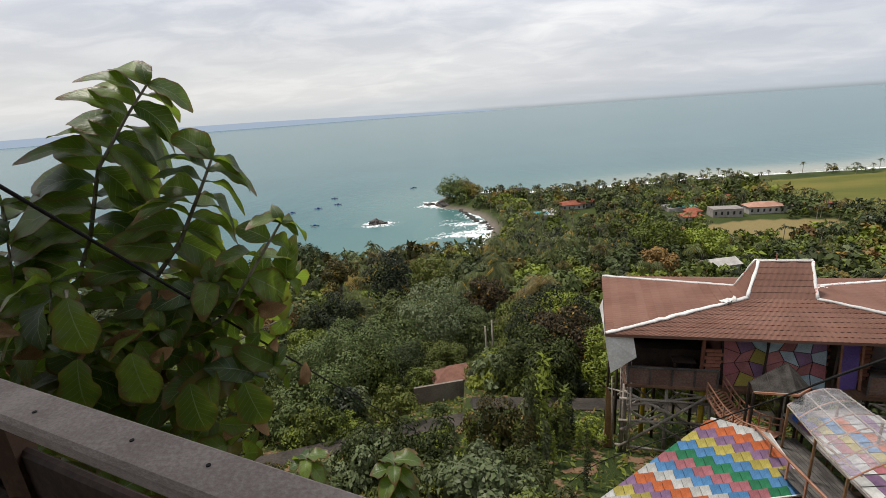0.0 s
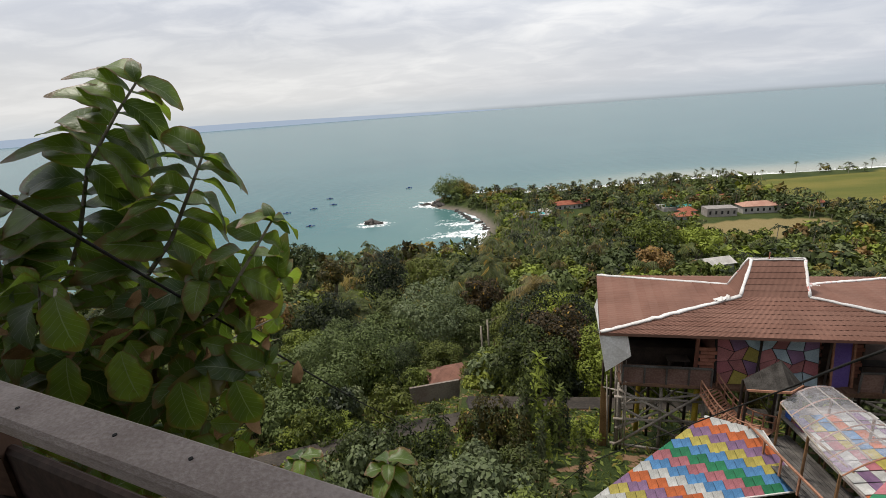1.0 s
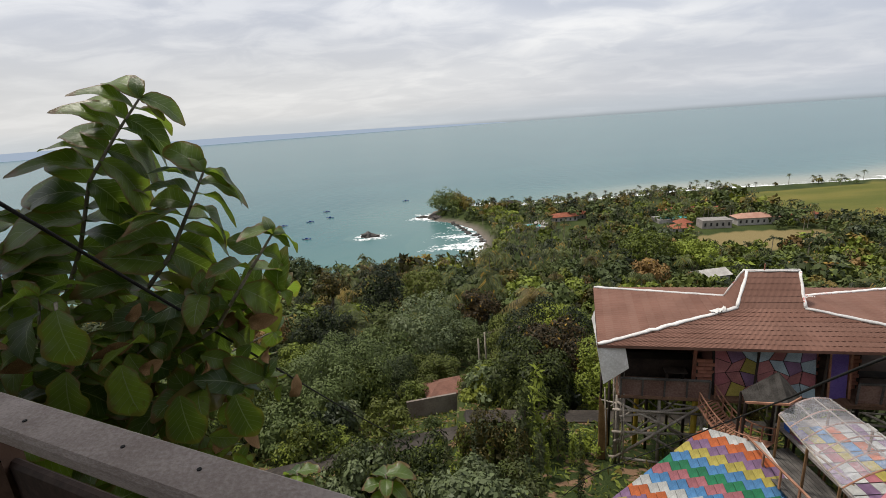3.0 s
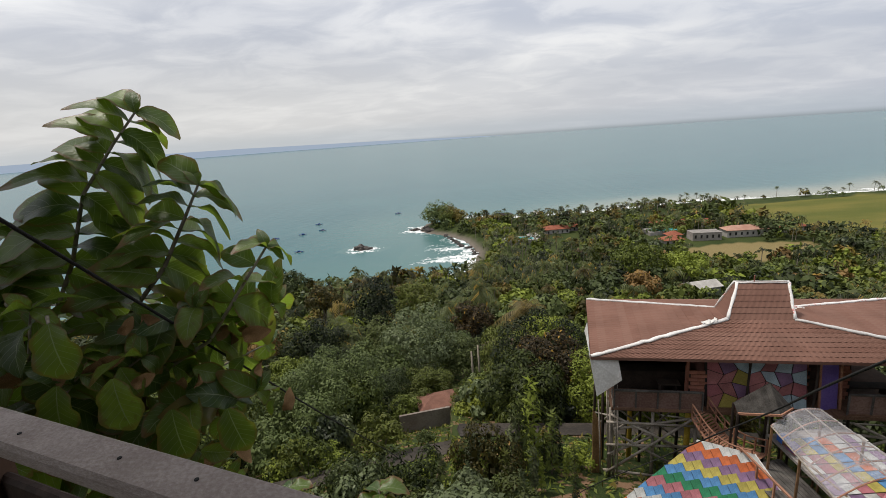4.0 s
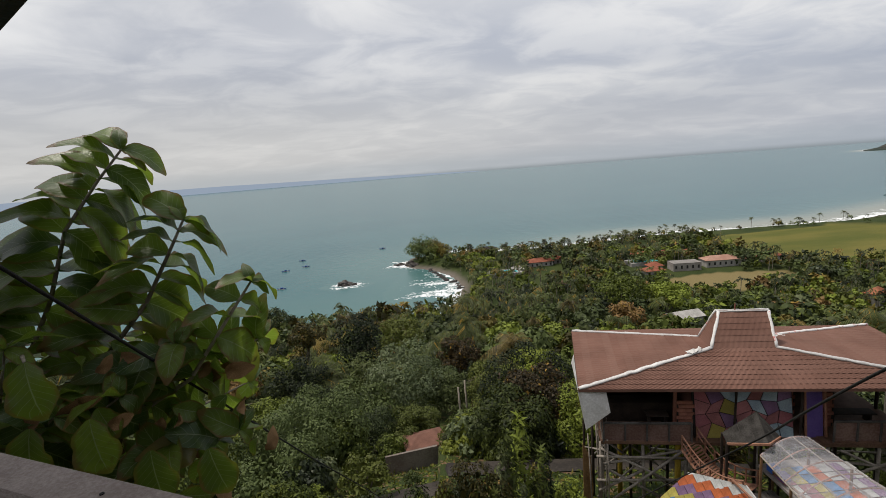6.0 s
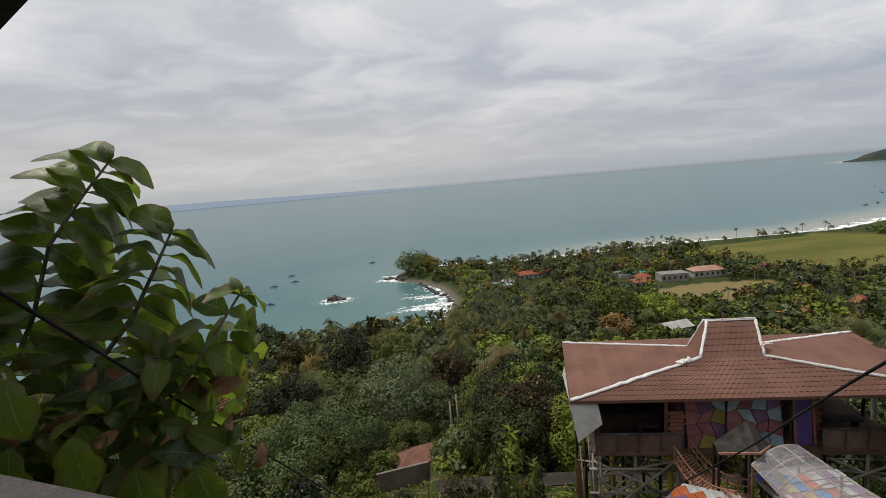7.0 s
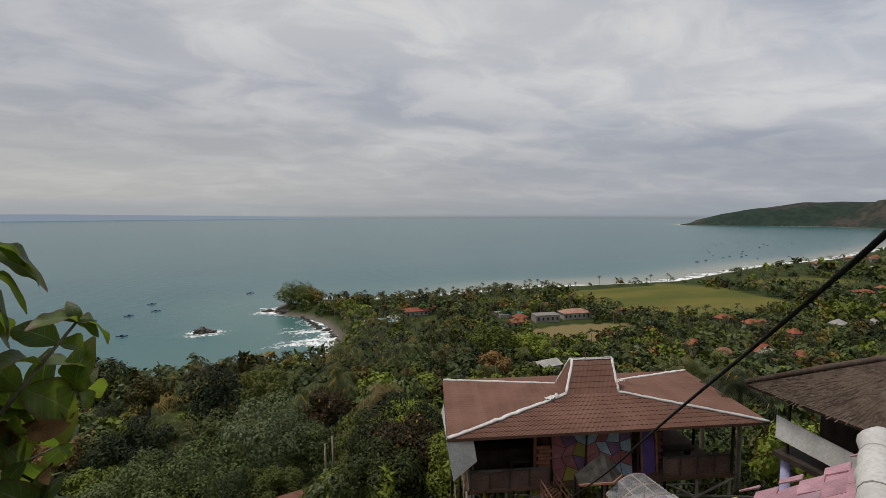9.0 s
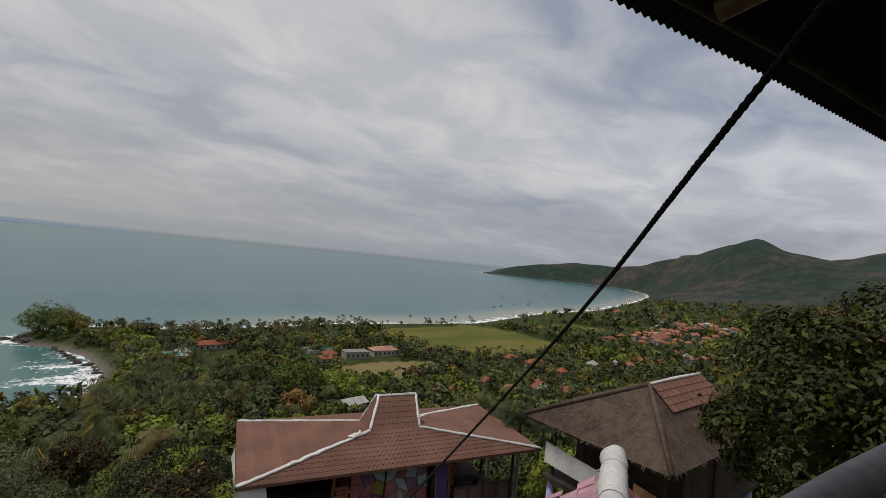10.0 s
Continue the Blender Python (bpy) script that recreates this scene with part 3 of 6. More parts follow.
TREE_KINDS = [
    # label, crown material, crown radius, crown half height, leaf, trunk height, leaves near
    ("round mid-green broadleaf tree on the hillside", G_MID, 3.1, 2.8, 0.40, 2.9),
    ("dense dark-green mango-like tree on the hillside", G_DARK, 3.7, 3.2, 0.38, 2.8),
    ("bright green broadleaf tree on the hillside", G_BRIGHT, 2.9, 2.7, 0.38, 2.8),
    ("olive tree with yellowing leaves on the hillside", G_OLIVE, 2.7, 2.9, 0.40, 3.0),
    ("tree with rusty orange leaves on the hillside", G_RUST, 2.5, 2.5, 0.38, 2.7),
    ("grey-green tree with large pale leaves on the hillside", G_GREY, 2.9, 2.8, 0.46, 2.9),
]


def tree_mesh_pair(g, kind, leaves):
    label, mat, rx, rz, lf, th = TREE_KINDS[kind]
    size = lf * 0.66 * math.sqrt(4600 / leaves) ** 0.8
    V, F = crown_arrays(g, leaves, rx, rz, size, int(g.integers(11, 18)), 0.55, (0.28, 0.46))
    V[:, 2] += th + rz * 0.35
    return trunk_geo(g, th, 0.16, 5, rx * 0.5).mesh("trunk", BARK, True), array_mesh("crown", V, F, [mat])


def plant_tree(name, label, category, trunk, crown, x, y, s, turn, sz=1.0, z=None, group="hillside trees"):
    e = thing(name, Matrix.LocRotScale((x, y, float(land(x, y)) - 0.15 if z is None else z), Euler((0, 0, turn)), (s, s, s * sz)), label, category, group)
    part("trunk", trunk, None, e)
    part("crown", crown, None, e)
    return e


HEROES = [
    # x, y, crown centre height, crown radius, kind, leaves, half height to radius, label
    (-3.9, 53.4, 44.0, 5.4, 5, 5200, 0.86, "wide grey-green tree with large pale leaves"),
    (-13.9, 84.7, 38.0, 4.6, 1, 2600, 1.4, "tall dark-green tree with a pointed crown"),
    (-16.9, 44.9, 46.2, 2.5, 2, 3400, 0.9, "round fresh green tree above the slope"),
    (5.1, 28.4, 52.2, 3.1, 0, 6200, 1.0, "tall mid-green tree beside the path"),
    (2.6, 29.6, 50.6, 2.3, 2, 4000, 1.0, "bright leafy tree beside the path"),
    (-7.9, 34.6, 49.2, 2.5, 2, 3600, 0.75, "airy light-green tree above the path"),
    (13.1, 54.2, 43.8, 3.8, 2, 3600, 0.85, "bright green dense tree beside the shelter"),
    (9.2, 46.0, 45.0, 3.0, 0, 3600, 0.9, "mid-green tree in front of the shelter"),
    (-61.4, 171.8, 18.0, 8.0, 1, 1500, 0.75, "broad dark-green tree at the shore"),
    (4.0, 69.7, 40.6, 3.5, 4, 2400, 0.8, "tree with rusty brown leaves"),
    (-18.1, 59.3, 42.8, 3.8, 1, 3200, 0.95, "very dark dense tree"),
    (-10.6, 61.0, 41.8, 3.4, 1, 3000, 0.95, "very dark dense tree"),
    (-26.8, 60.6, 42.6, 3.0, 4, 2400, 0.9, "tree with yellow-orange leaves"),
    (57.6, 130.0, 22.5, 5.0, 4, 1300, 0.85, "tree with yellow-orange leaves"),
    (72.7, 168.5, 19.5, 10.0, 2, 1800, 0.62, "wide spreading bright green tree"),
    (88.0, 164.0, 17.5, 8.0, 2, 1500, 0.6, "wide spreading bright green tree"),
    (2.1, 52.6, 43.0, 2.9, 1, 2800, 0.95, "dark tree beside the bare poles"),
    (-8.0, 112.5, 29.5, 5.6, 0, 1600, 0.9, "mid-green tree on the slope"),
    (-31.7, 114.0, 30.5, 4.6, 3, 1500, 0.9, "olive tree on the slope"),
]


def hero_trees():
    """The single trees that stand out from the woods."""
    g = np.random.default_rng(13)
    for x, y, zc, r, kind, leaves, tall, words in HEROES:
        far = math.hypot(x, y)
        V, F = crown_arrays(g, leaves, r, r * tall, (0.30 if kind != 5 else 0.36) * max(1.0, (far / 55) ** 0.85) * (4600 / leaves) ** 0.25, int(g.integers(16, 26)), 0.62 if kind == 5 else 0.52, (0.22, 0.4))
        zb = float(land(x, y)) - 0.2
        e = thing("tree", Matrix.Translation((x, y, zb)), words, "tree", "single trees")
        part("trunk", trunk_geo(g, max(1.5, zc - zb - 0.2 * r), 0.05 * r + 0.06, 6, r * 0.5, 0.03), BARK, e, "", True)
        part("crown", array_mesh("crown", V + np.array([0, 0, zc - zb]), F, [TREE_KINDS[kind][1]]), None, e)
        FOOT.append((x, y, r * (0.92 if far < 60 else 0.8)))


hero_trees()


def woods():
    g = np.random.default_rng(11)
    near = [[tree_mesh_pair(g, k, 5600) for _ in range(2)] for k in range(6)]
    middle = [[tree_mesh_pair(g, k, 2700) for _ in range(2)] for k in range(6)]
    plain = [[tree_mesh_pair(g, k, 1000) for _ in range(2)] for k in range(6)]
    palm_trunk = Geo().tube([(0, 0, 0), (0.25, 0.1, 3), (0.3, 0.1, 6), (0.1, 0, 8.5)], [0.2, 0.15, 0.13, 0.12], 7).mesh("trunk", PALE_BARK, True)
    palms = []
    for i in range(3):
        V, F = palm_arrays(g, 19, 3.3, 9)
        V += (0.1, 0, 8.5)
        palms.append(array_mesh("crown", V, F, [G_PALMDRY if i == 2 else G_PALM]))
    far_v, far_f, far_m, far_t, n = [], [], [], [], 0
    species = np.array([0.28, 0.24, 0.20, 0.17, 0.05, 0.06])
    protos = {}
    for lod, leaves, lf in ((0, 900, 0.70), (1, 420, 0.95), (2, 96, 1.75), (3, 34, 2.9)):
        for k in range(6):
            for v in range(4):
                rx, rz = TREE_KINDS[k][2], TREE_KINDS[k][3]
                protos[lod, k, v] = crown_arrays(g, leaves, rx, rz, lf, int(g.integers(9, 15)) if lod < 2 else int(g.integers(6, 9)), 0.6, core=0.07 if lod < 2 else 0.0)
        for v in range(4):
            protos[lod, 6, v] = palm_arrays(g, (15, 13, 11, 8)[lod], 3.2, (5, 4, 3, 2)[lod], 0.58, (0.0, 0.5) if lod < 2 else (0.0,))
    stems = Geo()
    for r0, r1, step in ((26, 48, 5.3), (48, 85, 5.6), (85, 165, 6.3), (165, 330, 6.0), (330, 620, 9.0), (620, 1500, 21)):
        for ix in np.arange(-r1, r1, step):
            for iy in np.arange(-r1 * 0.4, r1, step):
                x, y = ix + g.uniform(-0.45, 0.45) * step, iy + g.uniform(-0.45, 0.45) * step
                r, a = math.hypot(x, y), math.degrees(math.atan2(x, y))
                if not (r0 <= r < r1 and (-42 if r < 85 else -50) < a < 92):
                    continue
                if r < 48 and a > 62:
                    continue
                if not clear_of(x, y):
                    continue
                if 435 < x < 790 and 205 < y < 310 and g.random() < 0.7:
                    continue
                cdist = float(coast_distance(np.array(x), np.array(y)))
                if cdist < (5 if x < 20 or y < 345 else 16):
                    continue
                z = float(land(x, y, np.array(cdist)))
                s = g.uniform(0.72, 1.25) if g.random() < 0.8 or r < 60 or r > 200 else g.uniform(1.25, 1.75)
                if y > 320 and cdist < 70:
                    s *= 0.72
                clumpy = wobble(np.array(x), np.array(y), 17.0)
                palm_p = 0.05 if r < 60 else (0.42 if cdist < 90 or r > 260 else 0.24)
                if 0 < x < 70 and 170 < y < 290:
                    palm_p = 0.75
                if x > 18 and y > 330:
                    palm_p = 0.8
                kind = int(g.choice(6, p=species))
                if clumpy > 0.35:
                    kind = 2 if g.random() < 0.6 else kind
                elif clumpy < -0.3:
                    kind = 1 if g.random() < 0.7 else kind
                if r < 72 and kind in (3, 4) and g.random() < 0.75:
                    kind = int(g.choice([0, 2, 5]))
                is_palm = g.random() < palm_p
                if x > 205 and y > 325 and x < 420 and cdist < 45 and g.random() < 0.8:
                    continue
                turn = g.uniform(0, 6.28)
                if r < 72:
                    if is_palm:
                        plant_tree("palm_tree", "coconut palm with arching fronds among the trees", "palm tree", palm_trunk, palms[int(g.integers(0, 3))], x, y, s, turn, 0.8, group="hillside palms")
                    else:
                        src = plain if 22 < a < 62 else (near if r < 48 else middle)
                        tr, cr = src[kind][int(g.integers(0, 2))]
                        plant_tree("tree", TREE_KINDS[kind][0], "tree", tr, cr, x, y, s, turn, g.uniform(0.8, 1.3))
                    continue
                lod = 0 if r < 112 else (1 if r < 175 else (2 if r < 330 else 3))
                pk = 6 if is_palm else kind
                V, F = protos[lod, pk, int(g.integers(0, 4))]
                c, sn = math.cos(turn), math.sin(turn)
                W = V * s * (1.0 if r < 330 else (1.15 if r < 620 else 2.2)) * (1.0 if is_palm else 1.08)
                W = np.stack([W[:, 0] * c - W[:, 1] * sn, W[:, 0] * sn + W[:, 1] * c, W[:, 2] * g.uniform(0.85, 1.2)], -1)
                top = (6.0 * s + 1.0) if is_palm else 3.3 * s
                W += (x, y, z + top)
                far_v.append(W)
                far_f.append(F + n)
                n += len(W)
                mi = 6 if is_palm else kind
                if is_palm and g.random() < 0.1:
                    mi = 7
                far_m.append(np.full(len(F), mi))
                far_t.append(np.full(len(F), g.random()))
                if is_palm and r < 420:
                    stems.tube([(x, y, z - 0.2), (x + 0.2, y, z + top)], [0.17, 0.12], 4, 0, False)
    # belt of palms and trees behind the long beach
    for i in range(330):
        t = g.random()
        cx = 22 + 330 * t
        cy = float(np.interp(cx, COAST[15:21, 0], COAST[15:21, 1])) - g.uniform(14, 40)
        palm = g.random() < 0.5
        if in_poly(cx, cy, FIELD) or in_poly(cx, cy, LAWN) or cx > 205 and g.random() < 0.82:
            continue
        s = g.uniform(0.5, 0.9)
        V, F = protos[1 if palm else 2, 6 if palm else int(g.choice([0, 1, 3])), int(g.integers(0, 4))]
        z = float(land(cx, cy))
        top = 8.0 * s + 1 if palm else 3.0 * s
        far_v.append(V * s * (1.0 if palm else 0.85) + (cx, cy, z + top))
        far_f.append(F + n)
        n += len(V)
        far_m.append(np.full(len(F), 6 if palm else int(g.choice([0, 1, 3]))))
        far_t.append(np.full(len(F), g.random()))
        if palm:
            stems.tube([(cx, cy, z - 0.2), (cx + 0.2, cy, z + top)], [0.17, 0.12], 4, 0, False)
    me = array_mesh("woods", np.concatenate(far_v), np.concatenate(far_f), GREENS, np.concatenate(far_m))
    tone = me.attributes.new("tone", "FLOAT", "FACE")
    tone.data.foreach_set("value", np.concatenate(far_t).astype(np.float32))
    tagged(new("woods", me), "mixed tropical woods and coconut palms covering slope and plain", "woods", kind="stuff")
    tagged(part("palm_trunks", stems, PALE_BARK), "slender pale trunks of distant coconut palms", "trunks", kind="stuff")


woods()


def slope_palms():
    g = np.random.default_rng(19)
    for x, y, top, s in ((22.4, 17.6, 61.2, 0.85), (24.6, 22.0, 60.0, 0.9), (33.0, 24.0, 57.5, 1.0)):
        zb = float(land(x, y)) - 0.2
        e = thing("palm_tree", Matrix.Translation((x, y, zb)), "coconut palm with long arching fronds behind the pavilion", "palm tree", "palms behind the pavilion")
        h = top - zb
        part("trunk", Geo().tube([(0, 0, 0), (0.2, 0.05, h * 0.4), (0.1, 0, h * 0.8), (0, 0, h)], [0.2, 0.14, 0.12, 0.11], 8), PALE_BARK, e, "", True)
        V, F = palm_arrays(g, 20, 3.4 * s, 11, 0.5)
        part("crown", array_mesh("crown", V + np.array([0, 0, h]), F, [G_PALM]), None, e)


slope_palms()

# ---- pavilion on stilts: u along its front, v towards the sea, z up from its ground ----
BASE = 54.6
HOUSE = Matrix.Translation((6.05, 16.97, BASE)) @ Matrix.Rotation(radians(-11.2), 4, "Z")
pav = thing("pavilion", HOUSE, "raised pavilion with brown shingled hip roof and bamboo stilts", "house")
LEN, DEP, EZ = 14.3, 6.65, 61.0 - BASE
TZ = 61.86 - BASE
TOP = 63.06 - BASE
BZ = 61.48 - BASE
eave = [(0, 0), (LEN, 0), (LEN + 0.4, DEP), (0.52, DEP)]
neck = [(5.75, 2.0, TZ), (8.3, 2.0, TZ), (9.0, 4.3, BZ), (6.1, 4.3, BZ)]
peak = [(6.5, 3.2), (8.5, 3.2), (8.55, 3.38), (6.45, 3.38)]


def lerp(a, b, t):
    return tuple(p + (q - p) * t for p, q in zip(a, b))


def course(a0, b0, a1, b1, lo, hi, parent, nrm, scallop=0.014):
    """One lapped course of shingles between two heights of a roof face."""
    pa, pb, qa, qb = (Vector(lerp(a0, a1, lo)), Vector(lerp(b0, b1, lo)), Vector(lerp(a0, a1, hi + 0.01)), Vector(lerp(b0, b1, hi + 0.01)))
    n = max(2, int((pb - pa).length / 0.11))
    v = []
    for i in range(n + 1):
        t = i / n
        p, q = pa.lerp(pb, t), qa.lerp(qb, t)
        w = scallop * (1 if i % 2 else -1)
        v += [tuple(p + nrm * (0.03 + w) - (q - p).normalized() * 0.02), tuple(q + nrm * 0.012), tuple(p - nrm * 0.01)]
    f = []
    for i in range(n):
        a, b = 3 * i, 3 * i + 3
        f += [(a, b, b + 1, a + 1), (a + 2, b + 2, b, a)]
    part("shingle_course", Geo().add(v, f), SHINGLE, parent)


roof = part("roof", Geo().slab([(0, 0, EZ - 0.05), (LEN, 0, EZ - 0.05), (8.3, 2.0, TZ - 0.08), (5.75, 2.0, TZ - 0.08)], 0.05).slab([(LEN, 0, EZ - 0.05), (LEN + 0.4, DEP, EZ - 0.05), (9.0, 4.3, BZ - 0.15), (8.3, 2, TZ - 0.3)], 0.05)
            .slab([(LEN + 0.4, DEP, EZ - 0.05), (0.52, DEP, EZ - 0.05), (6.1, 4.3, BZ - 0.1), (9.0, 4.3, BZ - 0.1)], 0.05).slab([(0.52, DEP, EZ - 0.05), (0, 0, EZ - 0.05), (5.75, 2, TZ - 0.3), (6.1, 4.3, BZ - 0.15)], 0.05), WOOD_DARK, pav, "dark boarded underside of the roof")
for k in range(4):
    a0, b0 = (*eave[k], EZ), (*eave[(k + 1) % 4], EZ)
    a1, b1 = neck[k], neck[(k + 1) % 4]
    a2, b2 = (*peak[k], TOP), (*peak[(k + 1) % 4], TOP)
    nrm = (Vector(b0) - Vector(a0)).cross(Vector(a1) - Vector(a0)).normalized()
    steps = 9 if k % 2 == 0 else 16
    for i in range(steps):
        course(a0, b0, a1, b1, i / steps, (i + 1) / steps, roof, nrm)
    nrm = (Vector(b1) - Vector(a1)).cross(Vector(a2) - Vector(a1)).normalized()
    for i in range(6):
        course(a1, b1, a2, b2, i / 6, (i + 1) / 6, roof, nrm, 0.006)


def cap(a, b, w, mat, name="ridge_cap"):
    """A lumpy mortar cap along a ridge."""
    g = np.random.default_rng(int(abs(a[0] * 7 + a[1] * 13 + b[2] * 5) * 10))
    n = max(4, int((Vector(b) - Vector(a)).length / 0.25))
    pts, rad = [], []
    for i in range(n + 1):
        p = Vector(lerp(a, b, i / n))
        pts.append(p + Vector((g.normal() * 0.012, g.normal() * 0.012, 0.03 + g.normal() * 0.008)))
        rad.append(w * g.uniform(0.85, 1.2))
    geo = Geo().tube(pts, rad, 8)
    base = np.array([tuple(Vector(lerp(a, b, i / n))) for i in range(n + 1)]).repeat(8, 0)
    geo.v[0][:, 2] = base[:, 2] + (geo.v[0][:, 2] - base[:, 2]) * 0.6
    part(name, geo, mat, pav, "lumpy white cap with red paint" if mat is CAP_RED else "lumpy white mortar cap", True)


for k in range(4):
    cap((*eave[k], EZ + 0.03), neck[k], 0.095, CAP_RED if k == 2 else WHITE)
    cap(neck[k], (*peak[k], TOP), 0.065, CAP_RED)
    cap((*peak[k], TOP), (*peak[(k + 1) % 4], TOP), 0.05, WHITE)
for u0, v0, z0, w in ((4.85, 1.70, TZ - 0.1, 0.13), (5.15, 1.80, TZ - 0.06, 0.1), (9.3, 4.25, BZ - 0.08, 0.13), (9.7, 4.32, BZ - 0.12, 0.1)):
    rag = Geo()
    gg = np.random.default_rng(int(u0 * 100))
    rag.add([(u0 + w * (i - 2) * 0.7 + gg.normal() * 0.03, v0 + w * (j - 1.5) * 0.6 + gg.normal() * 0.03, z0 + 0.12 + 0.05 * gg.normal() - 0.05 * abs(j - 1.5)) for i in range(5) for j in range(4)],
            [(i * 4 + j, i * 4 + j + 4, i * 4 + j + 5, i * 4 + j + 1) for i in range(4) for j in range(3)])
    part("torn_sheet", rag, WHITE_CLOTH, pav, "crumpled white torn sheet", True)
part("ridge_top", Geo().slab([(*p, TOP + 0.02) for p in peak], 0.05), SHINGLE, pav)
part("finial", Geo().tube([(7.2, 3.3, TOP), (7.2, 3.3, TOP + 0.32)], 0.025, 6), BRICK_RED, pav)
for (a, b) in ((0, 1), (1, 2), (2, 3), (3, 0)):
    part("fascia", Geo().beam((*eave[a], EZ - 0.04), (*eave[b], EZ - 0.04), 0.05, 0.12), SHINGLE, pav)
# white sheets hung at the corner
part("hanging_sheet", Geo().slab([(-0.05, 0.05, EZ - 0.1), (0.22, -0.12, EZ - 1.72), (1.2, -0.1, EZ - 0.95), (1.08, 0.1, EZ - 0.16)], 0.02), WHITE, pav, "white flapping plastic sheet")
part("side_sheet", Geo().slab([(0.22, 3.6, EZ - 0.02), (0.1, 3.6, EZ - 0.45), (0.2, 0.0, EZ - 0.75), (-0.06, 0.02, EZ - 0.02)], 0.015), WHITE, pav, "white plastic sheet under the eave")

FZ = 58.42 - BASE
part("deck", Geo().slab([(0.9, 0.45, FZ), (13.1, 0.45, FZ), (13.1, 6.0, FZ), (0.9, 6.0, FZ)], 0.12), WOOD_BROWN, pav)
for u in np.arange(1.0, 13.2, 0.145):
    if u < 4.6 or u > 9.4:
        part("deck_board", Geo().box((u, 1.15, FZ + 0.02), (0.13, 1.4, 0.03)), WOOD_BROWN, pav)


def railing(u0, u1, v, zt, posts, infill):
    part("rail_top", Geo().beam((u0, v, zt), (u1, v, zt), 0.09, 0.07), PLANK_DARK, pav)
    part("rail_bottom", Geo().beam((u0, v, FZ + 0.02), (u1, v, FZ + 0.02), 0.1, 0.12), WOOD_BROWN, pav)
    for i in range(posts):
        u = u0 + (u1 - u0) * i / (posts - 1)
        part("rail_post", Geo().beam((u, v - 0.01, FZ), (u, v - 0.01, zt), 0.06, 0.06), PLANK_DARK, pav)
        if i < posts - 1:
            uu = u + (u1 - u0) / (posts - 1)
            part("rail_panel", Geo().slab([(u + 0.03, v + 0.02, FZ + 0.06), (uu - 0.03, v + 0.02, FZ + 0.06), (uu - 0.03, v + 0.02, zt - 0.05), (u + 0.03, v + 0.02, zt - 0.05)], 0.015), infill, pav, "reddish board panel")


PANEL = worn("dusty_red_board", (0.13, 0.07, 0.055), (0.24, 0.16, 0.135), 3, 0.6)
railing(1.0, 4.45, 0.4, FZ + 0.88, 5, PANEL)
railing(9.75, 13.0, 0.55, FZ + 0.92, 5, PANEL)
# walls and front
WALLT = 60.95 - BASE
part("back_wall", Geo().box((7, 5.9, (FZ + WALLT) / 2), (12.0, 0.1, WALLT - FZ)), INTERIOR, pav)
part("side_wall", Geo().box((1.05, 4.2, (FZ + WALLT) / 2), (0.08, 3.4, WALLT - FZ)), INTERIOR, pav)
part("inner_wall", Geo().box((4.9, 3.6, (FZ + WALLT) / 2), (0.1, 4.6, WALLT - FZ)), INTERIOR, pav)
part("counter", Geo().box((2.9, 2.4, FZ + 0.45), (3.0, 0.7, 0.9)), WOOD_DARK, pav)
mosaic = part("mosaic_wall", Geo().slab([(4.7, 0.8, FZ), (8.55, 0.95, FZ), (8.55, 1.4, WALLT), (4.7, 1.25, WALLT)], 0.08), CHARCOAL, pav, "dark wall with painted patches")
PALETTE = {"pink": (0.44, 0.16, 0.18), "blue": (0.10, 0.27, 0.52), "green": (0.03, 0.22, 0.10), "yellow": (0.50, 0.42, 0.10), "purple": (0.27, 0.16, 0.28),
           "orange": (0.58, 0.15, 0.05), "white": (0.60, 0.60, 0.57), "soft_pink": (0.56, 0.31, 0.36), "lilac_pink": (0.50, 0.32, 0.38), "rose": (0.46, 0.19, 0.19), "sky": (0.44, 0.57, 0.68)}
PAINT = {k: worn(k + "_tile_paint", tuple(x * 0.56 for x in c), tuple(min(0.56, x * 0.9) for x in c), 7, 0.7, 0.25) for k, c in PALETTE.items()}
g = np.random.default_rng(5)
names = ["rose", "sky", "rose", "purple", "sky", "yellow", "rose", "sky", "pink", "purple"]
for i in range(7):
    for j in range(5):
        u0, u1, z0, z1 = 4.75 + i * 0.54, 4.75 + (i + 1) * 0.54, FZ + j * 0.5, min(FZ + (j + 1) * 0.5, WALLT - 0.02)
        v0, v1 = 0.77 + (u0 - 4.7) * 0.039, 0.77 + (u1 - 4.7) * 0.039
        lean = lambda z: 0.178 * (z - FZ)
        col = names[int(g.integers(0, 10))]
        q = []
        for ci, cj, du, dz_ in ((i, j, 0.02, 0.015), (i + 1, j, -0.02, 0.015), (i + 1, j + 1, -0.02, -0.015), (i, j + 1, 0.02, -0.015)):
            cu = 4.75 + ci * 0.54 + (0.13 * math.sin(ci * 5.3 + cj * 3.1) if 0 < ci < 7 else 0)
            cz = min(WALLT - 0.02, max(FZ, FZ + cj * 0.5 + (0.12 * math.sin(ci * 2.7 + cj * 4.9) if 0 < cj < 5 else 0)))
            q.append((cu + du, 0.77 + (cu - 4.7) * 0.039 + lean(cz) - 0.02, cz + dz_))
        part("patch", Geo().slab(q, 0.03), PAINT[col], mosaic)
for u in (6.15, 8.6):
    part("front_post", Geo().beam((u, 0.66, FZ), (u + 0.25, 1.05, WALLT), 0.08, 0.08), WOOD_DARK, pav)
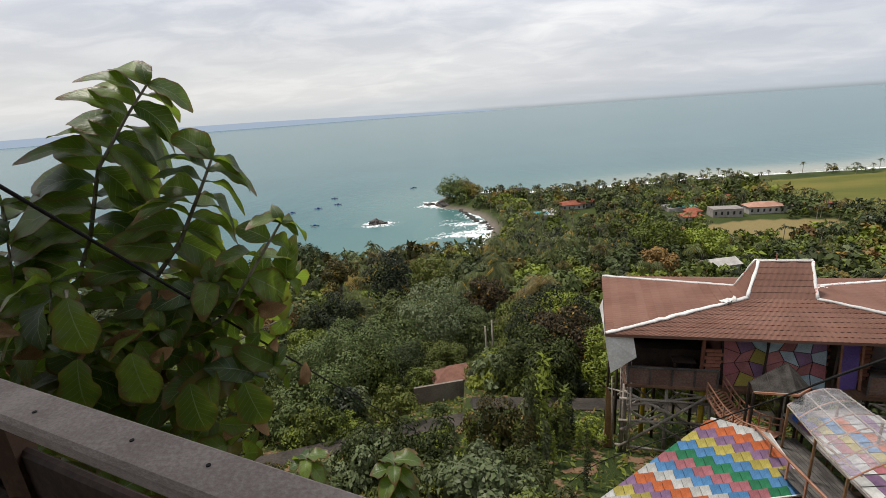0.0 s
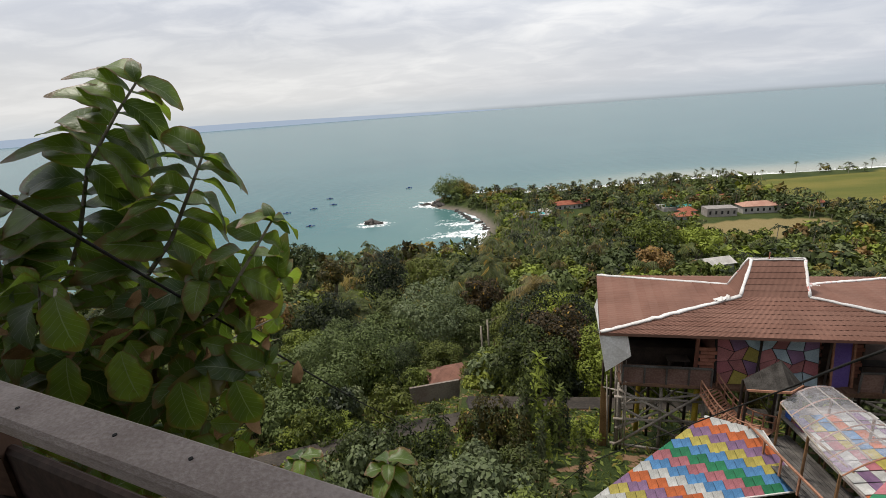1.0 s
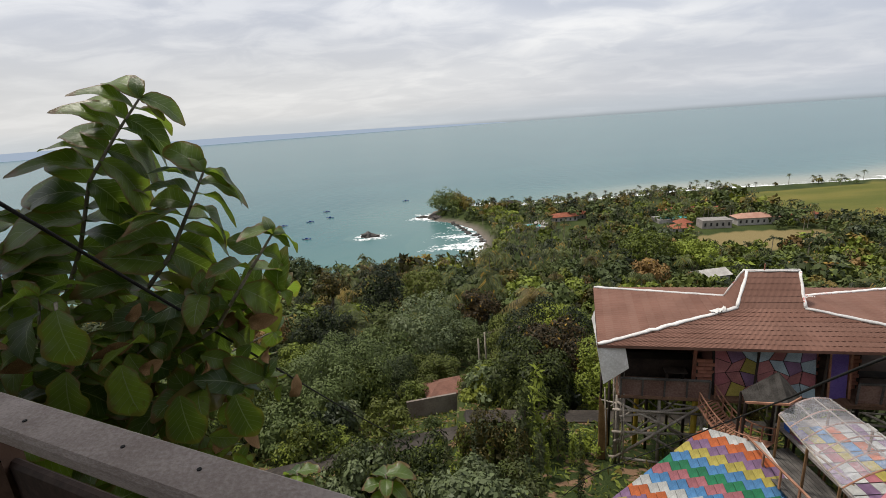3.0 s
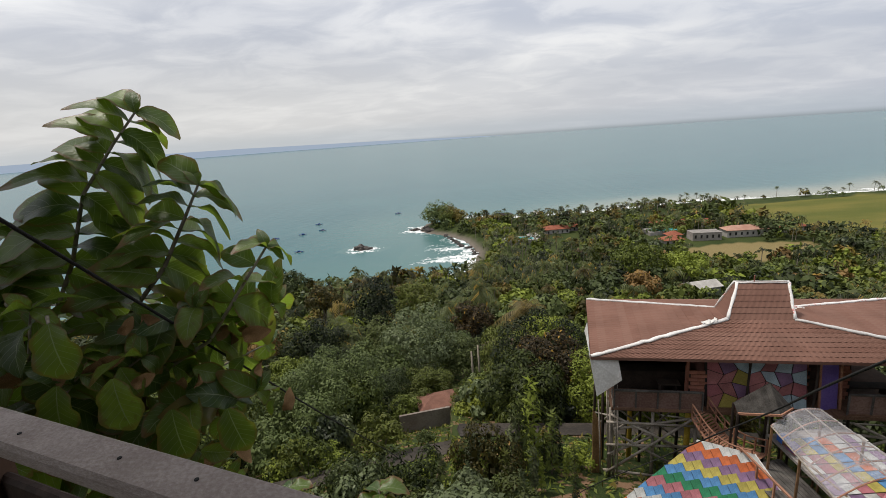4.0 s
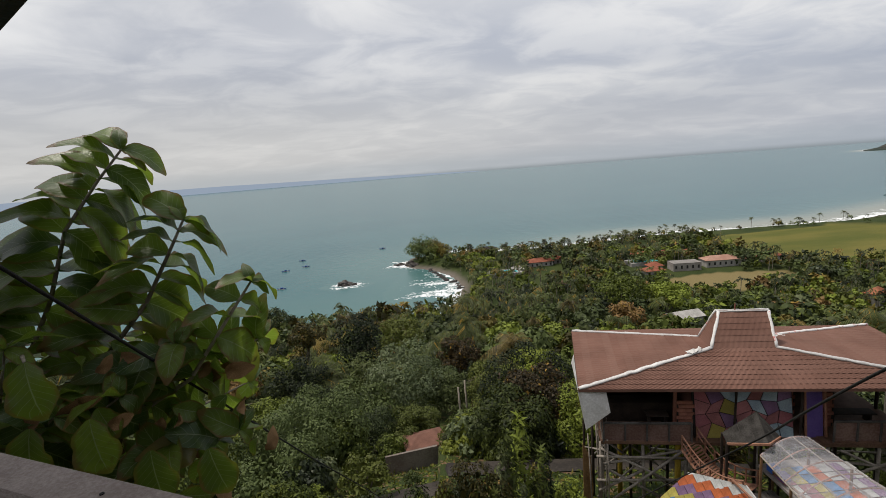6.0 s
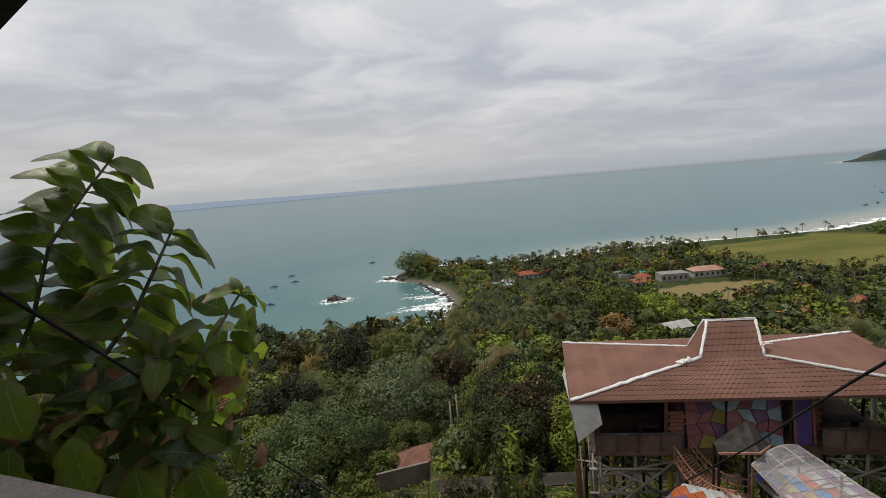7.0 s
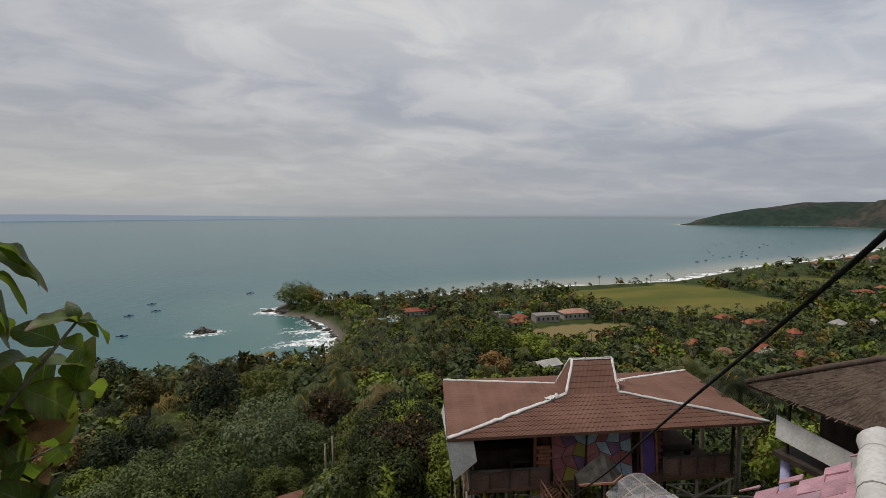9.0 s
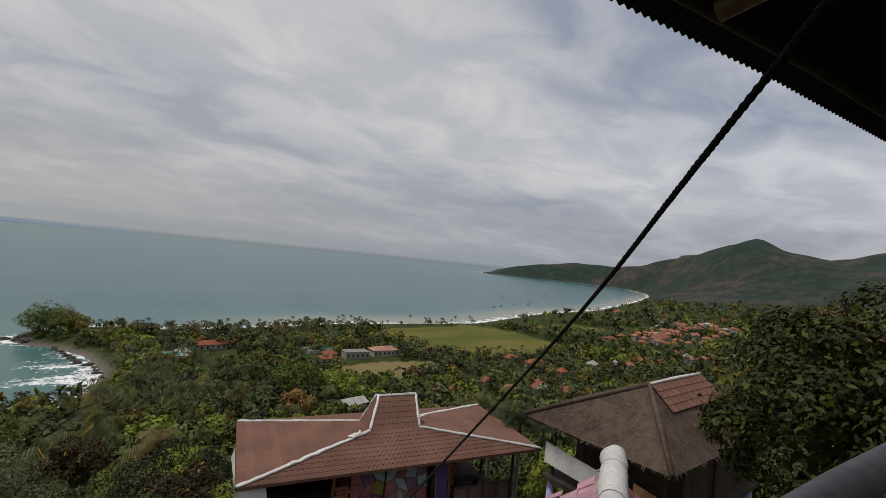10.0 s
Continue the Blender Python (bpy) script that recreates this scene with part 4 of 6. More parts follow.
door = part("door", Geo().slab([(9.0, 0.9, FZ), (9.62, 0.96, FZ), (9.62, 1.2, FZ + 1.95), (9.0, 1.14, FZ + 1.95)], 0.05), PURPLE, pav, "open purple door")
part("frame", Geo().beam((8.93, 0.85, FZ), (8.93, 1.1, FZ + 2.0), 0.08, 0.06).beam((9.69, 0.9, FZ), (9.69, 1.15, FZ + 2.0), 0.08, 0.06), RAMP_WOOD, door, "orange-brown door frame")
brick_me = Geo().box((0, 0, 0), (0.3, 0.06, 0.14)).mesh("brick", BRICK_RED)
for u, v, nn, w_, h_ in ((4.12, 1.0, 2, 0.62, 1.5), (9.75, 1.69, 2, 0.7, 1.8), (8.64, 1.79, 1, 0.4, 1.8)):
    lattice = part("brick_lattice", Geo().box((u + 0.155 * nn - 0.02, v + 0.06, FZ + h_ / 2), (w_, 0.05, h_)), WOOD_DARK, pav, "dark backing of the red brick panel")
    for i in range(9):
        for j in range(nn):
            b = part("brick", brick_me, None, lattice)
            b.location = (u + (j + 0.5) * 0.31 - 0.06 + (i % 2) * 0.08, v, FZ + 0.12 + i * 0.17)
# table and clutter on the deck
part("red_post", Geo().beam((4.05, 1.2, FZ), (4.05, 1.2, EZ), 0.12, 0.12), BRICK_RED, pav, "red painted post")
for z_ in (1.1, 1.5):
    part("shelf", Geo().box((2.2, 3.4, FZ + z_), (1.8, 0.3, 0.05)), RAMP_WOOD, pav)
for u in (1.6, 1.95, 2.35, 2.8):
    part("jar", Geo().tube([(u, 3.35, FZ + 1.53), (u, 3.35, FZ + 1.7), (u, 3.35, FZ + 1.78)], [0.08, 0.09, 0.05], 8), WHITE if u < 2 else PAINT["sky"], pav)
part("side_table", Geo().box((3.4, 1.5, FZ + 0.7), (0.9, 0.5, 0.05)).box((3.1, 1.5, FZ + 0.35), (0.06, 0.4, 0.7)).box((3.7, 1.5, FZ + 0.35), (0.06, 0.4, 0.7)), WOOD_DARK, pav)
part("bench", Geo().box((11.3, 2.2, FZ + 0.42), (1.8, 0.5, 0.06)).box((10.6, 2.2, FZ + 0.2), (0.08, 0.4, 0.4)).box((12, 2.2, FZ + 0.2), (0.08, 0.4, 0.4)), WOOD_DARK, pav)
for u in (2.0, 3.0, 3.9):
    part("pot", Geo().tube([(u, 1.0, FZ + 0.03), (u, 1.0, FZ + 0.25), (u, 1.0, FZ + 0.42)], [0.12, 0.19, 0.13], 10), YELLOW if u == 2.0 else TERRACOTTA, pav)
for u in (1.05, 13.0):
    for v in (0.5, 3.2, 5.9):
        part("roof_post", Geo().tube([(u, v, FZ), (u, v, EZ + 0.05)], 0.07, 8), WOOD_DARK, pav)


def ground_local(u, v):
    p = HOUSE @ Vector((u, v, 0))
    return float(land(p.x, p.y)) - BASE - 0.2


def pole(u0, v0, z0, u1, v1, z1, r, mat, name="stilt"):
    part(name, Geo().tube([(u0, v0, z0), ((u0 + u1) / 2 + 0.02, (v0 + v1) / 2, (z0 + z1) / 2), (u1, v1, z1)], [r, r * 0.95, r * 0.9], 7), mat, pav, "", True)


g = np.random.default_rng(9)
for u in (0.9, 2.6, 4.3, 7.0, 9.6, 11.4, 13.0):
    for v in (0.6, 3.0, 5.6):
        gz0 = ground_local(u, v)
        pole(u + g.normal() * 0.06, v, gz0, u, v, FZ - 0.1, 0.075, BAMBOO if v < 1 else WOOD_DARK)
pole(4.0, 0.75, ground_local(4.0, 0.75), 4.05, 0.75, FZ - 0.1, 0.13, YELLOW, "yellow_stilt")
pole(2.2, 3.2, ground_local(2.2, 3.2), 2.2, 3.2, FZ - 0.1, 0.12, YELLOW, "yellow_stilt")
for i in range(9):
    u, v = 0.45 + g.uniform(0, 0.75), g.uniform(0.2, 1.6)
    pole(u, v, ground_local(u, v), u + g.normal() * 0.12, v, FZ + g.uniform(-0.1, 0.5), 0.032, BAMBOO, "bamboo_prop")
for i in range(7):
    u = 0.5 + i * 0.05
    part("dry_fronds", Geo().tube([(u - 0.35, 0.9, ground_local(0.2, 0.9)), (u - 0.25, 0.9, 1.2), (u - 0.3, 0.9, FZ - 0.4 - 0.1 * i)], [0.03, 0.07, 0.02], 5), SKIN, pav, "dry brown fronds tied to the stilts")
lo = 0.55
for a, b in (((0.7, lo), (4.3, FZ - 0.25)), ((0.9, FZ - 0.35), (4.6, lo + 0.9)), ((0.7, lo + 1.4), (4.4, lo + 1.5)), ((0.6, lo + 0.1), (3.2, lo - 0.1)), ((1.0, lo + 2.2), (4.2, FZ - 0.4)), ((0.7, FZ - 0.7), (4.3, FZ - 0.75)),
             ((9.6, lo + 1.6), (13.0, FZ - 0.2)), ((13.0, lo + 1.4), (10.0, FZ - 0.3)), ((9.8, FZ - 0.8), (14.2, FZ - 1.2)), ((0.8, lo + 0.9), (2.6, lo + 1.9)), ((1.2, lo + 1.9), (3.9, lo + 0.3))):
    pole(a[0], 0.5 + g.uniform(-0.06, 0.06), a[1], b[0], 0.5 + g.uniform(-0.06, 0.06), b[1], 0.06, BAMBOO, "brace")
for v in (1.6, 3.0, 4.4):
    pole(0.9, v, 0.3, 4.4, v + 0.4, FZ - 0.4, 0.045, BAMBOO, "brace")
    pole(0.9, v, FZ - 0.4, 4.4, v, 0.6, 0.045, BAMBOO, "brace")
for u in (0.9, 4.2, 9.7, 12.9):
    pole(u, 0.6, FZ - 0.5, u, 5.6, 0.2, 0.045, BAMBOO, "brace")

# ---- curved slatted ramp ----
ramp = thing("ramp_bridge", Matrix.Identity(4), "curved reddish wooden slatted ramp with handrails below the pavilion", "ramp")
R0, R1 = Vector((10.35, 16.4, 58.4)), Vector((11.45, 14.35, 57.75))
side = Vector((0.88, 0.46, 0)) * 0.5


def ramp_at(t):
    p = R0.lerp(R1, t)
    return p + Vector((-0.1, -0.1, -0.42)) * math.sin(math.pi * t)


for sg in (-1, 1):
    pts = [ramp_at(i / 12) + side * sg for i in range(13)]
    part("stringer", Geo().tube(pts, 0.05, 6), RAMP_WOOD, ramp)
    part("handrail", Geo().tube([p + Vector((0, 0, 0.62)) for p in pts], 0.032, 6), RAMP_WOOD, ramp)
    part("midrail", Geo().tube([p + Vector((0, 0, 0.34)) for p in pts], 0.026, 6), RAMP_WOOD, ramp)
    for i in range(0, 13, 2):
        part("baluster", Geo().beam(pts[i], pts[i] + Vector((0, 0, 0.64)), 0.05, 0.05), RAMP_WOOD, ramp)
for i in range(27):
    p = ramp_at(i / 26)
    part("slat", Geo().beam(p - side * 1.12, p + side * 1.12, 0.075, 0.03), RAMP_WOOD, ramp)
for t in (0.1, 0.45, 0.8, 1.0):
    p = ramp_at(t)
    part("prop", Geo().tube([p, (p.x, p.y, float(land(p.x, p.y)) - 0.2)], 0.06, 6), WOOD_DARK, ramp)

# ---- small dark canopy in front of the pavilion ----
can = thing("porch_canopy", Matrix.Identity(4), "small dark weathered gable canopy on posts beside the ramp", "canopy")
a, b, c, d, e = [Vector(p) for p in ((10.87, 14.85, 59.4), (11.03, 15.39, 59.5), (12.53, 15.62, 60.1), (11.77, 13.94, 59.85), (12.92, 14.85, 59.45))]
for k, (p, q, r_, t_) in enumerate(((a, d, c, b), (d, e, c, c))):
    slope = part("roof_slope", Geo().slab([p, q, r_] if r_ is t_ else [p, q, r_, t_], 0.03), DARK_SHEET, can)
    for i in range(7):
        lo_, hi_ = i / 7, (i + 1) / 7 - 0.012
        up_ = Vector((0, 0, 0.022 + 0.006 * (i % 2)))
        part("board", Geo().slab([p.lerp(q, lo_) + up_, p.lerp(q, hi_) + up_, t_.lerp(r_, hi_) + up_, t_.lerp(r_, lo_) + up_], 0.018), SOOTY, slope)
part("edge_board", Geo().beam(a, d, 0.05, 0.08).beam(d, e, 0.05, 0.08), RAMP_WOOD, can, "brown edge boards")
for p in (a, b, e, c):
    part("post", Geo().tube([p, (p.x, p.y, float(land(p.x, p.y)) - 0.2)], 0.05, 6), WOOD_DARK, can)

# ---- plank walk ----
walkw = thing("plank_walk", Matrix.Identity(4), "weathered plank walkway with brown handrails below the pavilion", "walkway")
W0, W1 = Vector((11.5, 14.3, 57.65)), Vector((12.0, 10.6, 57.2))
wd_ = (W1 - W0).normalized()
ws = wd_.cross(Vector((0, 0, 1))).normalized()
for i in range(11):
    off = ws * (-0.75 + i * 0.15)
    part("plank", Geo().beam(W0 + off, W1 + off, 0.135, 0.04), PLANK_DARK, walkw)
for sg, mt in ((0.85, RAMP_WOOD), (-0.85, BAMBOO_BROWN)):
    part("handrail", Geo().beam(W0 + ws * sg + Vector((0, 0, 0.75)), W1 + ws * sg + Vector((0, 0, 0.75)), 0.07, 0.06), mt, walkw)
    for i in range(6):
        p = W0.lerp(W1, i / 5) + ws * sg
        part("rail_post", Geo().beam(p, p + Vector((0, 0, 0.76)), 0.06, 0.06), mt, walkw)
for t in (0.05, 0.5, 0.95):
    p = W0.lerp(W1, t)
    part("support", Geo().tube([p, (p.x, p.y, float(land(p.x, p.y)) - 0.2)], 0.07, 6), WOOD_DARK, walkw)

# ---- painted roof of the lower hut ----


def clip_convex(poly, clip):
    """The part of a polygon inside a convex outline."""
    turn = sum((b[0] - a[0]) * (b[1] + a[1]) for a, b in zip(clip, clip[1:] + clip[:1]))
    edges = list(zip(clip, clip[1:] + clip[:1])) if turn < 0 else [(b, a) for a, b in zip(clip, clip[1:] + clip[:1])]
    for (ax, ay), (bx, by) in edges:
        res = []
        dist = [(bx - ax) * (p[1] - ay) - (by - ay) * (p[0] - ax) for p in poly]
        for k, p in enumerate(poly):
            q, dp, dq = poly[(k + 1) % len(poly)], dist[k], dist[(k + 1) % len(poly)]
            if dp >= 0:
                res.append(p)
            if (dp >= 0) != (dq >= 0):
                f = dp / (dp - dq)
                res.append((p[0] + (q[0] - p[0]) * f, p[1] + (q[1] - p[1]) * f))
        poly = res
        if len(poly) < 3:
            return []
    return poly


def tiled_roof(name, label, apex, right, left, colour, step_u=0.42, step_v=0.40, deck_mat=None, trim=WHITE, bare=(), proud=1.0):
    """A roof face from an eave (left to right) up to its apex line, laid with painted tiles."""
    e = thing(name, Matrix.Identity(4), label, "hut")
    left, right = Vector(left), Vector(right)
    tops = [Vector(p) for p in apex]
    U = (right - left).normalized()
    quad = [left, right] + tops[::-1] if len(tops) > 1 else [left, right, tops[0]]
    nrm = (right - left).cross(tops[0] - left).normalized()
    if nrm.z < 0:
        nrm = -nrm
    Vv = nrm.cross(U)
    if Vv.dot(tops[0] - left) < 0:
        Vv = -Vv
    deck = part("roof_deck", Geo().slab(quad if (quad[1] - quad[0]).cross(quad[-1] - quad[0]).dot(nrm) > 0 else quad[::-1], 0.08), deck_mat or trim, e, "dark boards under the tiles" if deck_mat else "white underside boards")
    flat = [((p - left).dot(U), (p - left).dot(Vv)) for p in quad]
    hgt = max(p[1] for p in flat)
    lens = max(p[0] for p in flat), min(p[0] for p in flat)
    rot = Matrix((U if U.cross(Vv).dot(nrm) > 0 else -U, Vv, nrm)).transposed().to_4x4()
    shared = {k: Geo().box((0, 0, 0), (step_u - 0.016, step_v + 0.03, 0.02)).mesh("tile", m) for k, m in PAINT.items()}
    for j in range(int(hgt / step_v) + 1):
        for i in range(int(lens[1] / step_u) - 1, int(lens[0] / step_u) + 2):
            cu, cv = (i + 0.5 * (j % 2)) * step_u, (j + 0.5) * step_v
            su, sv = step_u / 2 - 0.008, step_v / 2 + 0.012
            poly = clip_convex([(cu - su, cv - sv), (cu + su, cv - sv), (cu + su, cv + sv), (cu - su, cv + sv)], flat)
            area = abs(sum(a[0] * b[1] - a[1] * b[0] for a, b in zip(poly, poly[1:] + poly[:1]))) / 2 if len(poly) > 2 else 0
            if area < 0.012:
                continue
            key = colour(i, j, hgt, cu, cv)
            me = shared[key] if area > 3.9 * su * sv else Geo().slab([(p[0] - cu, p[1] - cv, 0.012) for p in poly], 0.024).mesh("tile", PAINT[key])
            t = part("tile", me, None, deck)
            t.matrix_world = Matrix.Translation(left + U * cu + Vv * cv + nrm * (0.016 + (0.014 + 0.006 * ((i * 7 + j * 3) % 3)) * proud)) @ rot @ Matrix.Rotation(radians(2.2 * proud), 4, "X")
    for k, (p, q) in enumerate(zip(quad, quad[1:] + quad[:1])):
        if k in bare:
            continue
        part("edge_trim", Geo().beam(p + nrm * 0.04, q + nrm * 0.04, 0.05, 0.05), trim, e, "white edge strip")
    return e, U, Vv, nrm


BANDS = ["white", "orange", "purple", "yellow", "blue", "green", "pink", "blue", "white", "orange", "purple", "yellow", "white"]
AP, AQ, PR, PL = Vector((9.28, 14.65, 58.55)), Vector((11.09, 14.11, 58.18)), Vector((11.57, 12.46, 57.03)), Vector((3.3, 12.0, 56.7))
low_hut, *_ = tiled_roof("painted_hut", "low hut with brightly painted patchwork tile roof", [AP, AQ], PR, PL,
                         lambda i, j, h, cu, cv: BANDS[min(12, max(0, int((32.8 - cu / 0.34 - 1.5 * j) / 2)))], 0.34, 0.30, DARK_SHEET, bare=(2, 3))
part("far_slope", Geo().slab([AP + Vector((0, 0, -0.05)), AQ + Vector((0, 0, -0.05)), Vector((11.2, 14.7, 57.3)), Vector((9.4, 15.4, 57.4))][::-1], 0.06), DARK_SHEET, low_hut)
part("hut_wall", Geo().box((8.9, 13.5, 55.5), (3.0, 0.9, 2.4)), WOOD_BROWN, low_hut)
part("lower_board", Geo().beam((9.2, 12.2, 56.92), (13.4, 12.1, 56.95), 0.14, 0.05), WHITE, low_hut, "white board along the eave")

# ---- clear corrugated canopy ----


def clear_sheet():
    k = Mat("clear_corrugated_sheet")
    tr = k.n.new("ShaderNodeBsdfTransparent")
    tr.inputs[0].default_value = (0.92, 0.93, 0.95, 1)
    v = k.coords()
    dirt = k.noise(3.0, 5, v, 0.65)
    k.done(k.mix(dirt, (0.42, 0.41, 0.43), (0.6, 0.59, 0.61)), 0.3, 0, 0.5)
    mx = k.n.new("ShaderNodeMixShader")
    k.l.new(k.math("ADD", 0.27, k.math("MULTIPLY", k.ramp(dirt, 0.35, 0.75), 0.14)), mx.inputs[0])
    k.l.new(tr.outputs[0], mx.inputs[1])
    k.l.new(k.b.outputs[0], mx.inputs[2])
    k.l.new(mx.outputs[0], k.o.inputs[0])
    return k.m


CLEAR = clear_sheet()
pc = thing("clear_canopy", Matrix.Identity(4), "arched clear corrugated plastic canopy on brown wooden frame", "canopy")
# far end: from west eave to east eave; near end likewise
CA, CB = (Vector((11.55, 14.05, 59.3)), Vector((13.9, 14.75, 59.3)))
CC, CD = (Vector((11.45, 11.1, 58.85)), Vector((14.5, 11.75, 58.85)))


def arch(s, t, lift=0.0):
    p = CA.lerp(CB, s).lerp(CC.lerp(CD, s), t)
    return p + Vector((0, 0, 0.42 * math.sin(math.pi * (0.1 + 0.8 * s)) + lift))


geo = Geo()
NS, NT = 20, 72
geo.add([tuple(arch(i / NS, j / NT, 0.018 * math.sin(j * math.pi / 2))) for i in range(NS + 1) for j in range(NT + 1)],
        [(i * (NT + 1) + j, (i + 1) * (NT + 1) + j, (i + 1) * (NT + 1) + j + 1, i * (NT + 1) + j + 1) for i in range(NS) for j in range(NT)])
part("sheet", geo, CLEAR, pc, "clear corrugated plastic", True).visible_shadow = False
for j in range(6):
    part("hoop", Geo().tube([arch(i / 8, j / 5, -0.05) for i in range(9)], 0.025, 6), RAMP_WOOD, pc)
for s in (0.0, 0.33, 0.66, 1.0):
    part("purlin", Geo().tube([arch(s, j / 4, -0.05) for j in range(5)], 0.028, 6), BAMBOO, pc)
for s in (0, 1):
    for t in (0.02, 0.5, 0.98):
        p = arch(s, t, -0.05)
        part("post", Geo().tube([p, (p.x, p.y, float(land(p.x, p.y)) - 0.2)], 0.045, 6), BAMBOO_BROWN, pc)
floor2 = thing("painted_floor", Matrix.Identity(4), "patchwork painted board deck under the clear canopy", "deck")
part("deck", Geo().slab([(12.2, 15.0, 58.3), (12.3, 10.2, 58.0), (16.1, 10.6, 58.0), (15.2, 15.2, 58.3)], 0.1), WOOD_GREY, floor2)
tm = {k: Geo().box((0, 0, 0), (0.42, 0.42, 0.02)).mesh("tile", m) for k, m in PAINT.items()}
for i in range(7):
    for j in range(10):
        t = part("tile", tm[["orange", "white", "purple", "white", "pink", "yellow", "blue"][(i + j // 2) % 7]], None, floor2)
        t.location = (12.55 + i * 0.44, 10.5 + j * 0.44, 58.04 + j * 0.028)
for p in ((12.6, 10.5), (15.9, 10.8), (12.6, 14.8), (15.2, 15.0)):
    part("stilt", Geo().tube([(*p, 58.0), (*p, float(land(*p)) - 0.2)], 0.08, 6), WOOD_DARK, floor2)
stuff_items = ((12.45, 14.55, 58.29, BLUE), (12.5, 14.1, 58.27, PURPLE))
for x, y, z, m in stuff_items:
    t = thing("crate", Matrix.Translation((x, y, z)), "small painted wooden crate on the deck", "crate", "crates on the deck")
    part("body", Geo().box((0, 0, 0.1), (0.28, 0.3, 0.2)), m, t)
    part("lid", Geo().box((0, 0, 0.215), (0.31, 0.33, 0.03)), m, t)

# ---- pink painted roof with wrapped ridge ----
RG = Vector((9.75, 4.55, 66.05))
RN = Vector((6.0, 2.39, 66.05))
down = Vector((-1.71, 1.97, -1.9))
pink_hut, *_ = tiled_roof("pink_roofed_hut", "hut with pink painted roof, coloured tiles and a wrapped white ridge", [RN, RG], RG + down * 0.9, RN + down * 0.9,
                          lambda i, j, h, cu, cv: ("soft_pink" if (i * 5 + j * 3) % 7 else "lilac_pink") if cv > h * 0.16 else ["blue", "green", "pink", "yellow", "sky"][(i // 2 + j) % 5], 0.62, 0.41, PAINT["soft_pink"], bare=(0, 1, 2, 3), proud=0.0)
part("back_slope", Geo().slab([RG, RN, RN + Vector((1.3, -2.4, -1.7)), RG + Vector((1.3, -2.4, -1.7))], 0.08), PAINT["rose"], pink_hut)
part("hut_wall", Geo().box((8.2, 3.9, 62.6), (2.6, 1.6, 4.6), Matrix.Rotation(radians(30), 4, "Z")), WOOD_BROWN, pink_hut)
wrap = thing("wrapped_ridge_roll", Matrix.Identity(4), "white tarpaulin roll tied over the ridge of the pink roof", "tarpaulin")
g = np.random.default_rng(3)
axis = (RN - RG)
pts, rad = [], []
for i in range(22):
    t = i / 21
    pts.append(RG + axis * t * 0.95 + Vector((g.normal() * 0.012, g.normal() * 0.012, 0.42 + g.normal() * 0.012)))
    rad.append(0.25 * (0.9 if i in (5, 12, 17) else 1) * g.uniform(0.96, 1.05) * (0.75 if i == 0 else 1))
part("roll", Geo().tube(pts, rad, 14), WHITE_CLOTH, wrap, "", True)
for i in (5, 12, 17):
    part("tie", Geo().tube([pts[i] - axis.normalized() * 0.02, pts[i] + axis.normalized() * 0.02], rad[i] * 1.03, 14), WOOD_GREY, wrap, "grey cord tie")

# ---- thatched house ----
th = thing("thatched_house", Matrix.Identity(4), "raised house with dark old thatched hip roof and lilac posts", "house")
X0, X1, Y0, Y1, TE = 15.95, 26.2, 5.95, 12.1, 63.98
K0, K1 = Vector((18.7, 8.3, 66.0)), Vector((23.4, 8.3, 66.05))
cor = [Vector((X0, Y0, TE)), Vector((X1, Y0, TE)), Vector((X1, Y1, TE)), Vector((X0, Y1, TE))]
faces = [(cor[0], cor[1], K1, K0), (cor[1], cor[2], K1), (cor[2], cor[3], K0, K1), (cor[3], cor[0], K0)]
g = np.random.default_rng(21)
for q in faces:
    q = list(q)
    n = (q[1] - q[0]).cross(q[-1] - q[0]).normalized()
    slope = part("thatch_slope", Geo().slab(q, 0.16), THATCH, th, "", False)
    P, F, cnt = [], [], 0
    top_a, top_b = (q[3], q[2]) if len(q) == 4 else (q[2], q[2])
    for i in range(2600):
        s, t = g.random(), 0.05 + 0.95 * g.random() ** 0.9
        p = q[0].lerp(q[1], s).lerp(top_a.lerp(top_b, s), t)
        dn = (q[0].lerp(q[1], s) - top_a.lerp(top_b, s)).normalized()
        sd = n.cross(dn)
        L, w = g.uniform(0.2, 0.42), g.uniform(0.012, 0.035)
        o = p + n * g.uniform(0.004, 0.022)
        tip = o + dn * L + n * g.uniform(-0.002, 0.016) + sd * g.normal() * 0.05
        P += [o - sd * w, o + sd * w, tip + sd * w * 0.6, tip - sd * w * 0.6]
        F.append((cnt, cnt + 1, cnt + 2, cnt + 3))
        cnt += 4
    part("straw", array_mesh("straw", np.array([tuple(p) for p in P]), np.array(F), [THATCH]), None, slope)
for a_, b_ in ((cor[0], K0), (cor[3], K0), (K0, K1)):
    part("hip_cover", Geo().tube([a_ + Vector((0, 0, 0.06)), a_.lerp(b_, 0.5) + Vector((0.02, 0, 0.09)), b_ + Vector((0, 0, 0.06))], [0.06, 0.07, 0.06] if a_ is K0 else [0.09, 0.11, 0.09], 7), THATCH if a_ is not K0 else WHITE, th, "", True)
tile_me = Geo().box((0, 0, 0), (0.5, 0.3, 0.03)).mesh("tile", OLD_TILES)
fn = (cor[1] - cor[0]).cross(K0 - cor[0]).normalized()
